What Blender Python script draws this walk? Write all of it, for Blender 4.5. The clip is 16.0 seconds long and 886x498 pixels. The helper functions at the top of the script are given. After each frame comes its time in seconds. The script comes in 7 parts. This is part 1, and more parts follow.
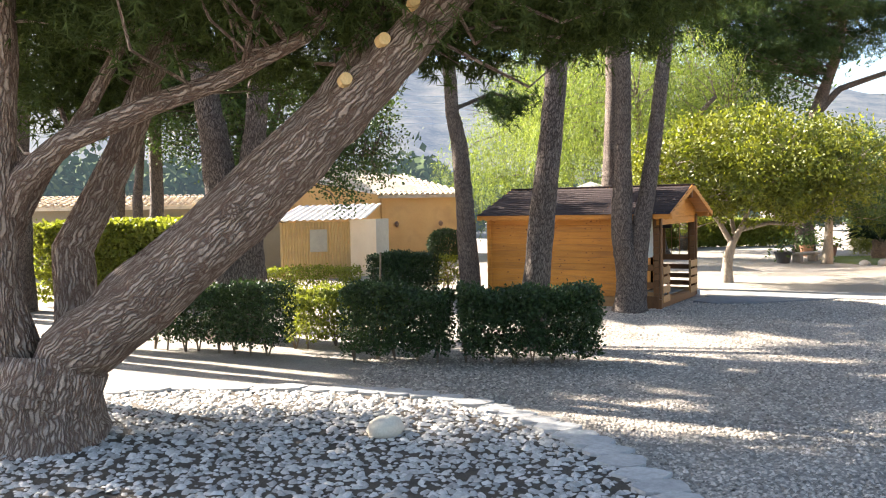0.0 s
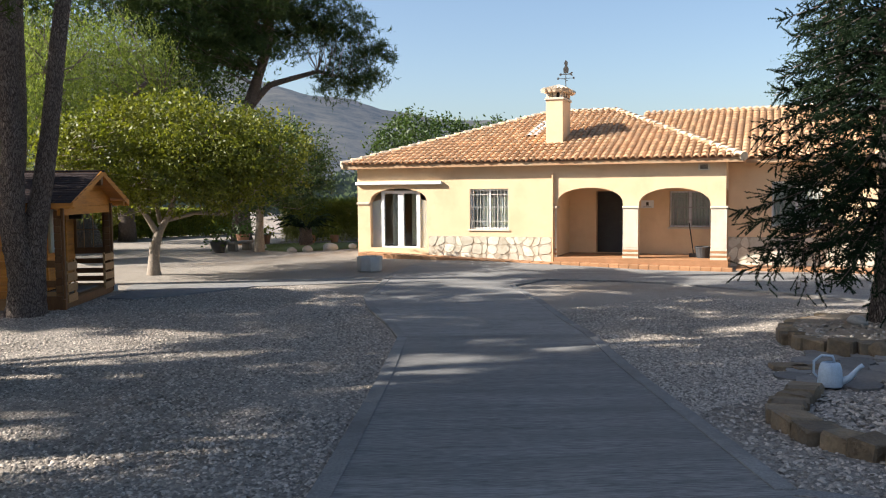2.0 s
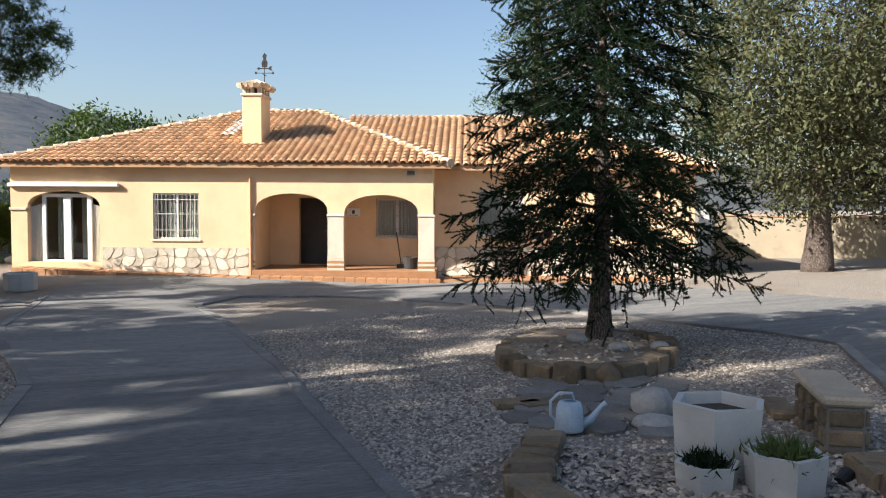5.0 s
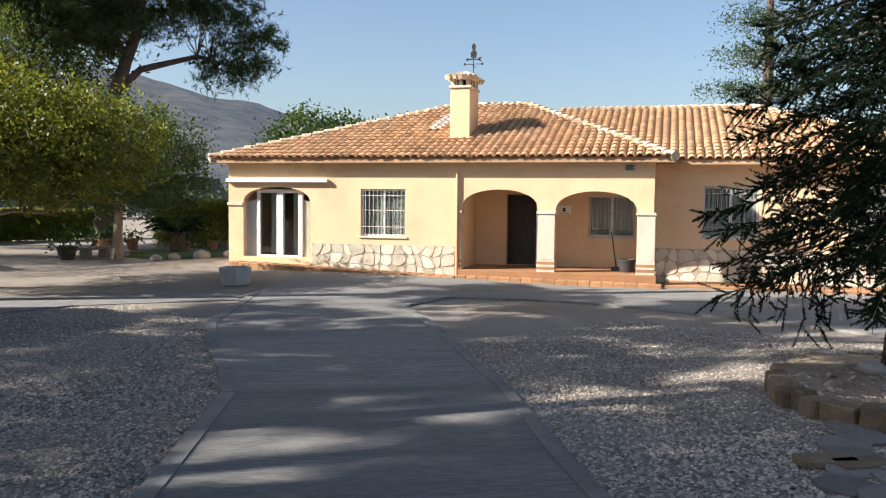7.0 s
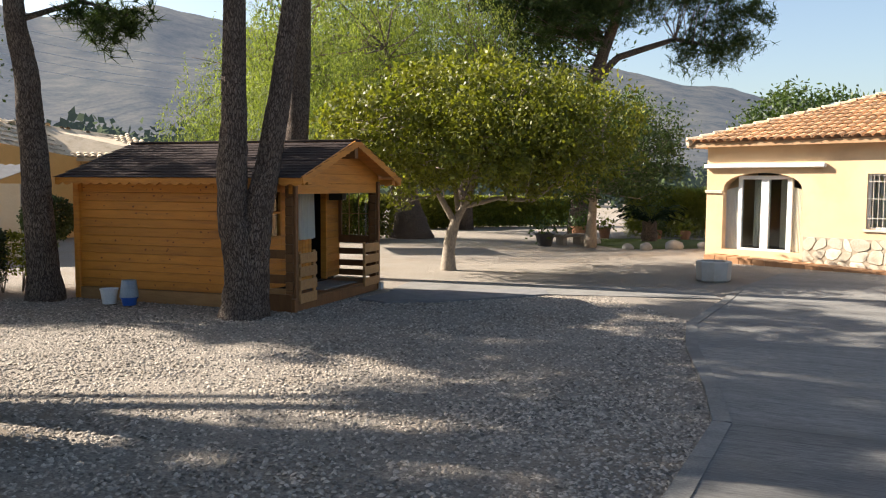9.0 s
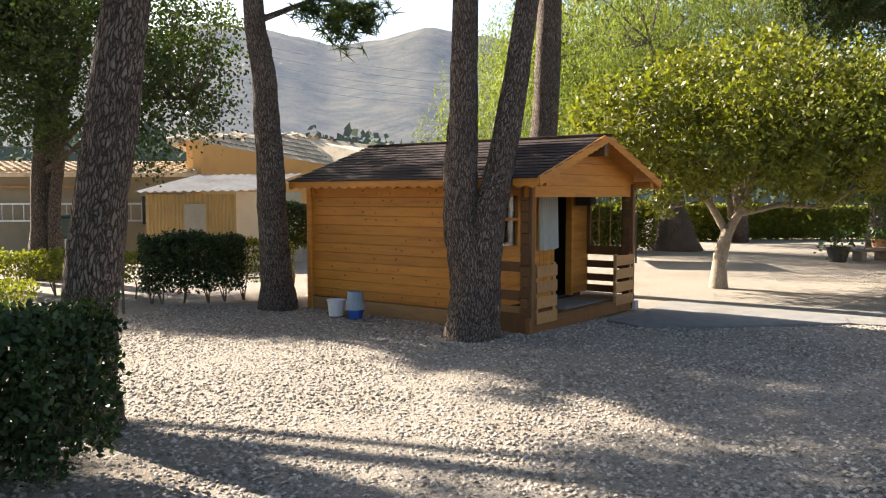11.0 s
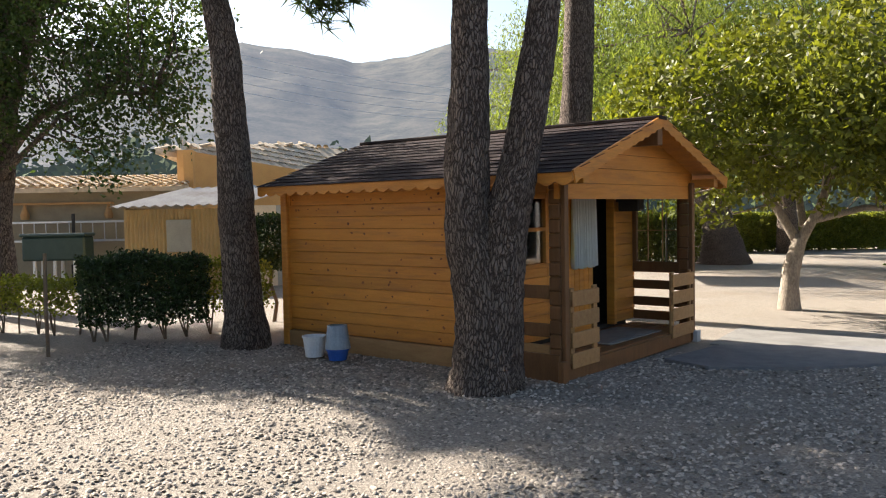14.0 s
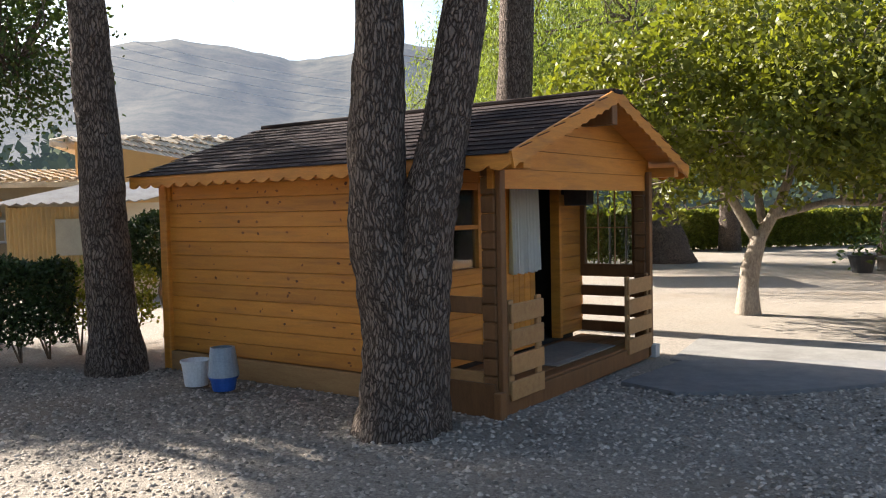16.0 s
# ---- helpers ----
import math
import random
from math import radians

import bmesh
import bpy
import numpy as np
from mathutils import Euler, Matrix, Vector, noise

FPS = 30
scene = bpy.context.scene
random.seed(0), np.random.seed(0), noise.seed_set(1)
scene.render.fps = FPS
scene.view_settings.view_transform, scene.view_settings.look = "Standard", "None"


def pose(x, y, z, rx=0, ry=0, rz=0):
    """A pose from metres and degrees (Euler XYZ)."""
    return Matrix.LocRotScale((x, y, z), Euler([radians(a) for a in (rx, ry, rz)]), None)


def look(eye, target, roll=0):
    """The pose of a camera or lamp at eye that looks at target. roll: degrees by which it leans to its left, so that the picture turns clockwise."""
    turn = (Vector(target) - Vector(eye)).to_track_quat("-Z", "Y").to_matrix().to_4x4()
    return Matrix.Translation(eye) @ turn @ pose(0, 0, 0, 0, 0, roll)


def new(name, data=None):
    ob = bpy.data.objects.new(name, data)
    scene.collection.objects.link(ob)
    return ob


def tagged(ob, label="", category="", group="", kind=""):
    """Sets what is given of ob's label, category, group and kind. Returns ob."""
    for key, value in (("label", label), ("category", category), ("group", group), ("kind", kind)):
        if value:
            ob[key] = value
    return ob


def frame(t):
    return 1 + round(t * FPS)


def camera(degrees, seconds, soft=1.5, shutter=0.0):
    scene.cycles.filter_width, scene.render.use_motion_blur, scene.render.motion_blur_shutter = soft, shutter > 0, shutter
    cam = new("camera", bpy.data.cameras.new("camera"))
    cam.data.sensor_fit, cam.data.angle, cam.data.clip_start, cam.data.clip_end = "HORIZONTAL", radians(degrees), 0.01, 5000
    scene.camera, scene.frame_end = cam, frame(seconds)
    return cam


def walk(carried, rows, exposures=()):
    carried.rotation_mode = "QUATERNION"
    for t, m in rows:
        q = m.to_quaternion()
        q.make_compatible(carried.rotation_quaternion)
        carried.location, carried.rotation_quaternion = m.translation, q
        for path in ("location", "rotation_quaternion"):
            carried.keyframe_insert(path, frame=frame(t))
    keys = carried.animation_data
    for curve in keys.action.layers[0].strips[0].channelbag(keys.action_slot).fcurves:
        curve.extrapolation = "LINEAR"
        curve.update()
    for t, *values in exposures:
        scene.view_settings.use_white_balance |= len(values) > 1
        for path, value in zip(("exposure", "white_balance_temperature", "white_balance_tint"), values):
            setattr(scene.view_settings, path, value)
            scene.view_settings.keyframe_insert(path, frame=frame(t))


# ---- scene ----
EXPOSURES = [(0.0, 2.85, 6500, 10), (0.8, 2.35, 6450, 10), (1.3, 1.75, 6350, 10), (1.7, 1.5, 6250, 10), (3.0, 1.3, 6200, 10), (8.0, 1.27, 6250, 10),
             (9.0, 1.6, 6700, 10), (10.0, 2.15, 6950, 10), (12.5, 1.9, 6750, 10), (14.5, 1.85, 6550, 10), (16.0, 2.0, 6500, 10)]
cam = camera(55.94, 16.0, soft=1.1)
ROWS = [
    (0.0, 0.004, 0.043, 1.796, -0.62, -2.79, 1.01),
    (0.5, 0.227, 0.156, 1.770, -5.92, -2.94, 1.28),
    (1.0, 0.571, 0.295, 1.783, -13.17, -3.24, 0.63),
    (1.5, 0.890, 0.523, 1.741, -26.10, -3.64, -0.02),
    (2.0, 1.203, 0.764, 1.756, -36.56, -3.94, 0.46),
    (2.5, 1.554, 0.925, 1.704, -43.01, -4.03, 0.46),
    (3.0, 1.894, 1.108, 1.646, -49.99, -4.06, -0.22),
    (3.2, 2.030, 1.180, 1.638, -52.55, -4.12, -0.14),
    (4.25, 2.620, 1.730, 1.630, -58.20, -3.50, -0.25),
    (5.3, 3.214, 2.384, 1.622, -54.40, -3.03, -0.37),
    (5.5, 3.309, 2.493, 1.618, -52.61, -2.93, -0.37),
    (6.0, 3.549, 2.766, 1.617, -45.60, -3.24, -0.37),
    (6.5, 3.774, 3.116, 1.598, -44.31, -3.28, -0.75),
    (7.0, 3.974, 3.526, 1.541, -42.89, -3.35, -0.59),
    (7.5, 4.156, 3.929, 1.537, -36.30, -3.22, -0.57),
    (8.0, 4.260, 4.349, 1.500, -30.04, -3.68, -0.58),
    (8.5, 4.356, 4.627, 1.515, -22.14, -4.21, -0.21),
    (9.0, 4.459, 4.957, 1.510, -11.62, -4.39, -0.34),
    (9.5, 4.552, 5.411, 1.477, -5.67, -4.33, -0.43),
    (10.0, 4.682, 5.909, 1.436, 0.24, -4.14, -0.14),
    (10.2, 4.725, 6.085, 1.425, 2.95, -4.05, -0.10),
    (11.2, 4.900, 7.000, 1.370, 6.40, -3.60, 0.05),
    (12.3, 5.000, 7.990, 1.312, 4.42, -3.05, 0.14),
    (12.5, 5.002, 8.167, 1.295, 4.43, -2.40, 0.16),
    (13.0, 4.983, 8.639, 1.242, 5.50, -2.27, 0.68),
    (13.5, 4.925, 9.087, 1.242, 7.60, -2.45, 0.65),
    (14.0, 4.819, 9.535, 1.259, 8.28, -2.58, 1.01),
    (14.5, 4.777, 10.021, 1.235, 10.33, -2.22, 2.20),
    (15.0, 4.712, 10.447, 1.224, 10.83, -2.09, 2.25),
    (15.5, 4.710, 10.846, 1.245, 6.74, -2.28, 2.00),
    (16.0, 4.845, 11.239, 1.208, 4.17, -2.72, 1.23),
]
walk(cam, [(t, pose(x, y, z, 90 + pitch, roll, yaw)) for t, x, y, z, yaw, pitch, roll in ROWS],
     EXPOSURES)

# ---- light ----
SUN_AZ, SUN_EL = math.atan2(-0.866, 0.50), radians(32)
world = bpy.data.worlds.new("world")
scene.world = world
world.use_nodes = True
wn = world.node_tree
sky = wn.nodes.new("ShaderNodeTexSky")
sky.sky_type, sky.sun_disc = "NISHITA", False
sky.sun_elevation, sky.sun_rotation = SUN_EL, SUN_AZ
sky.altitude, sky.air_density, sky.dust_density, sky.ozone_density = 200, 1.0, 2.2, 1.0
wn.nodes["Background"].inputs["Strength"].default_value = 0.071
wn.links.new(sky.outputs["Color"], wn.nodes["Background"].inputs["Color"])
sun = new("sun", bpy.data.lights.new("sun", "SUN"))
sun.data.energy, sun.data.angle, sun.data.color = 5.0, radians(0.53), (1.0, 0.92, 0.82)
toward = Vector((math.sin(SUN_AZ) * math.cos(SUN_EL), math.cos(SUN_AZ) * math.cos(SUN_EL), math.sin(SUN_EL)))
sun.matrix_world = look(toward * 200, (0, 0, 0))

# ---- materials ----
def surface(name, a, b, scale=4.0, rough=0.8, bump=0.3, bscale=60.0, metal=0.0, vary=0.12, stretch=(1, 1, 1), dirt=None, dscale=0.7, depth=0.01, translucent=0.0, spec=0.4, turn=0.0, fine=0.22):
    """Two colours mixed by coarse and fine noise, a tint for each piece, stains and fine relief."""
    m = bpy.data.materials.new(name)
    m.use_nodes = True
    n, l = m.node_tree.nodes, m.node_tree.links
    p = n["Principled BSDF"]
    tc = n.new("ShaderNodeTexCoord")
    mp = n.new("ShaderNodeMapping")
    mp.inputs["Scale"].default_value = stretch
    if turn:
        mp.vector_type = "TEXTURE"
        mp.inputs["Scale"].default_value = tuple(1 / k for k in stretch)
        mp.inputs["Rotation"].default_value = (0, 0, radians(turn))
    l.new(tc.outputs["Object"], mp.inputs["Vector"])

    def tex(s, detail=6.0):
        t = n.new("ShaderNodeTexNoise")
        t.inputs["Scale"].default_value, t.inputs["Detail"].default_value, t.inputs["Roughness"].default_value = s, detail, 0.65
        l.new(mp.outputs["Vector"], t.inputs["Vector"])
        return t.outputs["Fac"]

    def mixed(fac, x, y, kind="MIX"):
        k = n.new("ShaderNodeMix")
        k.data_type, k.blend_type = "RGBA", kind
        for sock, v in ((k.inputs["Factor"], fac), (k.inputs[6], x), (k.inputs[7], y)):
            if isinstance(v, bpy.types.NodeSocket):
                l.new(v, sock)
            else:
                sock.default_value = v if isinstance(v, float) else (*v, 1)
        return k.outputs[2]

    def ramp(fac, lo, hi):
        r = n.new("ShaderNodeMapRange")
        r.inputs["From Min"].default_value, r.inputs["From Max"].default_value = lo, hi
        l.new(fac, r.inputs["Value"])
        return r.outputs["Result"]

    col = mixed(ramp(tex(scale), 0.3, 0.7), a, b)
    col = mixed(fine, col, mixed(ramp(tex(bscale), 0.35, 0.65), tuple(c * 0.55 for c in a), tuple(min(1, c * 1.35) for c in b)))
    if dirt:
        col = mixed(ramp(tex(dscale), 0.5, 0.72), col, dirt)
    if vary:
        info, geo = n.new("ShaderNodeObjectInfo"), n.new("ShaderNodeNewGeometry")
        add = n.new("ShaderNodeMath")
        l.new(info.outputs["Random"], add.inputs[0])
        l.new(geo.outputs["Random Per Island"], add.inputs[1])
        fr = n.new("ShaderNodeMath")
        fr.operation = "FRACT"
        l.new(add.outputs[0], fr.inputs[0])
        hsv = n.new("ShaderNodeHueSaturation")
        v = n.new("ShaderNodeMapRange")
        v.inputs["To Min"].default_value, v.inputs["To Max"].default_value = 1 - vary, 1 + vary
        l.new(fr.outputs[0], v.inputs["Value"])
        l.new(v.outputs["Result"], hsv.inputs["Value"])
        l.new(col, hsv.inputs["Color"])
        col = hsv.outputs["Color"]
    l.new(col, p.inputs["Base Color"])
    p.inputs["Metallic"].default_value, p.inputs["Specular IOR Level"].default_value = metal, spec
    rr = n.new("ShaderNodeMapRange")
    rr.inputs["To Min"].default_value, rr.inputs["To Max"].default_value = max(0.03, rough - 0.1), min(1, rough + 0.1)
    l.new(tex(scale * 3), rr.inputs["Value"])
    l.new(rr.outputs["Result"], p.inputs["Roughness"])
    if bump:
        bn = n.new("ShaderNodeBump")
        bn.inputs["Strength"].default_value, bn.inputs["Distance"].default_value = bump, depth
        l.new(tex(bscale, 4.0), bn.inputs["Height"])
        l.new(bn.outputs["Normal"], p.inputs["Normal"])
    if translucent:
        tr, ms = n.new("ShaderNodeBsdfTranslucent"), n.new("ShaderNodeMixShader")
        l.new(mixed(1.0, col, (1.0, 1.0, 0.45), "MULTIPLY"), tr.inputs["Color"])
        ms.inputs["Fac"].default_value = translucent
        l.new(p.outputs["BSDF"], ms.inputs[1])
        l.new(tr.outputs["BSDF"], ms.inputs[2])
        l.new(ms.outputs["Shader"], n["Material Output"].inputs["Surface"])
    return m


def glass(name, tint=(0.9, 0.95, 0.95), clear=0.6, rough=0.03):
    m = bpy.data.materials.new(name)
    m.use_nodes = True
    n, l = m.node_tree.nodes, m.node_tree.links
    t, ms, fr = n.new("ShaderNodeBsdfTransparent"), n.new("ShaderNodeMixShader"), n.new("ShaderNodeFresnel")
    gl = n.new("ShaderNodeBsdfGlossy")
    gl.inputs["Roughness"].default_value = rough
    t.inputs["Color"].default_value = (*[c * clear + 0.1 for c in tint], 1)
    fr.inputs["IOR"].default_value = 1.5
    l.new(fr.outputs["Fac"], ms.inputs["Fac"])
    l.new(t.outputs["BSDF"], ms.inputs[1])
    l.new(gl.outputs["BSDF"], ms.inputs[2])
    l.new(ms.outputs["Shader"], n["Material Output"].inputs["Surface"])
    return m


def bark(name, a, b, crack, scale, squash, deep=0.14):
    """Long plates of bark with dark furrows between them, along each limb's own grain."""
    m = surface(name, a, b, 3, 0.95, 0.0, 50, vary=0.05, spec=0.15)
    n, l = m.node_tree.nodes, m.node_tree.links
    p = n["Principled BSDF"]
    at = n.new("ShaderNodeAttribute")
    at.attribute_name = "grain"
    mp, warp, add, sc = n.new("ShaderNodeMapping"), n.new("ShaderNodeTexNoise"), n.new("ShaderNodeVectorMath"), n.new("ShaderNodeVectorMath")
    warp.inputs["Scale"].default_value, warp.inputs["Detail"].default_value = 7.0, 5.0
    l.new(at.outputs["Vector"], warp.inputs["Vector"])
    sc.operation = "SCALE"
    sc.inputs["Scale"].default_value = 0.10
    l.new(warp.outputs["Color"], sc.inputs[0])
    l.new(at.outputs["Vector"], add.inputs[0])
    l.new(sc.outputs["Vector"], add.inputs[1])
    l.new(add.outputs["Vector"], mp.inputs["Vector"])
    mp.inputs["Scale"].default_value = (1, 1, squash)
    vo = n.new("ShaderNodeTexVoronoi")
    vo.feature = "DISTANCE_TO_EDGE"
    vo.inputs["Scale"].default_value = scale
    l.new(mp.outputs["Vector"], vo.inputs["Vector"])
    fine = n.new("ShaderNodeTexNoise")
    fine.inputs["Scale"].default_value, fine.inputs["Detail"].default_value, fine.inputs["Roughness"].default_value = scale * 2.2, 8, 0.7
    l.new(mp.outputs["Vector"], fine.inputs["Vector"])
    ragged = n.new("ShaderNodeMath")
    ragged.operation = "MULTIPLY_ADD"
    l.new(fine.outputs["Fac"], ragged.inputs[0])
    ragged.inputs[1].default_value = -0.34
    l.new(vo.outputs["Distance"], ragged.inputs[2])
    r = n.new("ShaderNodeMapRange")
    r.inputs["From Min"].default_value, r.inputs["From Max"].default_value = -0.17, deep
    l.new(ragged.outputs[0], r.inputs["Value"])
    tone = n.new("ShaderNodeMix")
    tone.data_type, tone.blend_type = "RGBA", "MULTIPLY"
    tone.inputs["Factor"].default_value = 0.7
    old = p.inputs["Base Color"].links[0].from_socket
    l.new(old, tone.inputs[6])
    shade = n.new("ShaderNodeMapRange")
    shade.inputs["From Min"].default_value, shade.inputs["From Max"].default_value = 0.3, 0.7
    shade.inputs["To Min"].default_value, shade.inputs["To Max"].default_value = 0.45, 1.3
    l.new(fine.outputs["Fac"], shade.inputs["Value"])
    l.new(shade.outputs["Result"], tone.inputs[7])
    k = n.new("ShaderNodeMix")
    k.data_type = "RGBA"
    l.new(r.outputs["Result"], k.inputs["Factor"])
    k.inputs[6].default_value = (*crack, 1)
    l.new(tone.outputs[2], k.inputs[7])
    l.new(k.outputs[2], p.inputs["Base Color"])
    hgt = n.new("ShaderNodeMath")
    hgt.operation = "MULTIPLY_ADD"
    l.new(fine.outputs["Fac"], hgt.inputs[0])
    hgt.inputs[1].default_value = 0.5
    l.new(r.outputs["Result"], hgt.inputs[2])
    bn = n.new("ShaderNodeBump")
    bn.inputs["Strength"].default_value, bn.inputs["Distance"].default_value = 1.0, 0.035
    l.new(hgt.outputs[0], bn.inputs["Height"])
    l.new(bn.outputs["Normal"], p.inputs["Normal"])
    return m


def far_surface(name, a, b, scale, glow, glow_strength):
    """Far hills and woods, with the haze of the air put in as a glow."""
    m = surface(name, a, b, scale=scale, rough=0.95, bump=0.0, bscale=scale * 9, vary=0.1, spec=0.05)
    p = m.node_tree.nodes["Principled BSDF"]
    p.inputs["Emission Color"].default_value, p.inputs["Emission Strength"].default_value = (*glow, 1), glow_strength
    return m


M_GRAVEL = surface("gravel", (0.11, 0.092, 0.073), (0.40, 0.35, 0.29), 34, 0.95, 1.0, 60, vary=0, depth=0.02, dirt=(0.22, 0.17, 0.12), dscale=0.45, fine=0.3)
M_PEBBLE = surface("pebble", (0.19, 0.157, 0.124), (0.46, 0.40, 0.33), 20, 0.85, 0.3, 150, vary=0.6)
M_WHITEPEB = surface("white_pebble", (0.34, 0.31, 0.27), (0.52, 0.48, 0.43), 14, 0.8, 0.3, 120, vary=0.35)
M_EARTH = surface("earth", (0.22, 0.17, 0.12), (0.38, 0.30, 0.22), 3, 0.97, 0.8, 40, vary=0, depth=0.02)
# strong fine tone puts the brushed ridges' relief shading into the colour
M_CONC = surface("concrete", (0.10, 0.098, 0.092), (0.28, 0.27, 0.25), 2.4, 0.9, 1.0, 22, vary=0.1, stretch=(0.35, 3.0, 1), turn=-38.0, dirt=(0.13, 0.125, 0.115), dscale=0.6, depth=0.02, fine=0.5)
M_CONCEDGE = surface("concrete_edge", (0.13, 0.125, 0.115), (0.25, 0.24, 0.22), 3, 0.9, 0.5, 60, vary=0.12, dirt=(0.11, 0.10, 0.09), fine=0.4)
M_SHADESHEET = surface("shaded_sheet_grey", (0.13, 0.13, 0.135), (0.22, 0.215, 0.21), 5, 0.9, 0.5, 90, vary=0, dirt=(0.24, 0.22, 0.2))
M_WALL = surface("ochre_render", (0.69, 0.48, 0.285), (0.78, 0.56, 0.345), 0.9, 0.9, 0.25, 130, vary=0, dirt=(0.62, 0.42, 0.25), depth=0.004)
M_WALL_ORANGE = surface("orange_render", (0.62, 0.34, 0.12), (0.70, 0.41, 0.16), 0.8, 0.9, 0.25, 120, vary=0, dirt=(0.54, 0.30, 0.12), depth=0.004)
M_WALL_GREY = surface("old_render", (0.27, 0.225, 0.155), (0.36, 0.30, 0.21), 0.8, 0.95, 0.4, 60, vary=0, dirt=(0.22, 0.18, 0.13))
M_STONEFACE = surface("stone_cladding", (0.50, 0.44, 0.33), (0.68, 0.62, 0.50), 3, 0.85, 0.6, 30, vary=0.22, dirt=(0.42, 0.33, 0.22), dscale=2)
M_MORTAR = surface("mortar", (0.34, 0.28, 0.2), (0.44, 0.37, 0.28), 8, 0.95, 0.5, 60, vary=0)
M_CAST = surface("cast_stone", (0.55, 0.47, 0.36), (0.66, 0.58, 0.46), 4, 0.85, 0.4, 60, vary=0.05, dirt=(0.45, 0.36, 0.26))
M_TERRA = surface("terracotta_tile", (0.44, 0.24, 0.115), (0.60, 0.38, 0.215), 3, 0.85, 0.4, 50, vary=0.24, dirt=(0.52, 0.38, 0.24), dscale=1.6)
M_PALETILE = surface("pale_tile", (0.52, 0.41, 0.28), (0.66, 0.55, 0.41), 3, 0.85, 0.4, 50, vary=0.2, dirt=(0.35, 0.27, 0.18), dscale=2)
M_FLOORTILE = surface("floor_tile", (0.31, 0.155, 0.07), (0.42, 0.22, 0.105), 4, 0.6, 0.2, 60, vary=0.15)
M_WHITE = surface("white_paint", (0.74, 0.74, 0.72), (0.82, 0.82, 0.8), 3, 0.4, 0.1, 80, vary=0.03)
M_CURTAIN = surface("curtain", (0.78, 0.78, 0.8), (0.88, 0.88, 0.88), 5, 0.9, 0.2, 120, vary=0.03, translucent=0.35)
# near-black; also stands for the shade inside doorway, flue, window and vent
M_DARK = surface("black_and_inside_shade", (0.02, 0.018, 0.015), (0.04, 0.035, 0.03), 3, 0.8, 0.1, 30, vary=0)
M_ROOM = surface("room_shade_grey", (0.10, 0.095, 0.09), (0.16, 0.15, 0.14), 2, 0.9, 0.1, 30, vary=0)
M_IRON = surface("dark_iron", (0.03, 0.03, 0.03), (0.07, 0.06, 0.05), 8, 0.55, 0.3, 90, metal=0.6, vary=0)
M_BARS = surface("painted_bars", (0.42, 0.38, 0.33), (0.55, 0.5, 0.44), 8, 0.5, 0.2, 90, vary=0)
M_ALU = surface("aluminium", (0.5, 0.5, 0.5), (0.62, 0.62, 0.62), 8, 0.4, 0.2, 90, metal=0.8, vary=0)
M_CORR = surface("corrugated_sheet", (0.27, 0.25, 0.23), (0.42, 0.395, 0.365), 2, 0.7, 0.2, 60, vary=0.05, dirt=(0.24, 0.2, 0.16))
M_CORRYEL = surface("ochre_sheet", (0.38, 0.265, 0.115), (0.46, 0.33, 0.15), 2, 0.7, 0.2, 60, vary=0.04, dirt=(0.31, 0.23, 0.13))
M_PANELPALE = surface("pale_panel", (0.6, 0.5, 0.34), (0.68, 0.58, 0.42), 2, 0.7, 0.2, 60, vary=0)
M_MESHGREY = surface("grey_shutter", (0.28, 0.28, 0.24), (0.36, 0.36, 0.31), 4, 0.7, 0.2, 60, vary=0)
M_PINEWOOD = surface("honey_pine", (0.47, 0.17, 0.02), (0.62, 0.26, 0.04), 2.2, 0.55, 0.25, 30, vary=0.13, stretch=(1, 1, 9), dirt=(0.36, 0.14, 0.03), dscale=1.2, depth=0.003)
M_DARKWOOD = surface("brown_wood", (0.115, 0.048, 0.016), (0.19, 0.088, 0.03), 3, 0.6, 0.3, 40, vary=0.15, stretch=(6, 6, 1), depth=0.003)
M_PALLET = surface("weathered_wood", (0.30, 0.155, 0.06), (0.44, 0.25, 0.10), 3, 0.7, 0.3, 40, vary=0.18, stretch=(1, 6, 6), depth=0.003)
M_KNOT = surface("wood_knot", (0.12, 0.04, 0.012), (0.22, 0.08, 0.02), 20, 0.6, 0.1, 60, vary=0.45)
M_SHINGLE = surface("bitumen_shingle", (0.028, 0.019, 0.018), (0.046, 0.032, 0.03), 10, 0.95, 0.5, 220, vary=0.18, dirt=(0.05, 0.038, 0.034), dscale=3, spec=0.12)
M_BARK = bark("pine_bark", (0.19, 0.147, 0.122), (0.32, 0.255, 0.21), (0.07, 0.052, 0.043), 40, 0.2, 0.02)
M_BARKOLD = bark("reddish_bark", (0.34, 0.245, 0.185), (0.53, 0.41, 0.32), (0.17, 0.105, 0.075), 32, 0.09, 0.05)
M_BARKPALE = surface("pale_bark", (0.19, 0.152, 0.118), (0.34, 0.285, 0.225), 6, 0.9, 0.7, 20, vary=0.05, stretch=(2, 2, 0.8), depth=0.02, fine=0.4)
M_CUT = surface("cut_wood", (0.6, 0.38, 0.14), (0.7, 0.48, 0.22), 12, 0.8, 0.2, 60, vary=0.1)
M_NEEDLE = surface("pine_needles", (0.03, 0.055, 0.018), (0.065, 0.095, 0.03), 0.8, 0.7, 0, 12, vary=0.3, translucent=0.35, spec=0.2)
M_FIR = surface("fir_needles", (0.008, 0.018, 0.009), (0.022, 0.038, 0.017), 1.0, 0.8, 0, 12, vary=0.35, translucent=0.2, spec=0.1)
M_CYPRESS = surface("cypress_leaves", (0.045, 0.07, 0.02), (0.10, 0.13, 0.04), 1.0, 0.75, 0, 12, vary=0.35, translucent=0.42, spec=0.2)
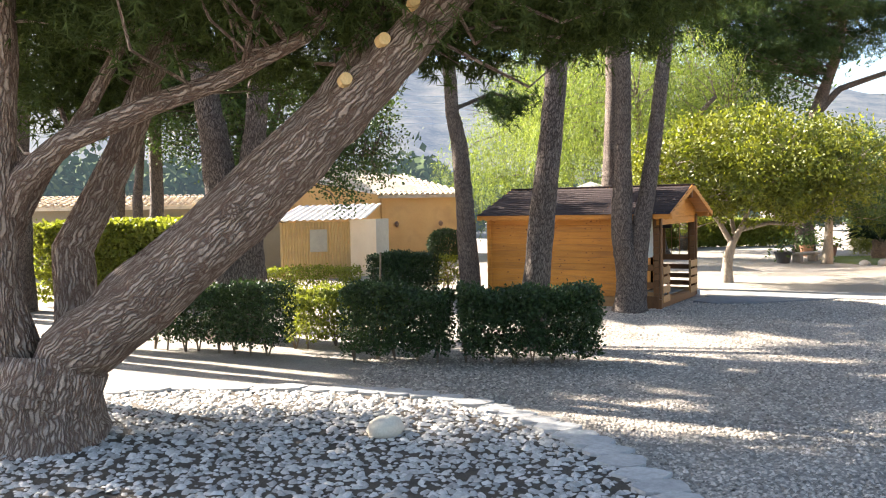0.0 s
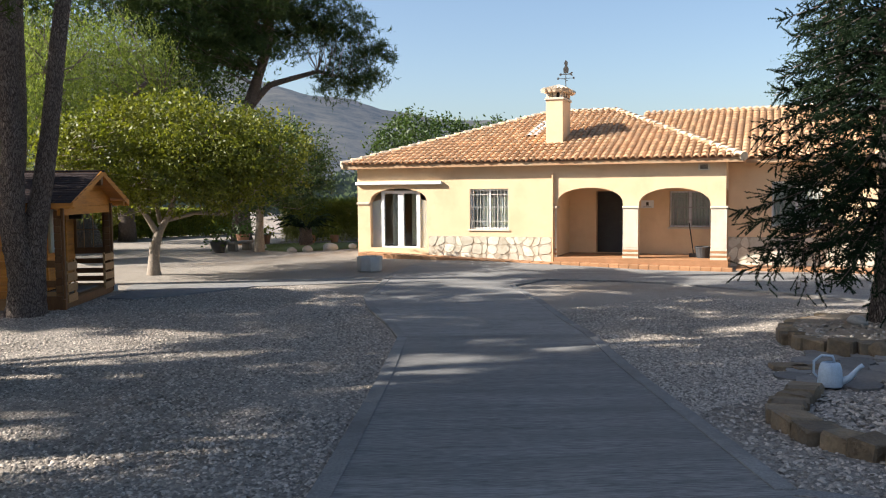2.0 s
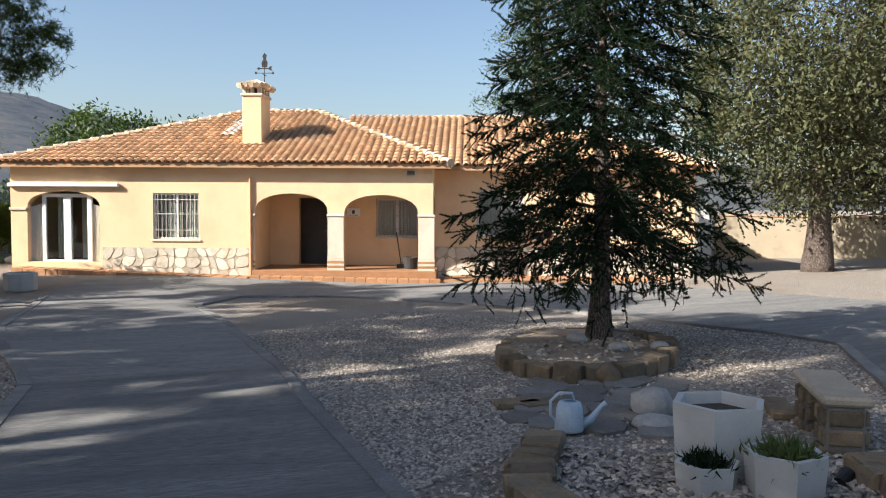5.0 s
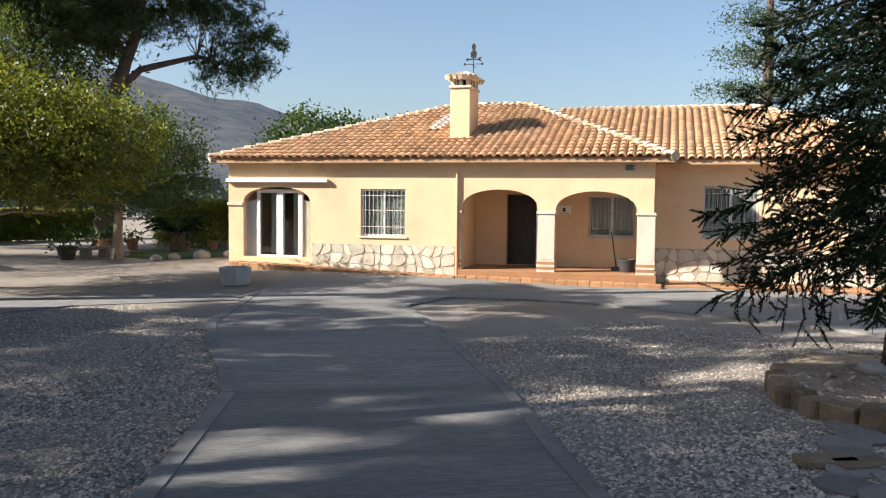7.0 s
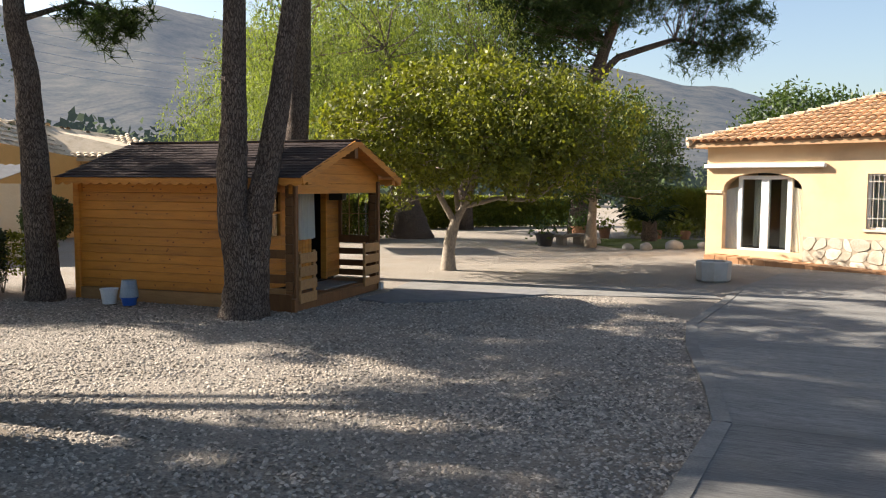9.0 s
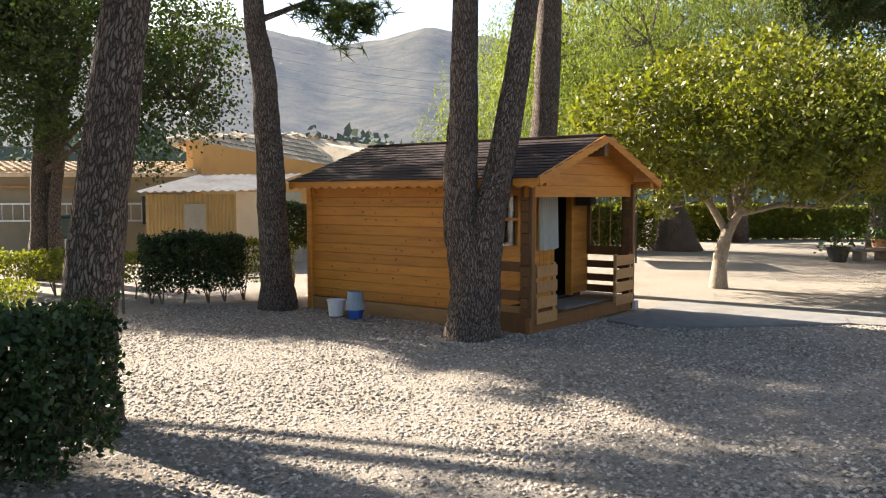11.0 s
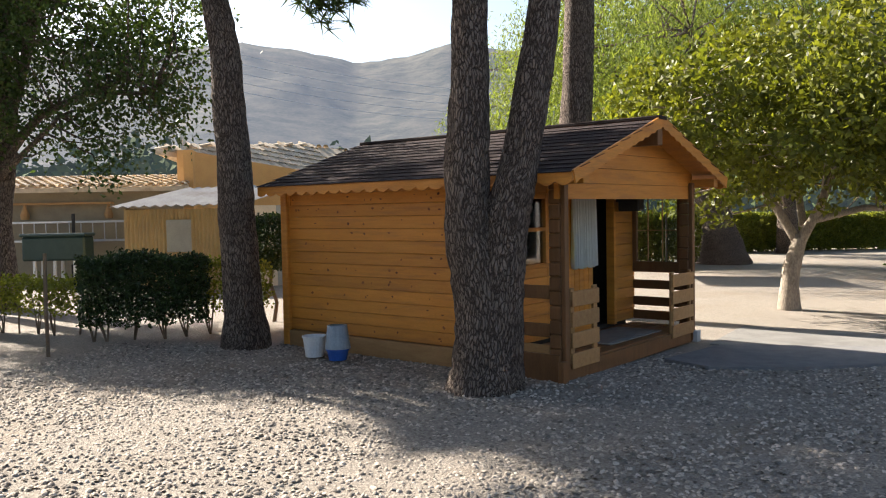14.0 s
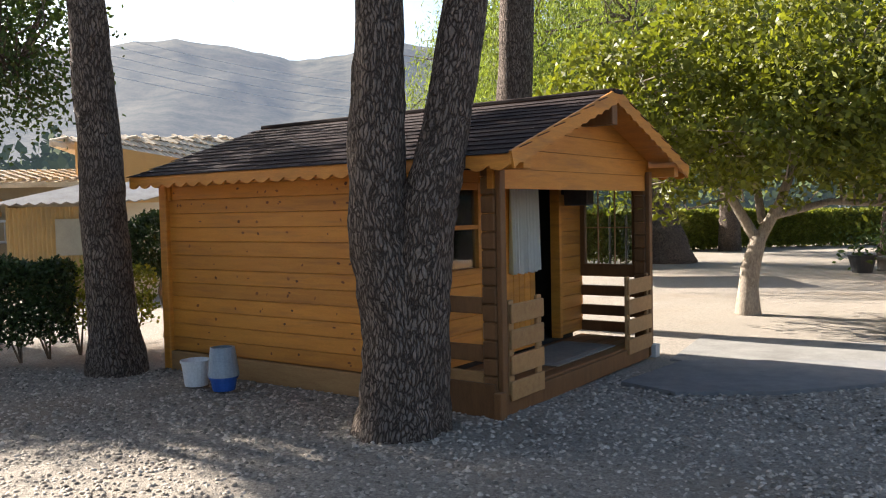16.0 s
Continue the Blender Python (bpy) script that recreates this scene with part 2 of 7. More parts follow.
M_CITRUS = surface("citrus_leaves", (0.07, 0.095, 0.012), (0.23, 0.235, 0.033), 0.9, 0.5, 0, 12, vary=0.45, translucent=0.45, spec=0.4)
M_PEPPER = surface("pepper_leaves", (0.09, 0.14, 0.032), (0.24, 0.28, 0.07), 0.7, 0.6, 0, 12, vary=0.4, translucent=0.5, spec=0.3)
M_BROAD = surface("broad_leaves", (0.035, 0.07, 0.015), (0.08, 0.12, 0.03), 0.8, 0.5, 0, 12, vary=0.3, translucent=0.35, spec=0.4)
M_HEDGE = surface("hedge_leaves", (0.022, 0.045, 0.016), (0.05, 0.08, 0.026), 3, 0.5, 0, 20, vary=0.4, translucent=0.25, spec=0.35)
# yellow leaves, with the brightness of sunlit hedge put into the colour
M_HEDGELIT = surface("yellow_sunlit_leaves", (0.12, 0.15, 0.02), (0.26, 0.27, 0.05), 2, 0.55, 0, 20, vary=0.35, translucent=0.45, spec=0.3)
M_GREYLEAF = surface("grey_leaves", (0.05, 0.06, 0.028), (0.12, 0.125, 0.06), 0.6, 0.7, 0, 12, vary=0.4, translucent=0.25, spec=0.2)
M_GRASS = surface("grass", (0.06, 0.09, 0.025), (0.12, 0.15, 0.05), 1.5, 0.9, 0, 30, vary=0.3, translucent=0.3)
M_TWIG = surface("twigs", (0.11, 0.08, 0.055), (0.19, 0.145, 0.1), 8, 0.9, 0.3, 60, vary=0.2)
M_ROCK = surface("field_stone", (0.11, 0.078, 0.048), (0.24, 0.175, 0.105), 4, 0.9, 0.9, 25, vary=0.3, dirt=(0.15, 0.125, 0.095), dscale=2.5, depth=0.02)
M_GREYROCK = surface("grey_stone", (0.28, 0.27, 0.25), (0.42, 0.40, 0.37), 4, 0.9, 0.7, 25, vary=0.15, depth=0.015)
M_SLATE = surface("flat_stone", (0.12, 0.11, 0.10), (0.22, 0.2, 0.175), 3, 0.8, 0.5, 30, vary=0.25)
M_POT = surface("white_planter", (0.40, 0.395, 0.375), (0.5, 0.495, 0.47), 3, 0.75, 0.1, 70, vary=0.05, dirt=(0.4, 0.38, 0.34), dscale=2, fine=0.08)
M_SOIL = surface("soil", (0.04, 0.03, 0.02), (0.08, 0.06, 0.04), 9, 0.98, 0.8, 70, vary=0)
M_CLAY = surface("clay_pot", (0.20, 0.10, 0.06), (0.32, 0.17, 0.1), 5, 0.85, 0.3, 50, vary=0.15)
M_BLACKPOT = surface("dark_pot", (0.02, 0.02, 0.022), (0.05, 0.05, 0.05), 5, 0.6, 0.2, 50, vary=0.1)
M_PLASTICWHITE = surface("white_plastic", (0.62, 0.64, 0.66), (0.72, 0.73, 0.74), 5, 0.45, 0.1, 50, vary=0)
M_PLASTICGREY = surface("blue_grey_plastic", (0.24, 0.30, 0.36), (0.32, 0.38, 0.44), 5, 0.45, 0.1, 50, vary=0)
M_PLASTICBLUE = surface("blue_plastic", (0.02, 0.08, 0.35), (0.03, 0.12, 0.45), 5, 0.45, 0.1, 50, vary=0)
M_CAN = surface("pale_blue_plastic", (0.36, 0.44, 0.52), (0.45, 0.53, 0.6), 5, 0.45, 0.1, 50, vary=0)
M_GREENBOX = surface("green_box", (0.02, 0.045, 0.04), (0.04, 0.07, 0.06), 5, 0.5, 0.1, 50, vary=0)
M_RED = surface("red_flower", (0.5, 0.05, 0.03), (0.65, 0.1, 0.05), 9, 0.7, 0.1, 50, vary=0.2)
M_GLASS = glass("window_glass", clear=0.86)
M_CLEARGLASS = glass("clear_glass", clear=0.85)
# bluish glow on hills and woods stands in for distance haze
M_HILL = far_surface("hill_scrub_haze_glow", (0.012, 0.018, 0.011), (0.11, 0.096, 0.066), 0.045, (0.25, 0.38, 0.68), 0.075)
M_FARWOOD = far_surface("far_wood_haze_glow", (0.025, 0.04, 0.015), (0.07, 0.09, 0.03), 0.15, (0.3, 0.4, 0.5), 0.03)
M_FIELD = surface("field", (0.12, 0.12, 0.06), (0.28, 0.24, 0.15), 0.08, 0.95, 0.3, 2, vary=0)
M_WIRE = surface("power_cable", (0.5, 0.5, 0.5), (0.6, 0.6, 0.6), 3, 0.5, 0, 30, vary=0)


# ---- mesh helpers ----
class Buf:
    """Vertices and faces gathered for one mesh."""

    def __init__(self):
        self.v, self.f, self.grain = [], [], []

    def add(self, verts, faces, grain=()):
        o = len(self.v)
        self.grain.extend(grain)
        self.v.extend(tuple(p) for p in verts)
        self.f.extend(tuple(i + o for i in q) for q in faces)
        return self

    def box(self, x0, y0, z0, x1, y1, z1, c=0.006):
        """A box with chamfered edges."""
        c = min(c, abs(x1 - x0) / 3, abs(y1 - y0) / 3, abs(z1 - z0) / 3)
        vs, idx = [], {}
        for sx in (0, 1):
            for sy in (0, 1):
                for sz in (0, 1):
                    X, Y, Z = (x1 if sx else x0), (y1 if sy else y0), (z1 if sz else z0)
                    dx, dy, dz = (-c if sx else c), (-c if sy else c), (-c if sz else c)
                    for k, p in enumerate(((X, Y + dy, Z + dz), (X + dx, Y, Z + dz), (X + dx, Y + dy, Z))):
                        idx[sx, sy, sz, k] = len(vs)
                        vs.append(p)
        g = lambda a, b, d, k: idx[a, b, d, k]
        fs = []
        for s in (0, 1):
            r = 1 if s else -1
            fs.append([g(s, 0, 0, 0), g(s, 1, 0, 0), g(s, 1, 1, 0), g(s, 0, 1, 0)][::r])
            fs.append([g(0, s, 0, 1), g(0, s, 1, 1), g(1, s, 1, 1), g(1, s, 0, 1)][::r])
            fs.append([g(0, 0, s, 2), g(1, 0, s, 2), g(1, 1, s, 2), g(0, 1, s, 2)][::r])
        for a in (0, 1):
            for b in (0, 1):
                q = 1 if a == b else -1
                fs.append([g(0, a, b, 1), g(0, a, b, 2), g(1, a, b, 2), g(1, a, b, 1)][::q])
                fs.append([g(a, 0, b, 0), g(a, 0, b, 2), g(a, 1, b, 2), g(a, 1, b, 0)][::-q])
                fs.append([g(a, b, 0, 0), g(a, b, 0, 1), g(a, b, 1, 1), g(a, b, 1, 0)][::q])
                for d in (0, 1):
                    fs.append([g(a, b, d, 0), g(a, b, d, 1), g(a, b, d, 2)][:: (1 if (a + b + d) % 2 else -1)])
        return self.add(vs, fs)

    def prism(self, poly, z0, z1):
        """A flat polygon (x, y) drawn up from z0 to z1; z may be functions of x and y."""
        f0 = z0 if callable(z0) else (lambda x, y: z0)
        f1 = z1 if callable(z1) else (lambda x, y: z1)
        n = len(poly)
        vs = [(x, y, f0(x, y)) for x, y in poly] + [(x, y, f1(x, y)) for x, y in poly]
        fs = [tuple(range(n))[::-1], tuple(range(n, 2 * n))] + [(i, (i + 1) % n, n + (i + 1) % n, n + i) for i in range(n)]
        return self.add(vs, fs)

    def plate(self, poly, y0, y1):
        """A polygon (x, z) drawn from y0 to y1."""
        n = len(poly)
        vs = [(x, y0, z) for x, z in poly] + [(x, y1, z) for x, z in poly]
        fs = [tuple(range(n)), tuple(range(n, 2 * n))[::-1]] + [(n + i, n + (i + 1) % n, (i + 1) % n, i) for i in range(n)]
        return self.add(vs, fs)

    def tube(self, path, radii, n=8, rough=0.0, seed=0, caps=True):
        """A tube along a path, with a radius at each point and an uneven skin."""
        rng = random.Random(seed)
        pts = [Vector(p) for p in path]
        vs, fs, grain = [], [], []
        side, run_ = None, rng.uniform(0, 50)
        for i, p in enumerate(pts):
            run_ += (p - pts[i - 1]).length if i else 0
            d = (pts[min(i + 1, len(pts) - 1)] - pts[max(i - 1, 0)]).normalized()
            ref = side if side else Vector((1, 0, 0)) if abs(d.x) < 0.8 else Vector((0, 1, 0))
            side = (ref - d * ref.dot(d)).normalized()
            up = d.cross(side)
            for k in range(n):
                a = 2 * math.pi * k / n
                r = radii[i] * (1 + rough * (noise.noise((math.cos(a) * 1.7 + seed, math.sin(a) * 1.7, i * 0.45)) + 0.5 * rng.uniform(-1, 1)))
                vs.append(p + (side * math.cos(a) + up * math.sin(a)) * r)
                grain.append((radii[i] * math.cos(a) + seed, radii[i] * math.sin(a), run_))
        for i in range(len(pts) - 1):
            for k in range(n):
                a, b = i * n + k, i * n + (k + 1) % n
                fs.append((a, b, b + n, a + n))
        if caps:
            fs += [tuple(range(n))[::-1], tuple(range((len(pts) - 1) * n, len(pts) * n))]
        return self.add(vs, fs, grain)

    def lathe(self, profile, n=20, at=(0, 0, 0), turn=0.0):
        """A profile (radius, height) turned round z."""
        vs = [(at[0] + r * math.cos(turn + 2 * math.pi * k / n), at[1] + r * math.sin(turn + 2 * math.pi * k / n), at[2] + z) for r, z in profile for k in range(n)]
        fs = [(i * n + k, i * n + (k + 1) % n, (i + 1) * n + (k + 1) % n, (i + 1) * n + k) for i in range(len(profile) - 1) for k in range(n)]
        fs += [tuple(range(n))[::-1], tuple(range((len(profile) - 1) * n, len(profile) * n))]
        return self.add(vs, fs)


def part(name, buf, material, parent=None, label="", smooth=False):
    """One mesh object from a Buf or a pair of arrays, under a thing or at top level."""
    me = bpy.data.meshes.new(name)
    if isinstance(buf, Buf):
        me.from_pydata(buf.v, [], buf.f)
        if buf.grain and len(buf.grain) == len(buf.v):
            me.attributes.new("grain", "FLOAT_VECTOR", "POINT").data.foreach_set("vector", np.asarray(buf.grain, np.float32).ravel())
    else:
        v, f = buf
        k = f.shape[1]
        me.vertices.add(len(v))
        me.vertices.foreach_set("co", np.asarray(v, np.float32).ravel())
        me.loops.add(f.size)
        me.loops.foreach_set("vertex_index", f.astype(np.int32).ravel())
        me.polygons.add(len(f))
        me.polygons.foreach_set("loop_start", np.arange(0, f.size, k, dtype=np.int32))
        me.update(calc_edges=True)
    if smooth:
        me.polygons.foreach_set("use_smooth", np.ones(len(me.polygons), bool))
    me.materials.append(material)
    ob = new(name, me)
    if parent:
        ob.parent = parent
    if label:
        ob["label"] = label
    return ob


def empty(name, m, label, category, group="", kind=""):
    ob = new(name)
    ob.matrix_world = m
    ob.empty_display_size = 0.2
    return tagged(ob, label, category, group, kind)


def thing(name, buf, material, label, category, group="", kind="", smooth=False):
    return tagged(part(name, buf, material, None, "", smooth), label, category, group, kind)


def weld(buf):
    """The same mesh with its meeting corners made one."""
    seen, out = {}, Buf()
    idx = []
    for v in buf.v:
        k = tuple(round(c, 4) for c in v)
        if k not in seen:
            seen[k] = len(out.v)
            out.v.append(tuple(v))
        idx.append(seen[k])
    for f in buf.f:
        g = [idx[i] for i in f]
        if len(set(g)) == len(g):
            out.f.append(tuple(g))
    return out


def same_mesh(name, ob, parent, m):
    """One more piece on the mesh of ob, under the same parent."""
    o = new(name, ob.data)
    o.parent = parent
    o.matrix_basis = m
    return o


# ---- leaves ----
def frames(rng, n, axis=None, spread=1.0):
    """n pairs of unit vectors at right angles; the first near axis, if one is given."""
    a = rng.normal(size=(n, 3))
    if axis is not None:
        a = a * spread + np.asarray(axis)
    a /= np.linalg.norm(a, axis=1)[:, None] + 1e-9
    b = rng.normal(size=(n, 3))
    b -= a * (a * b).sum(1)[:, None]
    b /= np.linalg.norm(b, axis=1)[:, None] + 1e-9
    return a, b


def leaves(rng, at, length, width, axis=None, spread=1.0):
    """Folded, pointed leaves, four corners each, starting at the given points."""
    n = len(at)
    a, b = frames(rng, n, axis, spread)
    c = np.cross(a, b)
    L = length * rng.uniform(0.6, 1.3, (n, 1))
    w = width * rng.uniform(0.7, 1.2, (n, 1))
    v = np.stack([at, at + a * L * 0.5 + b * w + c * w * 0.3, at + a * L, at + a * L * 0.5 - b * w + c * w * 0.3], 1).reshape(-1, 3)
    return v, np.arange(4 * n).reshape(n, 4)


def needles(rng, at, per, length, width, axis=None, spread=1.0):
    """Tufts of thin needles, three corners each."""
    p = np.repeat(at, per, 0)
    n = len(p)
    a, b = frames(rng, n, axis, spread)
    L = length * rng.uniform(0.6, 1.2, (n, 1))
    v = np.stack([p - b * width, p + b * width, p + a * L], 1).reshape(-1, 3)
    return v, np.arange(3 * n).reshape(n, 3)


def joined(*pairs):
    vs, fs, o = [], [], 0
    for v, f in pairs:
        vs.append(v)
        fs.append(f + o)
        o += len(v)
    return np.concatenate(vs), np.concatenate(fs)


def clumps(rng, boxes, count, per, size, hollow=0.55):
    """Leaf points: count clumps in the given ellipsoids (centre, radii), per points each."""
    w = np.array([b[1][0] * b[1][1] * b[1][2] for b in boxes]) ** 0.8
    k = rng.choice(len(boxes), count, p=w / w.sum())
    d = rng.normal(size=(count, 3))
    d /= np.linalg.norm(d, axis=1)[:, None]
    r = hollow + (1.05 - hollow) * rng.uniform(size=(count, 1)) ** 0.6
    c = np.array([b[0] for b in boxes])[k] + d * r * np.array([b[1] for b in boxes])[k]
    s = size * rng.uniform(0.5, 1.3, (count, 1, 1))
    pts = (c[:, None, :] + rng.normal(size=(count, per, 3)) * s * np.array([1, 1, 0.7])).reshape(-1, 3)
    return pts, c


# ---- the lie of the land ----
GY, GZ = (-8, 0, 2.5, 6, 11, 18, 26, 60), (0.45, 0.17, 0.02, -0.2, -0.40, -0.42, -0.5, -0.7)


def land(x, y):
    """The ground's height; it rises a little towards the villa's terrace."""
    s, d = (x - 21.68) * 0.53 - (y - 16.25) * 0.848, -(x - 21.68) * 0.848 - (y - 16.25) * 0.53
    rise = 0.2 * min(max(1 - d / 4.5, 0), 1) * min(max((-s - 1) / 5, 0), 1) * min(max((16 + s) / 3, 0), 1)
    return float(np.interp(y, GY, GZ)) - 0.012 * (min(max(x, -4), 20) - 4) + rise

# ---- ground, hills, drive ----
def axis_steps(lo, hi, step, far):
    near = list(np.arange(lo, hi + 0.01, step))
    out, x, s = [], hi, step
    while x < far:
        s *= 1.6
        x += s
        out.append(x)
    left, x, s = [], lo, step
    while x > -far:
        s *= 1.6
        x -= s
        left.append(x)
    return left[::-1] + near + out


gx, gy = axis_steps(-14, 28, 0.5, 3500), axis_steps(-8, 46, 0.5, 3500)
gv = [(x, y, land(x, y) + 0.012 * noise.noise((x * 0.9, y * 0.9, 0))) for y in gy for x in gx]
W_ = len(gx)
gf = [(j * W_ + i, j * W_ + i + 1, (j + 1) * W_ + i + 1, (j + 1) * W_ + i) for j in range(len(gy) - 1) for i in range(W_ - 1)]
thing("ground", Buf().add(gv, gf), M_GRAVEL, "pale gravel ground of the garden", "ground", kind="structure", smooth=True)

SKYLINE = ((-180, 2.0), (-110, 2.0), (-70, 2.6), (-50, 3.6), (-39, 4.9), (-34, 5.6), (-29, 6.7), (-23, 7.8), (-15, 9.0), (-8, 9.6), (0, 10.0), (3, 10.9), (7, 11.4), (10, 10.5),
           (13.5, 10.1), (17.5, 11.0), (21, 11.3), (25, 10.8), (30, 10.4), (40, 9.8), (60, 8.5), (90, 5.0), (130, 3.0), (180, 2.0))


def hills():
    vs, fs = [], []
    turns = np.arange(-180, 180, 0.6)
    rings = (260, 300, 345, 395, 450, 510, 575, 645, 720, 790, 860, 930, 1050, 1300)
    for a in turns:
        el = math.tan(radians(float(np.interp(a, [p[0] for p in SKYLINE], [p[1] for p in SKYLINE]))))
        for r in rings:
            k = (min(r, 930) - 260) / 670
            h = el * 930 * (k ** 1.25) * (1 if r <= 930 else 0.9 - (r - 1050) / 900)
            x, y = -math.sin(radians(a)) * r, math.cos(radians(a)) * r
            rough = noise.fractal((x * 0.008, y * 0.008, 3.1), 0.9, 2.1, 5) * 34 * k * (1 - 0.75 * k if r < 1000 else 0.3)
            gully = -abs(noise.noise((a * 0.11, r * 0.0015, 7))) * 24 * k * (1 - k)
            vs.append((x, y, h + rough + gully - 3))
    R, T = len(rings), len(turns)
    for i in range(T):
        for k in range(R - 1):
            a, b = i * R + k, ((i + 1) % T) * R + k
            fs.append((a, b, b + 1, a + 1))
    thing("backdrop", Buf().add(vs, fs), M_HILL, "scrub-covered mountain range round the valley, its haze a glow in the material", "mountain", kind="structure", smooth=True)


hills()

SLABS = (
    ((-1.2, -0.6), (1.25, 2.45), (4.6, 0.0), (2.2, -2.9)),
    ((1.25, 2.45), (3.81, 5.69), (5.75, 3.4), (4.6, 0.0)),
    ((3.81, 5.69), (5.92, 8.37), (7.6, 5.8), (5.75, 3.4)),
    ((5.92, 8.37), (7.99, 11.09), (10.3, 9.3), (7.6, 5.8)),
    ((7.99, 11.09), (8.53, 12.19), (9.4, 14.22), (13.0, 13.3), (10.3, 9.3)),
    ((9.4, 14.22), (10.3, 15.9), (14.5, 15.8), (13.0, 13.3)),
    ((10.3, 15.9), (12.1, 18.1), (15.9, 18.6), (16.1, 16.4), (14.5, 15.8)),
    ((12.1, 18.1), (13.7, 20.2), (15.9, 22.0), (17.2, 21.7), (18.8, 19.2), (15.9, 18.6)),
    ((15.9, 18.6), (18.8, 19.2), (21.7, 14.5), (17.2, 15.2), (16.1, 16.4)),
    ((17.2, 15.2), (21.7, 14.5), (23.2, 12.2), (18.1, 11.0), (17.8, 13.9)),
    ((18.1, 11.0), (23.2, 12.2), (24.4, 9.9), (22.5, 6.0), (17.05, 7.5)),
    ((17.05, 7.5), (22.5, 6.0), (20.0, 2.6), (15.75, 5.0)),
    ((11.95, 3.1), (14.75, 3.9), (15.75, 5.0), (20.0, 2.6), (16.5, 0.6)),
    ((7.7, 2.1), (11.95, 3.1), (16.5, 0.6), (9.0, -1.0)),
    ((4.6, 0.0), (5.75, 3.4), (6.2, 2.3), (7.7, 2.1), (9.0, -1.0), (2.2, -2.9)),
)


def dense(poly, step=0.7):
    out = []
    for i, (x, y) in enumerate(poly):
        x2, y2 = poly[(i + 1) % len(poly)]
        n = max(1, int(math.hypot(x2 - x, y2 - y) / step))
        out += [(x + (x2 - x) * k / n, y + (y2 - y) * k / n) for k in range(n)]
    return out


def slab_top(poly, lift, under):
    """A slab that follows the land: a fan of rings from its edge to its middle."""
    cx, cy = sum(p[0] for p in poly) / len(poly), sum(p[1] for p in poly) / len(poly)
    edge = dense([(cx + (x - cx) * 0.998, cy + (y - cy) * 0.998) for x, y in poly])
    n, vs, fs = len(edge), [], []
    for k in (1.0, 0.75, 0.5, 0.25):
        vs += [(cx + (x - cx) * k, cy + (y - cy) * k) for x, y in edge]
    vs = [(x, y, land(x, y) + lift) for x, y in vs] + [(cx, cy, land(cx, cy) + lift)]
    for r in range(3):
        fs += [(r * n + i, r * n + (i + 1) % n, (r + 1) * n + (i + 1) % n, (r + 1) * n + i) for i in range(n)]
    fs += [(3 * n + i, 3 * n + (i + 1) % n, 4 * n) for i in range(n)]
    o = len(vs)
    vs += [(x, y, land(x, y) - under) for x, y in edge]
    fs += [(i, o + i, o + (i + 1) % n, (i + 1) % n) for i in range(n)]
    return Buf().add(vs, fs)


road = empty("road", Matrix.Identity(4), "brushed grey concrete drive looping round a gravel island", "driveway", kind="structure")
for poly in SLABS:
    part("slab", slab_top(poly, 0.035, 0.1), M_CONC, road)

ISLAND = ((6.2, 2.3), (5.75, 3.4), (7.6, 5.8), (8.6, 7.15), (10.3, 9.3), (13.0, 13.3), (14.0, 15.1), (14.5, 15.8), (15.3, 16.25), (16.1, 16.4), (16.8, 15.9), (17.2, 15.2), (17.8, 13.9), (18.1, 11.0), (17.05, 7.5),
          (15.75, 5.0), (14.75, 3.9), (11.95, 3.1), (7.7, 2.1))
LEFT_EDGE = ((-1.2, -0.6), (1.25, 2.45), (3.81, 5.69), (5.92, 8.37), (7.99, 11.09), (8.53, 12.19), (9.4, 14.22), (10.3, 15.9), (12.1, 18.1), (13.7, 20.2))


def edging(line, closed, width, inward):
    pts = list(line) + ([line[0]] if closed else [])
    for (x0, y0), (x1, y1) in zip(pts, pts[1:]):
        L = math.hypot(x1 - x0, y1 - y0)
        n = max(1, round(L / 1.2))
        dx, dy = (x1 - x0) / L, (y1 - y0) / L
        nx, ny = -dy * inward, dx * inward
        for k in range(n):
            a, b = L * k / n + 0.004, L * (k + 1) / n - 0.004
            q = [(x0 + dx * a, y0 + dy * a), (x0 + dx * b, y0 + dy * b), (x0 + dx * b + nx * width, y0 + dy * b + ny * width), (x0 + dx * a + nx * width, y0 + dy * a + ny * width)]
            part("edging", Buf().prism(q, lambda x, y: land(x, y) - 0.1, lambda x, y: land(x, y) + 0.045), M_CONCEDGE, road)


edging(ISLAND, True, 0.13, 1)
edging(LEFT_EDGE, False, 0.15, -1)

# paved strip, and a grey sheet standing for the shaded ground before the cabin
thing("pavement", Buf().prism([(6.6, 20.3), (12.4, 18.6), (12.9, 20.0), (7.4, 22.2)], lambda x, y: land(x, y) - 0.1, lambda x, y: land(x, y) + 0.02), M_CONCEDGE, "pale concrete path beside the cabin", "path", kind="structure")
thing("ground_mat", Buf().prism([(5.9, 19.0), (6.3, 18.55), (7.2, 18.6), (9.4, 19.4), (9.6, 20.2), (7.9, 20.2), (6.7, 20.15)], lambda x, y: land(x, y) - 0.02, lambda x, y: land(x, y) + 0.035), M_SHADESHEET, "low grey ground sheet toned as the shaded ground before the cabin porch", "mat")

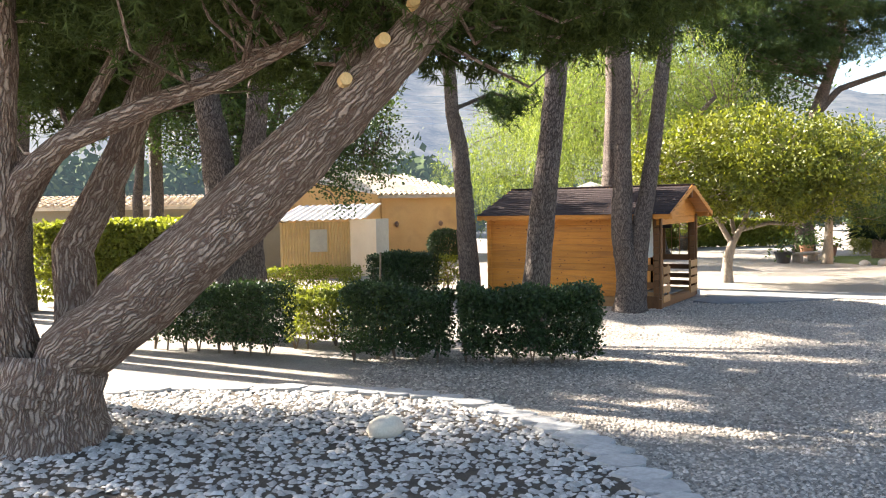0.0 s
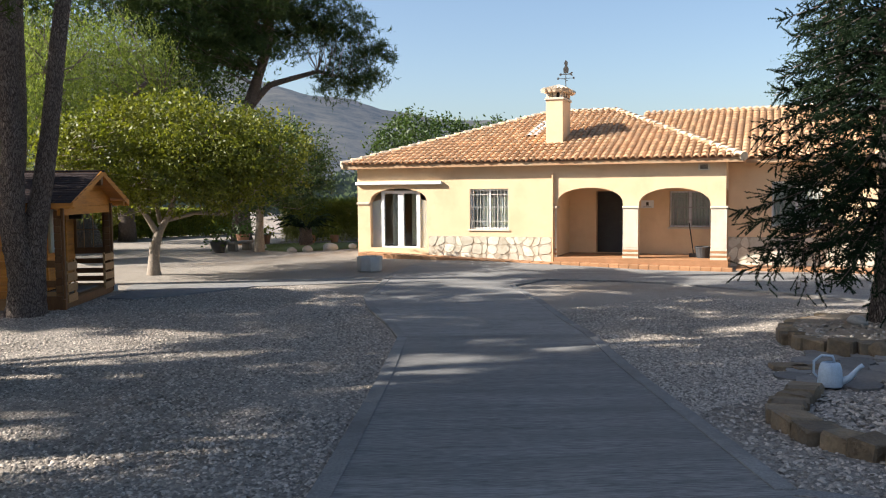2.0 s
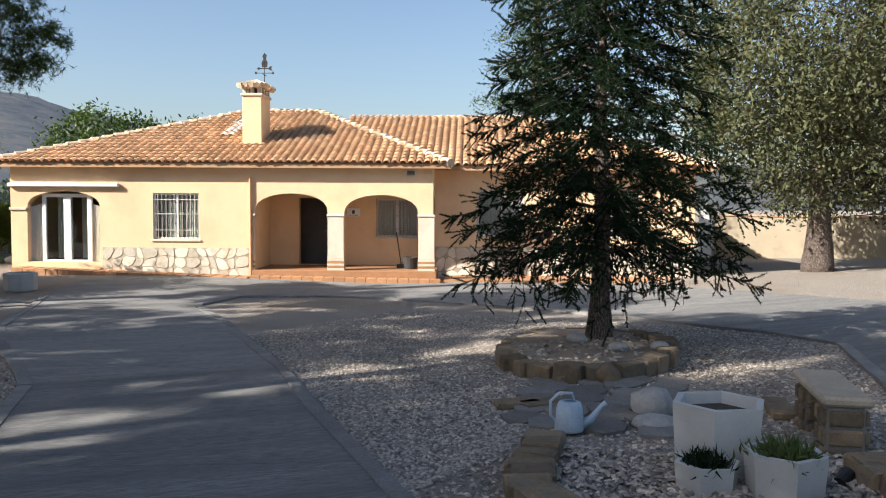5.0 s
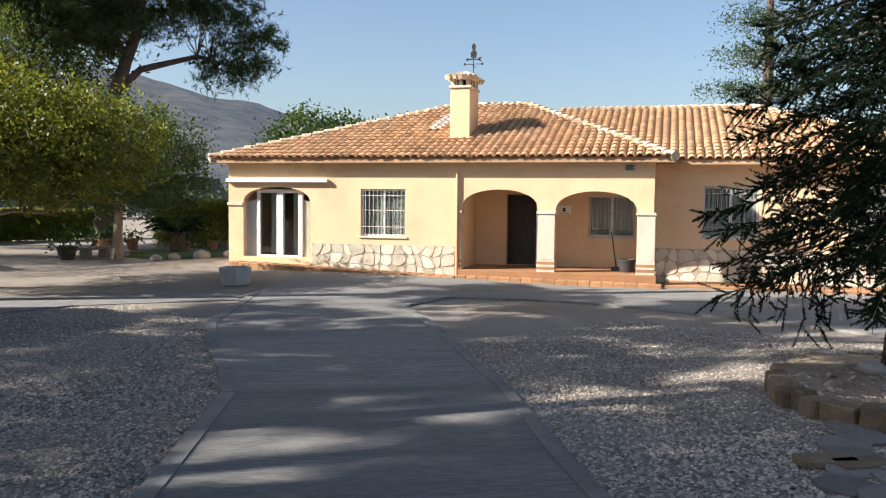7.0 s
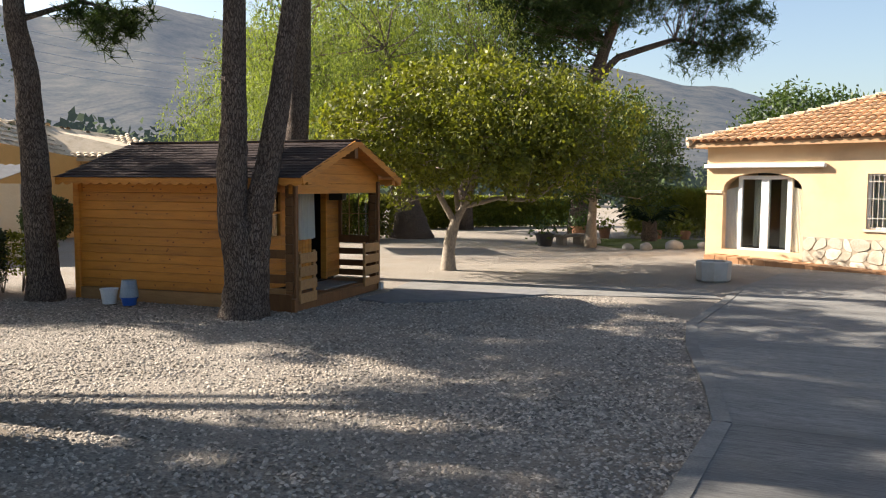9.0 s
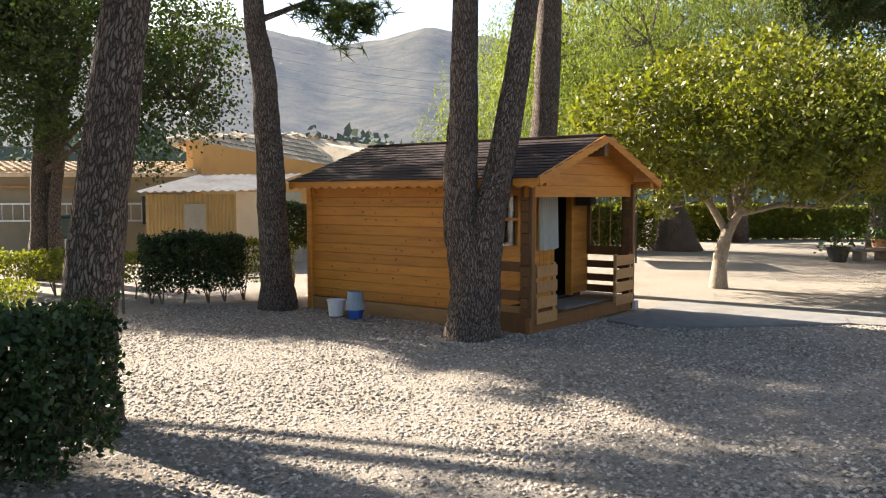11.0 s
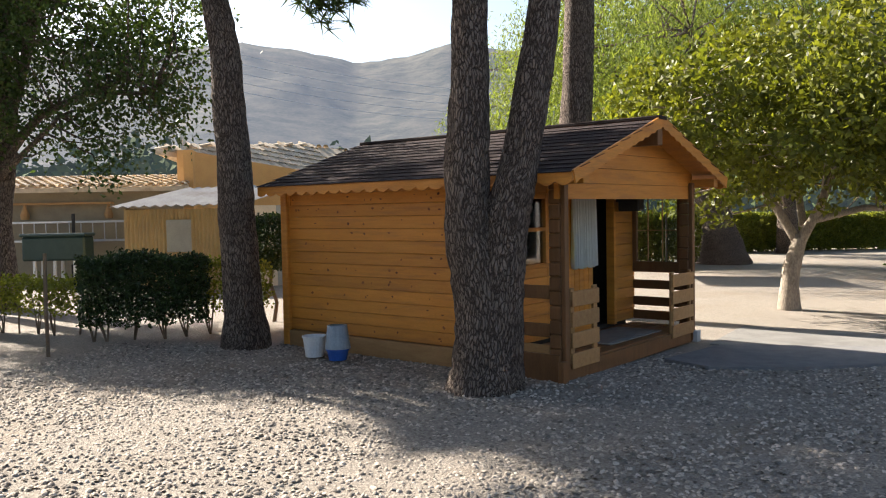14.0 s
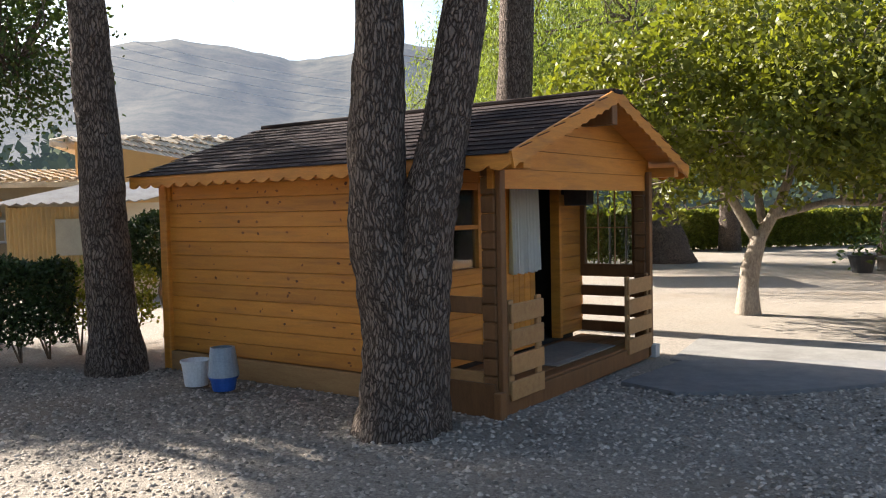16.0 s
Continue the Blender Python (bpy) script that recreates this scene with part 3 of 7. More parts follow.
# ---- roof tiles ----
def barrel(w0=0.105, w1=0.085, length=0.42, seg=5):
    vs, fs = [], []
    for y, w, z in ((0, w0, 0.03), (length, w1, 0.0)):
        for th in (0.0, 0.014):
            for k in range(seg + 1):
                a = math.pi * k / seg
                vs.append((-(w - th) * math.cos(a), y, z + (w - th) * 0.8 * math.sin(a)))
    s = seg + 1
    for k in range(seg):
        fs += [(k, k + 1, 2 * s + k + 1, 2 * s + k), (k, s + k, s + k + 1, k + 1)]
    return vs, fs


def inside(p, poly):
    r = False
    for i in range(len(poly)):
        (x0, y0), (x1, y1) = poly[i - 1], poly[i]
        if (y0 > p[1]) != (y1 > p[1]) and p[0] < (x1 - x0) * (p[1] - y0) / (y1 - y0) + x0:
            r = not r
    return r


def roof_plane(parent, corners, material, base_material, pieces=0, pitch=0.225, course=0.34, thick=0.12):
    """A tiled roof plane: corners in order, the first two along the eave. The tiles of the lowest courses are pieces of their own."""
    c = [Vector(p) for p in corners]
    e = (c[1] - c[0]).normalized()
    nrm = None
    for p in c[2:]:
        k = e.cross(p - c[0])
        if k.length > 0.1:
            nrm = k.normalized()
            break
    up = nrm.cross(e)
    if up.z < 0:
        up, nrm = -up, -nrm
    if nrm.z < 0:
        nrm = -nrm
    poly = [((p - c[0]).dot(e), (p - c[0]).dot(up)) for p in c]
    n = len(c)
    b = Buf().add([p for p in c] + [p - Vector((0, 0, thick)) for p in c], [tuple(range(n)), tuple(range(n, 2 * n))[::-1]] + [(i, (i + 1) % n, n + (i + 1) % n, n + i) for i in range(n)])
    deck = part("roof_deck", b, base_material, parent)
    rot = Matrix((e, up, nrm)).transposed().to_4x4()
    tv, tf = barrel()
    rest, first, made = Buf(), None, 0
    lo, hi = min(p[0] for p in poly), max(p[0] for p in poly)
    top = max(p[1] for p in poly)
    r = random.Random(5)
    spots = []
    for j in range(int(top / course) + 1):
        for i in range(int((hi - lo) / pitch) + 1):
            a, d = lo + (i + 0.5) * pitch, j * course - 0.07
            if inside((a, max(d, 0.02) + 0.1), poly):
                spots.append((j, a, d))
    for j, a, d in spots:
        m = Matrix.Translation(c[0] + e * (a + r.uniform(-0.006, 0.006)) + up * (d + r.uniform(-0.015, 0.015)) + nrm * (0.012 + r.uniform(0, 0.006))) @ rot @ Matrix.Rotation(r.uniform(-0.02, 0.02), 4, "Z")
        if made < pieces:
            if first is None:
                first = part("roof_tile", Buf().add(tv, tf), material, parent)
                first.matrix_basis = m
            else:
                same_mesh("roof_tile", first, parent, m)
            made += 1
        else:
            rest.add([m @ Vector(v) for v in tv], tf)
    if rest.v:
        o = part("roof_tiles", rest, material, parent)
        o["kind"] = "stuff"


def ridge_caps(parent, a, b, material, size=0.13):
    a, b = Vector(a), Vector(b)
    L = (b - a).length
    n = int(L / 0.36)
    d = (b - a).normalized()
    for k in range(n):
        p, q = a + d * (k * L / n), a + d * ((k + 1.15) * L / n)
        part("ridge_tile", Buf().tube([p + Vector((0, 0, 0.03)), q], [size, size * 0.82], 10), material, parent)


# ---- the villa ----
HOUSE = pose(21.68, 16.25, 0, 0, 0, -58)
house = empty("house", HOUSE, "ochre rendered single-storey villa with arched porch and terracotta roof", "house")


def arch_pts(x0, x1, spring, top, n=14):
    """The arch's curve from left to right: a three-centred bow."""
    c, r = (x0 + x1) / 2, (x1 - x0) / 2
    return [(c - r * math.cos(math.pi * k / n), spring + (top - spring) * math.sin(math.pi * k / n) ** 0.75) for k in range(n + 1)]


def front_wall(buf, x0, x1, z0, z1, y0, y1, holes):
    """A wall with holes (left, right, sill, spring, top), joined into buf."""
    x = x0
    for a, b, sill, spring, top in sorted(holes):
        buf.plate([(x, z0), (a, z0), (a, z1), (x, z1)], y0, y1)
        if sill > z0:
            buf.plate([(a, z0), (b, z0), (b, sill), (a, sill)], y0, y1)
        if top > spring:
            pts = arch_pts(a, b, spring, top)
            for p, q in zip(pts, pts[1:]):
                buf.plate([p, q, (q[0], z1), (p[0], z1)], y0, y1)
        else:
            buf.plate([(a, top), (b, top), (b, z1), (a, z1)], y0, y1)
        x = b
    buf.plate([(x, z0), (x1, z0), (x1, z1), (x, z1)], y0, y1)


EAVE = 2.66
w = Buf()
front_wall(w, -10.9, 1.06, -0.75, EAVE, 0, 0.3, [(-10.43, -8.34, -0.13, 1.39, 1.87), (-6.83, -5.52, 0.53, 1.83, 1.83), (-3.95, -1.89, -0.32, 1.28, 1.84), (-1.44, 0.65, -0.32, 1.22, 1.81)])
part("front_wall", weld(w), M_WALL, house)
w = Buf()
w.box(-10.9, 0.3, -0.75, -10.6, 11.2, EAVE, 0.004).box(-10.6, 10.9, -0.75, 8.7, 11.2, EAVE, 0.004).box(8.4, 1.8, -0.75, 8.7, 10.9, EAVE, 0.004)
part("outer_wall", w, M_WALL, house)
w = Buf()
front_wall(w, -4.25, 1.06, -0.75, EAVE, 2.0, 2.25, [(-3.1, -1.95, -0.3, 1.72, 1.72), (-0.75, 0.52, 0.56, 1.71, 1.71)])
w.box(-4.25, 0.3, -0.75, -4.0, 2.0, EAVE, 0.004)
part("porch_wall", weld(w), M_WALL, house)
w = Buf()
front_wall(w, 1.06, 8.7, -0.75, EAVE, 1.5, 1.8, [(2.3, 3.7, 0.62, 1.98, 1.98), (5.9, 7.1, 0.62, 1.98, 1.98)])
w.box(0.76, 0.3, 1.75, 1.06, 1.5, EAVE, 0.004)
part("wing_wall", weld(w), M_WALL, house)
part("porch_ceiling", Buf().box(-4.0, 0.3, 2.25, 0.76, 2.0, 2.35), M_WHITE, house)
part("porch_floor", Buf().box(-4.0, -0.12, -0.75, 1.15, 2.0, -0.31, 0.01), M_FLOORTILE, house)
for k in range(18):
    part("step_tile", Buf().box(-4.0 + k * 0.294, -0.46, -0.75, -3.71 + k * 0.294, -0.123, -0.44 - 0.004 * k, 0.012), M_FLOORTILE, house)
for k in range(20):
    x = -10.6 + k * 0.33
    z = -0.26 - 0.011 * k
    part("kerb_tile", Buf().box(x, -0.62, -0.75, x + 0.324, -0.003, z, 0.012), M_FLOORTILE, house)
part("terrace_edge", Buf().box(1.35, 0.0, -0.75, 9.0, 1.497, -0.55, 0.012), M_FLOORTILE, house)
# panels behind the openings; the rooms' dimness is put into their dark colour
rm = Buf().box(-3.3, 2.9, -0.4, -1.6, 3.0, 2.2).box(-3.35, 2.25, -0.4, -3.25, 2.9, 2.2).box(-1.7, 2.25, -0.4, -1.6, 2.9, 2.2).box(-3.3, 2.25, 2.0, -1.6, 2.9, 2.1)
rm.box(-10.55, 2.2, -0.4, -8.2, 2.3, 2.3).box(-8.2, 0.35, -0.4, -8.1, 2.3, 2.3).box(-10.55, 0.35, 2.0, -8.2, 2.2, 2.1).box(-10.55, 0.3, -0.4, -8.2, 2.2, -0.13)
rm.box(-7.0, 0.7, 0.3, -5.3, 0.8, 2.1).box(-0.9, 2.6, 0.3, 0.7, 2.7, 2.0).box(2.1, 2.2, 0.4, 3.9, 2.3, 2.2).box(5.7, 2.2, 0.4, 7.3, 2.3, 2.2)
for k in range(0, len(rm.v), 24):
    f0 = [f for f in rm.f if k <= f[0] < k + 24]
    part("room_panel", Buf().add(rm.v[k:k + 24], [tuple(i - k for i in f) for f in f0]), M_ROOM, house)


def house_window(x0, x1, z0, z1, y, bars=True):
    win = part("window", Buf().box(x0 - 0.05, y - 0.035, z0 - 0.06, x1 + 0.05, y + 0.12, z0 - 0.002, 0.008), M_CAST, house, "window with white frame and painted grille")
    t = 0.055
    f = Buf().box(x0, y + 0.1, z0, x0 + t, y + 0.16, z1).box(x1 - t, y + 0.1, z0, x1, y + 0.16, z1).box(x0 + t, y + 0.1, z0, x1 - t, y + 0.16, z0 + t).box(x0 + t, y + 0.1, z1 - t, x1 - t, y + 0.16, z1)
    f.box((x0 + x1) / 2 - 0.04, y + 0.095, z0 + t, (x0 + x1) / 2 + 0.04, y + 0.165, z1 - t)
    part("window_frame", f, M_WHITE, win)
    for a, b in ((x0 + t, (x0 + x1) / 2 - 0.04), ((x0 + x1) / 2 + 0.04, x1 - t)):
        part("pane", Buf().box(a, y + 0.125, z0 + t, b, y + 0.131, z1 - t, 0.001), M_GLASS, win).visible_shadow = False
        n = 40
        folds = [(a + (b - a) * k / n, y + 0.22 + 0.02 * math.sin(k * 1.9)) for k in range(n + 1)]
        q = Buf()
        for (xa, ya), (xb, yb) in zip(folds, folds[1:]):
            q.add([(xa, ya, z0 + t), (xb, yb, z0 + t), (xb, yb, z1 - t), (xa, ya, z1 - t), (xa, ya + 0.004, z0 + t), (xb, yb + 0.004, z0 + t), (xb, yb + 0.004, z1 - t), (xa, ya + 0.004, z1 - t)], [(0, 1, 2, 3), (7, 6, 5, 4)])
        part("curtain", weld(q), M_CURTAIN, win)
    if bars:
        n = max(6, int((x1 - x0) / 0.115))
        for k in range(n + 1):
            x = x0 + 0.02 + (x1 - x0 - 0.04) * k / n
            part("bar", Buf().tube([(x, y + 0.02, z0), (x, y + 0.02, z1)], [0.009, 0.009], 6), M_BARS, win)
        for z in (z0 + 0.2 * (z1 - z0), z0 + 0.55 * (z1 - z0), z0 + 0.86 * (z1 - z0)):
            part("cross_bar", Buf().box(x0, y + 0.008, z - 0.012, x1, y + 0.03, z + 0.012, 0.003), M_BARS, win)
    return win


house_window(-6.83, -5.52, 0.53, 1.83, 0.0)
house_window(-0.75, 0.52, 0.56, 1.71, 2.0)
house_window(2.3, 3.7, 0.62, 1.98, 1.5)
house_window(5.9, 7.1, 0.62, 1.98, 1.5)
# sliding terrace door inside the arch
gd = part("sliding_door", Buf().box(-10.08, 0.16, -0.13, -8.66, 0.24, -0.08), M_WHITE, house, "white sliding glass door with side curtains")
for x in (-10.08, -9.46, -9.36, -8.78):
    part("stile", Buf().box(x, 0.15, -0.08, x + (0.11 if x < -9 else 0.13), 0.25, 1.78, 0.008), M_WHITE, gd)
part("top_rail", Buf().box(-10.08, 0.14, 1.70, -8.65, 0.26, 1.80, 0.008), M_WHITE, gd)
for a, b in ((-9.97, -9.46), (-9.25, -8.78)):
    part("pane", Buf().box(a, 0.195, -0.08, b, 0.203, 1.7, 0.002), M_GLASS, gd).visible_shadow = False
for a, b, nn in ((-10.43, -10.1, 16), (-8.63, -8.34, 16)):
    q = Buf()
    for k in range(nn):
        xa, xb = a + (b - a) * k / nn, a + (b - a) * (k + 1) / nn
        za, zb = (1.42 + 0.3 * (1 - abs(x_ + 9.385) / 1.05) for x_ in (xa, xb))
        ya, yb = 0.2 + 0.025 * (k % 2), 0.2 + 0.025 * ((k + 1) % 2)
        q.add([(xa, ya, -0.12), (xb, yb, -0.12), (xb, yb, zb), (xa, ya, za), (xa, ya + 0.005, -0.12), (xb, yb + 0.005, -0.12), (xb, yb + 0.005, zb), (xa, ya + 0.005, za)], [(0, 1, 2, 3), (7, 6, 5, 4)])
    q = weld(q)
    part("side_curtain", q, M_CURTAIN, gd)
for a, b in ((-9.95, -9.5), (-9.23, -9.0)):
    q = Buf()
    for k in range(18):
        xa, xb = a + (b - a) * k / 18, a + (b - a) * (k + 1) / 18
        ya, yb = 0.8 + 0.02 * (k % 2), 0.8 + 0.02 * ((k + 1) % 2)
        q.add([(xa, ya, -0.08), (xb, yb, -0.08), (xb, yb, 1.7), (xa, ya, 1.7), (xa, ya + 0.005, -0.08), (xb, yb + 0.005, -0.08), (xb, yb + 0.005, 1.7), (xa, ya + 0.005, 1.7)], [(0, 1, 2, 3), (7, 6, 5, 4)])
    part("inner_curtain", weld(q), M_CURTAIN, gd, "pale curtain drawn behind the glass")
part("awning_case", Buf().box(-10.93, -0.13, 1.99, -7.77, -0.005, 2.10, 0.02), M_WHITE, house, "white folded awning case")
part("moulding", Buf().box(-10.93, -0.04, 1.33, -10.44, -0.003, 1.41, 0.01), M_CAST, house)
part("downpipe", Buf().tube([(-4.06, -0.05, -0.5), (-4.06, -0.05, 2.3)], [0.035, 0.035], 10), M_TERRA, house)
# porch piers with capitals and brick feet
for x0, x1 in ((-4.0, -3.952), (-1.888, -1.442), (0.652, 1.1)):
    part("pier", Buf().box(x0 + 0.002, -0.022, 0.02, x1, -0.003, 1.2, 0.004), M_CAST, house)
    part("capital", Buf().box(x0 - 0.03, -0.05, 1.2, x1 + 0.03, 0.31, 1.27, 0.012), M_CAST, house)
    for j in range(5):
        part("brick", Buf().box(x0 - 0.012, -0.03, -0.31 + j * 0.066, x1 + 0.012, -0.004, -0.25 + j * 0.066, 0.005), M_FLOORTILE if j % 2 else M_CAST, house)
# half-open entrance door, house number plate, porch sign
ed = part("entrance_door", Buf().box(-2.12, 1.25, -0.3, -2.06, 1.98, 1.7, 0.008), M_WHITE, house, "white entrance door standing open")
part("door_panel", Buf().box(-2.135, 1.38, 0.0, -2.121, 1.86, 0.7, 0.006), M_WHITE, ed)
part("door_handle", Buf().tube([(-2.14, 1.3, 0.75), (-2.17, 1.3, 0.75), (-2.17, 1.42, 0.75)], [0.012, 0.012, 0.012], 8), M_ALU, ed)
plate = part("air_vent", Buf().box(0.28, -0.02, 2.32, 0.60, -0.003, 2.51, 0.008), M_CAST, house, "framed grey air vent")
for k in range(4):
    part("slat", Buf().box(0.33, -0.035, 2.36 + k * 0.032, 0.55, -0.021, 2.378 + k * 0.032, 0.003), M_IRON, plate)
sg = part("wall_sign", Buf().box(-1.64, 1.965, 1.17, -1.24, 1.995, 1.42, 0.006), M_WHITE, house, "small white plaque with a dark emblem")
part("emblem", Buf().box(-1.48, 1.955, 1.25, -1.40, 1.963, 1.36, 0.003), M_IRON, sg)
part("lettering", Buf().box(-1.58, 1.957, 1.20, -1.30, 1.963, 1.215, 0.002), M_IRON, sg)


def stone_face(parent, x0, x1, z0, z1, y, nx, nz, seed):
    """Crazy paving on a wall: uneven stones in recessed mortar."""
    part("mortar_bed", Buf().box(x0, y - 0.02, z0, x1, y - 0.002, z1, 0.004), M_MORTAR, parent)
    r = random.Random(seed)
    P = {}
    for i in range(nx + 1):
        for k in range(nz + 1):
            jx, jz = (0 if i in (0, nx) else r.uniform(-0.42, 0.42)), (0 if k in (0, nz) else r.uniform(-0.34, 0.34))
            P[i, k] = Vector((x0 + (x1 - x0) * (i + jx) / nx, z0 + (z1 - z0) * (k + jz) / nz))
    for i in range(nx):
        for k in range(nz):
            q = [P[i, k], P[i + 1, k], P[i + 1, k + 1], P[i, k + 1]]
            c = sum(q, Vector((0, 0))) / 4
            pts = []
            for a in range(4):
                p, nb, pb = q[a], q[(a + 1) % 4], q[a - 1]
                u = r.uniform(0.12, 0.34)
                pts += [p + (pb - p) * u, p + (nb - p) * u]
            pts = [c + (p - c) * 0.93 for p in pts]
            d = r.uniform(0.006, 0.02)
            n = len(pts)
            vs = [(p.x, y - 0.018, p.y) for p in pts] + [(c.x + (p.x - c.x) * 0.95, y - 0.02 - d, c.y + (p.y - c.y) * 0.95) for p in pts]
            part("stone", Buf().add(vs, [tuple(range(n, 2 * n))] + [(m, (m + 1) % n, n + (m + 1) % n, n + m) for m in range(n)]), M_STONEFACE, parent)


stone_face(house, -8.28, -4.1, -0.6, 0.30, 0.0, 14, 3, 3)
stone_face(house, 1.07, 8.7, -0.7, 0.30, 1.5, 22, 3, 4)

# roof
Z0, RZ = 2.66, 4.66
A, B_, C_, D_ = (-11.35, -0.30, Z0), (1.55, -0.30, Z0), (-3.1, 5.6, RZ), (-5.6, 5.6, RZ)
roof = part("roof", Buf().box(-11.2, -0.16, Z0 - 0.07, 1.4, 11.4, Z0 - 0.04, 0.004).box(1.4, 1.25, Z0 - 0.07, 9.0, 11.4, Z0 - 0.04, 0.004), M_WALL, house, "hipped roof of terracotta barrel tiles")
roof_plane(roof, (A, B_, C_, D_), M_TERRA, M_TERRA, 285)
roof_plane(roof, ((-11.35, 11.6, Z0), A, D_), M_TERRA, M_TERRA)
roof_plane(roof, (B_, (1.55, 11.6, Z0), C_), M_TERRA, M_TERRA)
roof_plane(roof, ((1.55, 11.6, Z0), (-11.35, 11.6, Z0), D_, C_), M_TERRA, M_TERRA)
WA, WB, WC, WD = (-1.0, 1.05, Z0), (9.2, 1.05, Z0), (3.9, 6.6, 4.58), (-2.2, 6.6, 4.5)
roof_plane(roof, (WA, WB, WC, WD), M_TERRA, M_TERRA)
roof_plane(roof, (WB, (9.2, 11.6, Z0), WC), M_TERRA, M_TERRA)
for a, b in ((A, D_), (B_, C_), (D_, C_), (WB, WC), (WD, WC)):
    ridge_caps(roof, a, b, M_PALETILE)
# whitewashed tiles beside the chimney
tv, tf = barrel()
for i in range(2):
    for j in range(6):
        a = math.atan2(RZ - Z0, 5.9)
        d = 2.75 + j * 0.34
        wt = part("white_tile", Buf().add(tv, tf), M_WHITE, roof)
        wt.matrix_basis = Matrix.Translation((-5.5 + i * 0.225 + 0.02 * j, -0.30 + d * math.cos(a), Z0 + d * math.sin(a) + 0.035)) @ Matrix.Rotation(a, 4, "X")
# chimney with tiled cap and vane
ch = part("chimney", Buf().box(-4.67, 1.45, 2.9, -4.10, 2.55, 4.72, 0.01), M_WALL, house, "ochre rendered chimney with tiled cap")
part("collar", Buf().box(-4.71, 1.41, 4.72, -4.06, 2.59, 4.80, 0.015), M_CAST, ch)
for x in (-4.66, -4.44, -4.22):
    for y in (1.46, 1.80, 2.15, 2.45):
        if y in (1.46, 2.45) or x != -4.44:
            part("flue_post", Buf().box(x, y, 4.8, x + 0.11, y + 0.1, 4.98, 0.006), M_CAST, ch)
# near-black block stands for the shade inside the flue
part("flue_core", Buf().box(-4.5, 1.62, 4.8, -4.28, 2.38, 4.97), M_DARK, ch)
part("cap_plate", Buf().box(-4.74, 1.38, 4.98, -4.03, 2.62, 5.02, 0.01), M_PALETILE, ch)
cap = [(-4.8, 1.32, 5.03), (-3.97, 1.32, 5.03), (-3.97, 2.68, 5.03), (-4.8, 2.68, 5.03)]
for i in range(4):
    a, b = cap[i], cap[(i + 1) % 4]
    q = Buf()
    for k in range(5):
        f = (k + 0.5) / 5
        p = Vector(a).lerp(Vector(b), f)
        q.tube([p, Vector((-4.385, 2.0, 5.27)).lerp(p, 0.12)], [0.08, 0.03], 8)
    part("cap_tiles", q, M_PALETILE, ch)
vane = part("weather_vane", Buf().tube([(-4.1, 1.85, 5.1), (-4.1, 1.85, 5.8)], [0.014, 0.01], 6), M_IRON, ch, "dark iron weather vane")
part("vane_arm", Buf().tube([(-4.33, 1.85, 5.45), (-3.87, 1.85, 5.45)], [0.01, 0.01], 6).tube([(-4.1, 1.6, 5.4), (-4.1, 2.1, 5.4)], [0.01, 0.01], 6), M_IRON, vane)
part("vane_arrow", Buf().plate([(-4.34, 5.58), (-4.25, 5.64), (-4.25, 5.60), (-3.98, 5.60), (-3.92, 5.65), (-3.86, 5.65), (-3.9, 5.59), (-3.86, 5.53), (-3.92, 5.53), (-3.98, 5.57), (-4.25, 5.57), (-4.25, 5.53)], 1.844, 1.856), M_IRON, vane)
part("vane_figure", Buf().plate([(-4.17, 5.62), (-4.02, 5.62), (-4.0, 5.76), (-4.05, 5.86), (-4.03, 5.98), (-4.1, 6.05), (-4.16, 5.96), (-4.13, 5.86), (-4.19, 5.76)], 1.844, 1.856), M_IRON, vane)
for x in (-4.36, -3.84):
    part("vane_letter", Buf().box(x - 0.03, 1.844, 5.42, x + 0.03, 1.856, 5.49, 0.003), M_IRON, vane)

# ---- the log cabin ----
cabin = empty("log_cabin", pose(4.77, 17.69, -0.42, 0, 0, 149.13), "honey-stained log cabin with porch and dark shingle roof", "garden cabin")
CL, CW, WH, PD = 3.99, 3.21, 1.98, 0.8
board = 0.142


def logs(x0, x1, y0, y1, z0, z1, name="board"):
    """Stacked round-edged boards between two corners."""
    z = z0
    while z < z1 - 0.02:
        t = min(z + board - 0.0025, z1)
        part(name, Buf().box(x0, y0, z, x1, y1, t, 0.006), M_PINEWOOD, cabin)
        z += board


r0 = random.Random(11)
logs(PD, CL, -0.07, 0.0, 0.22, WH)
logs(PD, CL, -CW, -CW + 0.07, 0.22, WH)
logs(CL - 0.07, CL, -CW + 0.07, -0.07, 0.22, WH + 0.02)
part("plinth", Buf().box(PD - 0.02, -0.08, 0.0, CL + 0.02, 0.035, 0.21, 0.01), M_PALLET, cabin)
part("corner_trim", Buf().box(CL - 0.02, -0.1, 0.0, CL + 0.09, 0.05, WH, 0.01), M_PINEWOOD, cabin)
knots = Buf()
for k in range(85):
    x, z = r0.uniform(PD + 0.1, CL - 0.1), 0.22 + board * (r0.randrange(12) + r0.uniform(0.3, 0.7))
    a, b = r0.uniform(0.006, 0.022), r0.uniform(0.006, 0.018)
    n = 8
    tilt = r0.uniform(-0.4, 0.4)
    knots.add([(x + a * math.cos(2 * math.pi * i / n) + tilt * b * math.sin(2 * math.pi * i / n), 0.0015, z + b * math.sin(2 * math.pi * i / n)) for i in range(n)], [tuple(range(n))])
part("knot_marks", knots, M_KNOT, cabin)["kind"] = "stuff"
# front wall behind the porch: window, closed leaf with curtain, open dark doorway
fx = PD


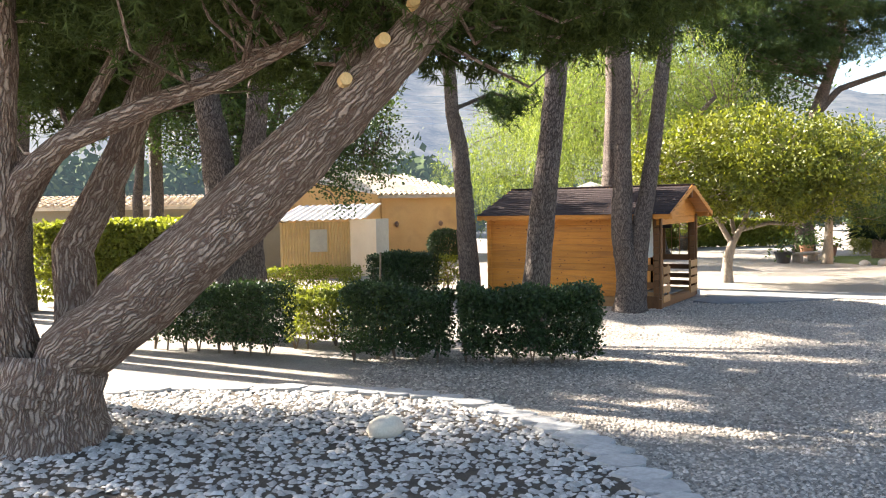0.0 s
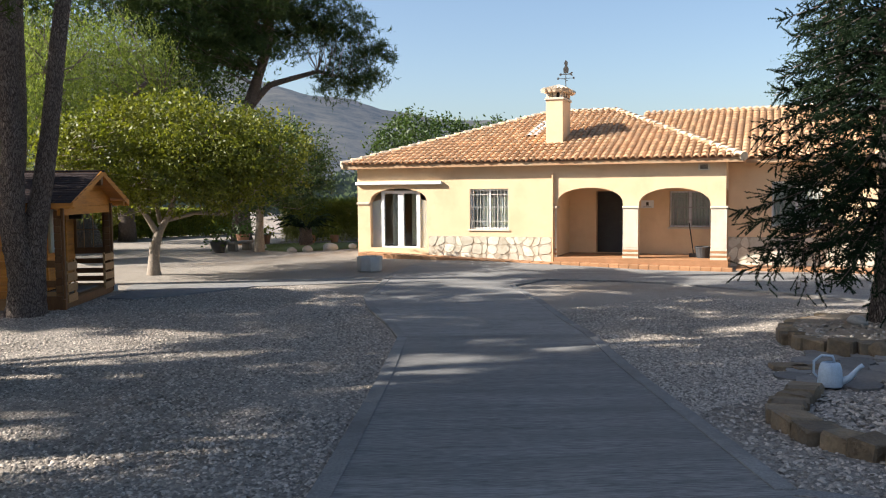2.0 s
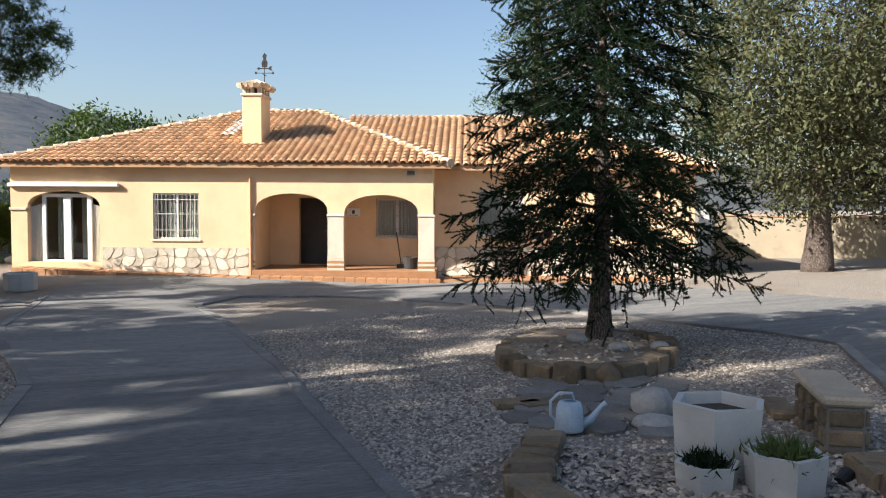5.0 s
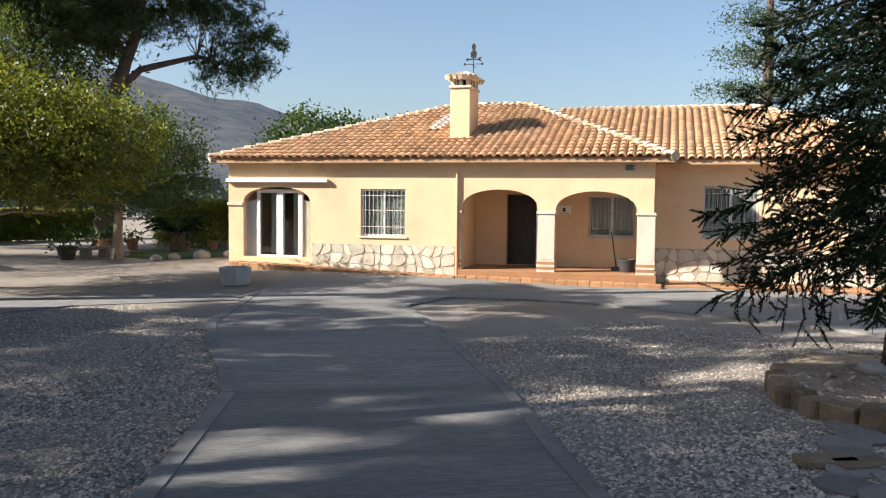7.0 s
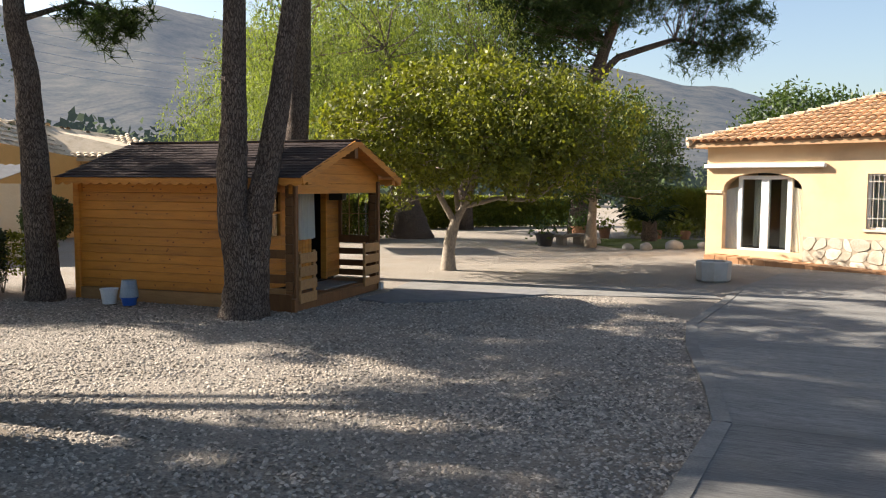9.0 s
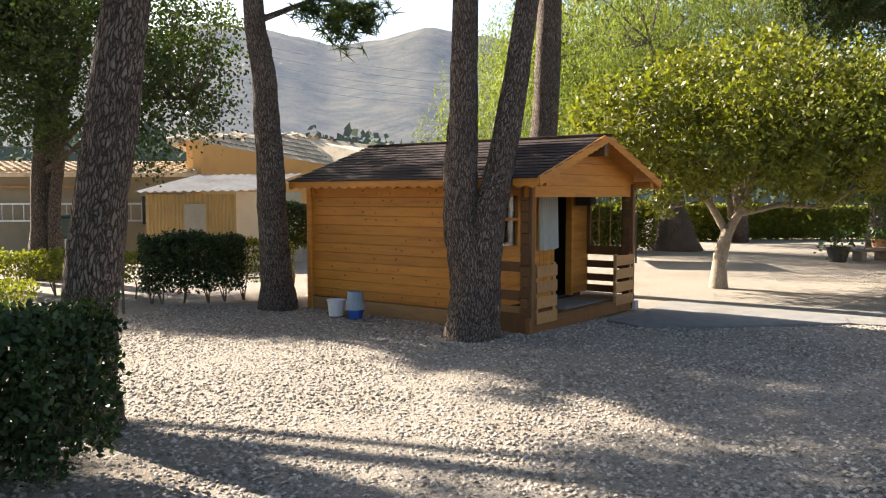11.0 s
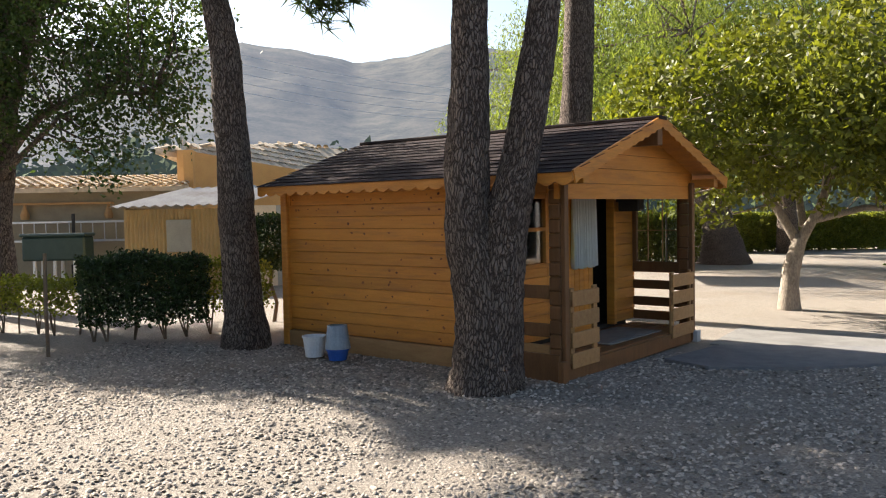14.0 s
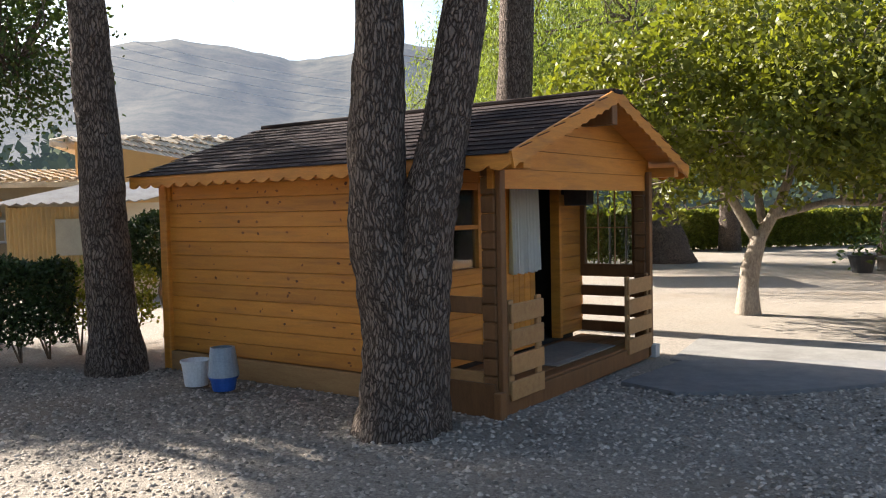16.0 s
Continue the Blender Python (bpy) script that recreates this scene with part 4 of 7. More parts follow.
def drape(x, y0, y1, z0, z1, along="y", n=36, amp=0.022):
    q = Buf()
    rr = random.Random(3)
    ph = rr.uniform(0, 6)
    prev = None
    for k in range(n + 1):
        s = y0 + (y1 - y0) * k / n
        d = amp * math.sin(k * 1.35 + ph + 0.6 * math.sin(k * 0.4))
        cur = []
        for j in range(5):
            z = z1 + (z0 - z1) * j / 4 + (0.012 * math.sin(k * 0.9) if j == 4 else 0)
            dd = d * (0.5 + 0.16 * j)
            cur.append((x + dd, s, z) if along == "y" else (s, x + dd, z))
        if prev:
            for j in range(4):
                a, b, c, e = prev[j], cur[j], cur[j + 1], prev[j + 1]
                off = (0.003, 0, 0) if along == "y" else (0, 0.003, 0)
                q.add([a, b, c, e] + [tuple(p[i] + off[i] for i in range(3)) for p in (a, b, c, e)], [(0, 1, 2, 3), (7, 6, 5, 4)])
        prev = cur
    return q


logs(fx, fx + 0.07, -0.45, -0.07, 0.22, WH)
logs(fx, fx + 0.07, -1.05, -0.45, 0.22, 1.08)
part("lintel", Buf().box(fx, -1.05, 1.86, fx + 0.07, -0.45, WH, 0.01), M_PINEWOOD, cabin)
logs(fx, fx + 0.07, -1.46, -1.05, 0.22, WH)
logs(fx, fx + 0.07, -CW + 0.07, -2.66, 0.22, WH)
part("lintel", Buf().box(fx, -2.66, 1.86, fx + 0.07, -1.46, WH, 0.01), M_PINEWOOD, cabin)
cw = part("window", Buf().box(fx - 0.03, -1.08, 1.03, fx + 0.08, -0.42, 1.08, 0.006), M_PINEWOOD, cabin, "small cabin window with glazing bars and net curtain")
for y0, y1, z0, z1 in ((-1.05, -0.99, 1.08, 1.86), (-0.51, -0.45, 1.08, 1.86), (-0.99, -0.51, 1.80, 1.86), (-0.99, -0.51, 1.44, 1.48)):
    part("window_frame", Buf().box(fx - 0.02, y0, z0, fx + 0.05, y1, z1, 0.005), M_PINEWOOD, cw)
part("pane", Buf().box(fx + 0.02, -0.99, 1.08, fx + 0.026, -0.51, 1.8, 0.001), M_GLASS, cw).visible_shadow = False
part("net_curtain", drape(fx + 0.1, -0.98, -0.7, 1.1, 1.78), M_CURTAIN, cw)
for y0, y1, z0, z1 in ((-1.52, -1.46, 0.2, 1.92), (-2.66, -2.60, 0.2, 1.92), (-2.60, -1.52, 1.86, 1.92)):
    part("door_frame", Buf().box(fx - 0.025, y0, z0, fx + 0.09, y1, z1, 0.006), M_PINEWOOD, cabin)
dl = part("door", Buf().box(fx - 0.01, -2.08, 0.2, fx + 0.035, -1.52, 0.30, 0.006), M_PINEWOOD, cabin, "closed door leaf with vertical planks and white curtain")
for k in range(5):
    y = -2.08 + k * 0.112
    part("plank", Buf().box(fx - 0.006, y, 0.30, fx + 0.03, y + 0.108, 0.98, 0.006), M_PINEWOOD, dl)
for y0, y1, z0, z1 in ((-2.08, -2.01, 0.98, 1.86), (-1.59, -1.52, 0.98, 1.86), (-2.01, -1.59, 1.79, 1.86), (-2.01, -1.59, 0.98, 1.04)):
    part("door_rail", Buf().box(fx - 0.01, y0, z0, fx + 0.035, y1, z1, 0.006), M_PINEWOOD, dl)
part("pane", Buf().box(fx + 0.01, -2.01, 1.04, fx + 0.015, -1.59, 1.79, 0.001), M_GLASS, dl).visible_shadow = False
part("door_curtain", drape(fx - 0.05, -2.09, -1.5, 0.98, 1.87, "y", 40, 0.035), M_CURTAIN, dl, "white net curtain")
# the cabin's unlit inside is a box coloured near-black
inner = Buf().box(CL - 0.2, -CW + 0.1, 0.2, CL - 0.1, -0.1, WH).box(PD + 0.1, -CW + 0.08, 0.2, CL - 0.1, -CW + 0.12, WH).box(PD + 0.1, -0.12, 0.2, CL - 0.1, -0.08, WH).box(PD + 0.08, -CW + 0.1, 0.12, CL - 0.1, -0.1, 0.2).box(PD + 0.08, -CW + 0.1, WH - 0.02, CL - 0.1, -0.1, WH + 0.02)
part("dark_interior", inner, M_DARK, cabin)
# porch deck, posts, rails, glass screen
for k in range(6):
    part("deck_plank", Buf().box(0.0 + k * 0.139, -CW, 0.09, 0.134 + k * 0.139, 0.0, 0.17, 0.006), M_DARKWOOD, cabin)
part("deck_fascia", Buf().box(-0.03, -CW, -0.02, -0.004, 0.0, 0.15, 0.006), M_DARKWOOD, cabin)
part("side_fascia", Buf().box(0.0, 0.004, -0.02, PD, 0.035, 0.26, 0.006), M_DARKWOOD, cabin)
for y in (-0.13, -CW):
    for j in range(13):
        z = 0.17 + j * board
        part("post_log", Buf().box(0.0, y, z, 0.13, y + 0.13, min(z + board - 0.003, WH), 0.012), M_DARKWOOD, cabin)
    part("post_strip", Buf().box(-0.05, y + 0.04, 0.0, -0.003, y + 0.12, WH, 0.006), M_DARKWOOD, cabin)
part("post_foot", Buf().box(-0.07, -0.03, -0.02, -0.004, 0.07, 0.2, 0.006), M_DARKWOOD, cabin)
part("post_foot", Buf().box(-0.1, -CW - 0.02, -0.02, -0.03, -CW + 0.1, 0.12, 0.006), M_POT, cabin)
for z in (0.22, 0.40, 0.62):
    part("side_rail", Buf().box(0.13, -CW, z, PD, -CW + 0.045, z + 0.115, 0.006), M_DARKWOOD, cabin)
for z, h, mm in ((0.04, 0.30, M_PALLET), (0.42, 0.13, M_DARKWOOD), (0.80, 0.13, M_DARKWOOD)):
    part("side_rail", Buf().box(0.13, -0.05, z, PD, -0.005, z + h, 0.006), mm, cabin)
for a, b, z0, z1 in ((0.13, PD, 0.84, 0.98), (0.13, 0.18, 0.98, 1.88), (PD - 0.06, PD, 0.98, 1.88), (0.13, PD, 1.88, WH)):
    part("screen_frame", Buf().box(a, -CW, z0, b, -CW + 0.06, z1, 0.006), M_DARKWOOD, cabin)
part("screen_glass", Buf().box(0.18, -CW + 0.028, 0.98, PD - 0.06, -CW + 0.034, 1.88, 0.001), M_CLEARGLASS, cabin).visible_shadow = False
for x in (0.38, 0.58):
    part("glazing_bar", Buf().box(x, -CW + 0.02, 0.98, x + 0.012, -CW + 0.042, 1.88, 0.002), M_PALLET, cabin)
part("glazing_bar", Buf().box(0.18, -CW + 0.018, 1.38, PD - 0.06, -CW + 0.044, 1.392, 0.002), M_PALLET, cabin)
for y0, y1 in ((-0.68, -0.14), (-3.12, -2.5)):
    rack = part("porch_rail", Buf().box(-0.03, y0, 0.1, 0.0, y0 + 0.08, 0.90, 0.006), M_PALLET, cabin, "rail of pale weathered slats")
    part("upright", Buf().box(-0.03, y1 - 0.08, 0.1, 0.0, y1, 0.90, 0.006), M_PALLET, rack)
    for j in range(4):
        part("slat", Buf().box(-0.055, y0, 0.10 + j * 0.205, -0.032, y1, 0.255 + j * 0.205, 0.006), M_PALLET, rack)
dm = thing("door_mat", Buf().box(0, 0, 0, 0.6, 1.3, 0.014, 0.004), M_CONCEDGE, "grey door mat with a pale border on the porch deck", "mat")
dm.matrix_world = cabin.matrix_world @ pose(0.12, -2.55, 0.171)
part("mat_centre", Buf().box(0.07, 0.07, 0.0145, 0.53, 1.23, 0.018, 0.001), M_SLATE, dm)
sp = thing("loudspeaker", Buf().box(-0.13, -0.12, -0.16, 0.13, 0.12, 0.16, 0.012), M_IRON, "black wall loudspeaker under the porch roof", "loudspeaker")
sp.matrix_world = cabin.matrix_world @ pose(fx - 0.2, -2.72, 1.80, 0, 0, 10)
part("grille", Buf().box(-0.138, -0.1, -0.14, -0.131, 0.1, 0.14, 0.004), M_DARK, sp)
part("bracket", Buf().box(0.131, -0.03, -0.04, 0.19, 0.03, 0.04, 0.004), M_IRON, sp)
# roof: two shingled slopes, scalloped eave boards, gable boards
OV, SO, RIDGE, EZ = 0.33, 0.30, 2.66, 2.02
XF, XB = -OV, CL + 0.2
slope = math.atan2(RIDGE - EZ, CW / 2 + SO)
run = math.hypot(RIDGE - EZ, CW / 2 + SO)
croof = part("roof", Buf().box(XF + 0.03, -CW - SO + 0.03, EZ - 0.045, XB - 0.03, -CW - SO + 0.1, EZ - 0.04), M_DARKWOOD, cabin, "dark bitumen shingle roof")
for sgn in (1, -1):
    y_e = SO if sgn > 0 else -CW - SO
    o = Vector((XF, y_e, EZ))
    up = Vector((0, -sgn * math.cos(slope), math.sin(slope)))
    nrm = Vector((0, sgn * math.sin(slope), math.cos(slope)))
    deck = Buf()
    c = [o, o + Vector((XB - XF, 0, 0)), o + Vector((XB - XF, 0, 0)) + up * run, o + up * run]
    deck.add([p for p in c] + [p - nrm * 0.035 for p in c], [(0, 1, 2, 3), (7, 6, 5, 4), (0, 4, 5, 1), (1, 5, 6, 2), (2, 6, 7, 3), (3, 7, 4, 0)])
    part("roof_deck", deck, M_PINEWOOD, croof)
    r = random.Random(8)
    sh = None
    for j in range(13):
        for k in range(-1, 14):
            a, d = (k + (j % 2) * 0.5) * 0.333 + 0.01, j * 0.145 - 0.03
            a2 = min(a + 0.325, XB - XF + 0.02)
            a = max(a, -0.02)
            if a2 - a < 0.05:
                continue
            lift = 0.004 + r.uniform(0, 0.004)
            p = [o + Vector((a, 0, 0)) + up * d + nrm * (lift + 0.010), o + Vector((a2, 0, 0)) + up * d + nrm * (lift + 0.010), o + Vector((a2, 0, 0)) + up * min(run, d + 0.19) + nrm * 0.003, o + Vector((a, 0, 0)) + up * min(run, d + 0.19) + nrm * 0.003]
            part("shingle", Buf().add(p + [q - nrm * 0.006 for q in p], [(0, 1, 2, 3), (7, 6, 5, 4), (0, 4, 5, 1), (1, 5, 6, 2), (3, 7, 4, 0)]), M_SHINGLE, croof)
    # scalloped board along the eave
    n = 150
    pts = []
    for k in range(n + 1):
        x = XF + (XB - XF) * k / n
        pts.append((x, EZ - 0.075 - 0.045 * abs(math.sin(math.pi * (x - XF) / 0.19))))
    q = Buf()
    for (xa, za), (xb, zb) in zip(pts, pts[1:]):
        q.plate([(xa, za), (xb, zb), (xb, EZ - 0.005), (xa, EZ - 0.005)], y_e - 0.012, y_e + 0.012)
    part("eave_board", weld(q), M_PINEWOOD, croof)
    # gable board with cut-out scallops
    q = Buf()
    m = 54
    for k in range(m):
        f0, f1 = k / m * run, (k + 1) / m * run
        low = lambda f: 0.115 - 0.02 * abs(math.sin(math.pi * f / 0.16))
        A1, B1 = o + up * f0, o + up * f1
        for xo in (0,):
            vs = []
            for p, f in ((A1, f0), (B1, f1)):
                for off in (0.02, -low(f)):
                    vs += [p + nrm * off + Vector((-0.012, 0, 0)), p + nrm * off + Vector((0.012, 0, 0))]
            q.add(vs, [(0, 2, 6, 4), (1, 5, 7, 3), (0, 4, 5, 1), (2, 3, 7, 6), (0, 1, 3, 2), (4, 6, 7, 5)])
    part("gable_board", weld(q), M_PINEWOOD, croof)
part("ridge_strip", Buf().box(XF - 0.02, -CW / 2 - 0.1, RIDGE - 0.03, XB, -CW / 2 + 0.1, RIDGE + 0.015, 0.01), M_SHINGLE, croof)
# gable boarding over the porch front and at the back
for x in (0.0, CL - 0.07):
    for j in range(5):
        z0, z1 = WH - 0.2 + j * 0.16, min(WH - 0.2 + (j + 1) * 0.16 - 0.004, RIDGE - 0.06)
        hw = lambda z: min(CW / 2 + 0.02, (RIDGE - 0.03 - z) / math.tan(slope))
        a0, a1 = hw(z0), hw(z1)
        c = -CW / 2
        vs = [(x, c - a0, z0), (x, c + a0, z0), (x, c + a1, z1), (x, c - a1, z1)]
        vs += [(p[0] + 0.05, p[1], p[2]) for p in vs]
        part("gable_plank", Buf().add(vs, [(0, 1, 2, 3), (7, 6, 5, 4), (0, 4, 5, 1), (1, 5, 6, 2), (2, 6, 7, 3), (3, 7, 4, 0)]), M_PINEWOOD, cabin)
part("purlin", Buf().box(XF + 0.02, -CW / 2 - 0.06, RIDGE - 0.3, 0.0, -CW / 2 + 0.06, RIDGE - 0.1, 0.006), M_DARKWOOD, croof)
for y in (0.0, -CW - 0.02):
    part("wall_plate", Buf().box(XF + 0.03, y - 0.06, WH - 0.06, 0.0, y + 0.06, WH + 0.04, 0.006), M_PINEWOOD, croof)


def bucket(name, at, r0_, r1_, h, material, label, lip=True):
    b = Buf().lathe([(r0_, 0.0), (r1_, h), (r1_ + 0.008, h), (r1_ + 0.008, h - 0.02), (r1_ + 0.004, h - 0.02), (r1_ - 0.006, h - 0.01), (r0_ - 0.006, 0.012)], 22)
    ob = thing(name, b, material, label, "bucket", smooth=False)
    ob.matrix_world = pose(*at)
    part("handle", Buf().tube([(r1_ * math.cos(a), r1_ * math.sin(a), h - 0.02 + 0.0 * a) for a in np.linspace(0.2, math.pi - 0.2, 9)], [0.004] * 9, 6), M_ALU, ob)
    return ob


bucket("bucket", (1.95, 18.78, land(1.95, 18.78) + 0.02), 0.105, 0.135, 0.24, M_PLASTICWHITE, "white plastic bucket on the gravel by the cabin")
bucket("bucket", (2.28, 18.58, land(2.28, 18.58) + 0.02), 0.10, 0.125, 0.13, M_PLASTICBLUE, "blue plastic bucket beside the cabin wall")
up_ = thing("upturned_bucket", Buf().lathe([(0.145, 0.0), (0.11, 0.26), (0.09, 0.262), (0.10, 0.25), (0.135, 0.0)], 22), M_PLASTICGREY, "grey-blue bucket stood upside down on the blue one", "bucket")
up_.matrix_world = pose(2.28, 18.58, land(2.28, 18.58) + 0.15)

# ---- trees ----
def wobble(path, n, amp, seed):
    """A path drawn finer, with small bends."""
    pts = [Vector(p) for p in path]
    out = []
    for i in range(len(pts) - 1):
        for k in range(n):
            p = pts[i].lerp(pts[i + 1], k / n)
            q = p * 0.8
            out.append(p + Vector((noise.noise((q.x + seed, q.y, q.z)), noise.noise((q.x, q.y + seed, q.z)), 0)) * amp * (0 if i == 0 and k == 0 else 1))
    return out + [pts[-1]]


def limb(buf, path, r0, r1, seed=0, n=10, fine=5, amp=0.06, rough=0.08, flare=0.0):
    p = wobble(path, fine, amp, seed)
    m = len(p)
    rad = [(r0 + (r1 - r0) * i / (m - 1)) * (1 + flare * max(0, 1 - i / 3)) for i in range(m)]
    buf.tube(p, rad, n, rough, seed)
    return p


def twigs(buf, rng, centres, joints, r=0.012, every=3):
    """Thin limbs from the nearest joints of the trunk to the crown's clumps."""
    J = np.array([tuple(j) for j in joints])
    for c in centres[::every]:
        d = np.linalg.norm(J - c, axis=1) + 0.8 * np.maximum(0, J[:, 2] - c[2])
        j = Vector(J[int(np.argmin(d))])
        e = Vector(c)
        mid = j.lerp(e, 0.5) + Vector(rng.normal(size=3) * 0.12 * (e - j).length)
        buf.tube([j, mid, e], [r * 1.8, r * 1.2, r * 0.4], 4)


def tree(name, at, label, trunk_buf, trunk_mat, crown_pair, crown_mat, category="tree", crown_label=""):
    ob = empty(name, pose(*at), label, category)
    inv = Matrix.Translation(-Vector(at))
    t = part("trunk", trunk_buf, trunk_mat, ob, smooth=True)
    t.matrix_basis = inv
    c = part("crown", crown_pair, crown_mat, ob, crown_label)
    c.matrix_basis = inv
    return ob


def pine(at, stems, seed, boxes, tufts, label, needle=0.24, per=12, flare=0.35, tuft=0.2):
    """A pine: stems as (path, radii), a crown of needle tufts on boughs."""
    rng = np.random.default_rng(seed)
    b = Buf()
    joints = []
    for k, (path, ra, rb) in enumerate(stems):
        joints += limb(b, path, ra, rb, seed + k, 18, 8, 0.05, 0.09, flare if k == 0 else 0.1)[-14:]
    pts, c = clumps(rng, boxes, tufts // 30 if tufts else int(13.8 * sum(b_[1][0] * b_[1][1] for b_ in boxes)), 30, tuft, 0.1)
    twigs(b, rng, c, joints, 0.02, 3)
    tree("pine_tree", at, label, b, M_BARK, needles(rng, pts, per, needle, needle * 0.05, (0, 0, 0.35)), M_NEEDLE, "pine")



# high crowns of the nearer pines, out of view, are placed for their shade
g0 = land(4, 17.3)
pine((4.03, 17.32, g0), [([(4.03, 17.32, g0 - 0.1), (4.02, 17.34, 0.25), (3.92, 17.38, 1.0), (3.94, 17.39, 2.13), (3.95, 17.43, 3.13), (4.0, 17.6, 9.0), (4.1, 17.8, 12.0)], 0.30, 0.10),
                           ([(4.16, 17.36, g0 - 0.05), (4.2, 17.36, 0.4), (4.30, 17.42, 1.2), (4.38, 17.45, 1.62), (4.63, 17.55, 3.11), (5.5, 18.0, 8.5), (6.0, 18.3, 11.5)], 0.27, 0.10)], 21,
     [((5.4, 19.0, 9.6), (2.9, 2.6, 0.6)), ((2.6, 17.0, 8.6), (2.3, 2.0, 0.6)), ((4.9, 19.2, 7.4), (2.2, 1.9, 0.6))], 0, "tall twin-stemmed pine with deeply furrowed grey bark by the cabin")
pine((0.84, 19.5, -0.4), [([(0.84, 19.5, -0.5), (0.80, 19.52, 0.8), (0.74, 19.55, 1.9), (0.62, 19.6, 3.3), (0.5, 19.65, 4.0), (0.2, 19.8, 7.0), (0.0, 20.0, 10.0)], 0.255, 0.12),
                            ([(0.5, 19.65, 4.1), (1.4, 19.9, 4.5), (2.1, 20.1, 4.35)], 0.05, 0.02)], 22,
     [((-0.5, 20.5, 8.8), (2.7, 2.4, 0.6)), ((-2.6, 20.4, 7.2), (2.4, 1.9, 0.6)), ((0.6, 23.0, 7.2), (2.2, 1.9, 0.6)), ((1.6, 20.2, 4.3), (0.75, 0.6, 0.35))], 0, "tall slender pine standing behind the box hedge")
pine((5.0, 23.5, -0.48), [([(5.0, 23.5, -0.6), (5.0, 23.5, 2.0), (5.1, 23.5, 5.0), (5.2, 23.6, 14.0)], 0.31, 0.2)], 23,
     [((4.4, 23.4, 8.7), (2.9, 2.5, 0.7))], 0, "tall pine trunk rising behind the cabin")
pine((1.5, 12.7, -0.38), [([(1.5, 12.7, -0.45), (1.56, 12.72, 0.6), (1.72, 12.8, 2.2), (1.92, 12.9, 3.7), (2.2, 13.2, 8.0), (2.3, 13.5, 9.6)], 0.225, 0.13)], 24,
     [((2.3, 13.7, 9.0), (2.8, 2.5, 0.7))], 0, "pine growing out of the end of the clipped hedge")
pine((18.0, 40.5, -0.7), [([(18.0, 40.5, -0.8), (18.2, 40.5, 3.5), (18.5, 40.4, 6.0), (19.5, 40.2, 9.0), (20.0, 40.0, 13.0)], 0.42, 0.16), ([(18.5, 40.4, 6.0), (19.6, 40.2, 7.2), (22.0, 39.6, 8.0), (24.2, 39.2, 7.6)], 0.2, 0.06)], 25,
     [((19.0, 40.5, 12.0), (4.6, 4.0, 2.6)), ((22.6, 39.6, 10.2), (2.6, 2.2, 1.3)), ((23.6, 39.4, 7.6), (1.7, 1.5, 0.9)), ((14.5, 41.0, 11.0), (3.2, 3.0, 1.8)), ((25.0, 39.0, 8.9), (1.5, 1.3, 0.6)), ((17.0, 40.0, 9.0), (3.5, 3.0, 1.4))], 19000, "large spreading pine beyond the citrus tree", needle=0.3, per=9, tuft=0.36)
pine((-3.35, 14.1, -0.4), [([(-3.35, 14.1, -0.5), (-3.4, 14.1, 0.8), (-3.5, 14.1, 2.0), (-3.75, 14.1, 3.4), (-4.2, 14.2, 9.6)], 0.46, 0.14),
                             ([(-3.15, 14.05, 0.6), (-3.12, 14.05, 1.8), (-2.95, 14.05, 3.2), (-2.2, 14.0, 9.0)], 0.30, 0.12)], 27,
     [((-3.2, 13.4, 9.4), (2.9, 2.5, 0.7))], 0, "thick forked pine behind the old conifer")
# unseen tall pines added west of the drive, whose crowns shade it
for k, (x, y, cx_, cy_, top, reach) in enumerate(((-9.5, 15.0, -8.8, 14.7, 10.5, 2.8), (-9.5, 10.5, -9.2, 9.1, 9.1, 3.0), (-8.0, 24.0, -6.5, 20.6, 12.6, 2.6), (-11.5, 13.2, -10.8, 13.2, 14.1, 3.2),
                                                   (-10.4, 18.0, -9.6, 17.6, 9.6, 2.5), (-10.8, 16.2, -10.1, 16.6, 7.6, 2.2), (-8.0, 13.6, -7.3, 14.2, 14.6, 3.0), (-9.2, 18.6, -8.4, 20.2, 11.6, 2.2), (-8.9, 23.4, -7.5, 23.0, 8.7, 2.1), (-9.9, 18.4, -6.4, 20.0, 9.6, 2.0), (-9.8, 15.6, -7.2, 16.1, 10.6, 2.0))):
    z = land(x, y)
    pine((x, y, z), [([(x, y, z - 0.1), (x + 0.1, y, z + 3.0), (x + 0.3 * (cx_ - x), y + 0.3 * (cy_ - y), top - 2.0), (cx_, cy_, top + 0.4)], 0.24, 0.08), ([(x + 0.2, y, top - 3.5), (cx_, cy_ - 0.6, top - 1.2), (cx_ + reach * 0.7, cy_ - 0.6, top - 0.2)], 0.09, 0.03)], 200 + k,
         [((cx_, cy_, top), (reach, reach * 0.88, 0.6))], 0, "tall pine added out of view to shade the drive", needle=0.26)


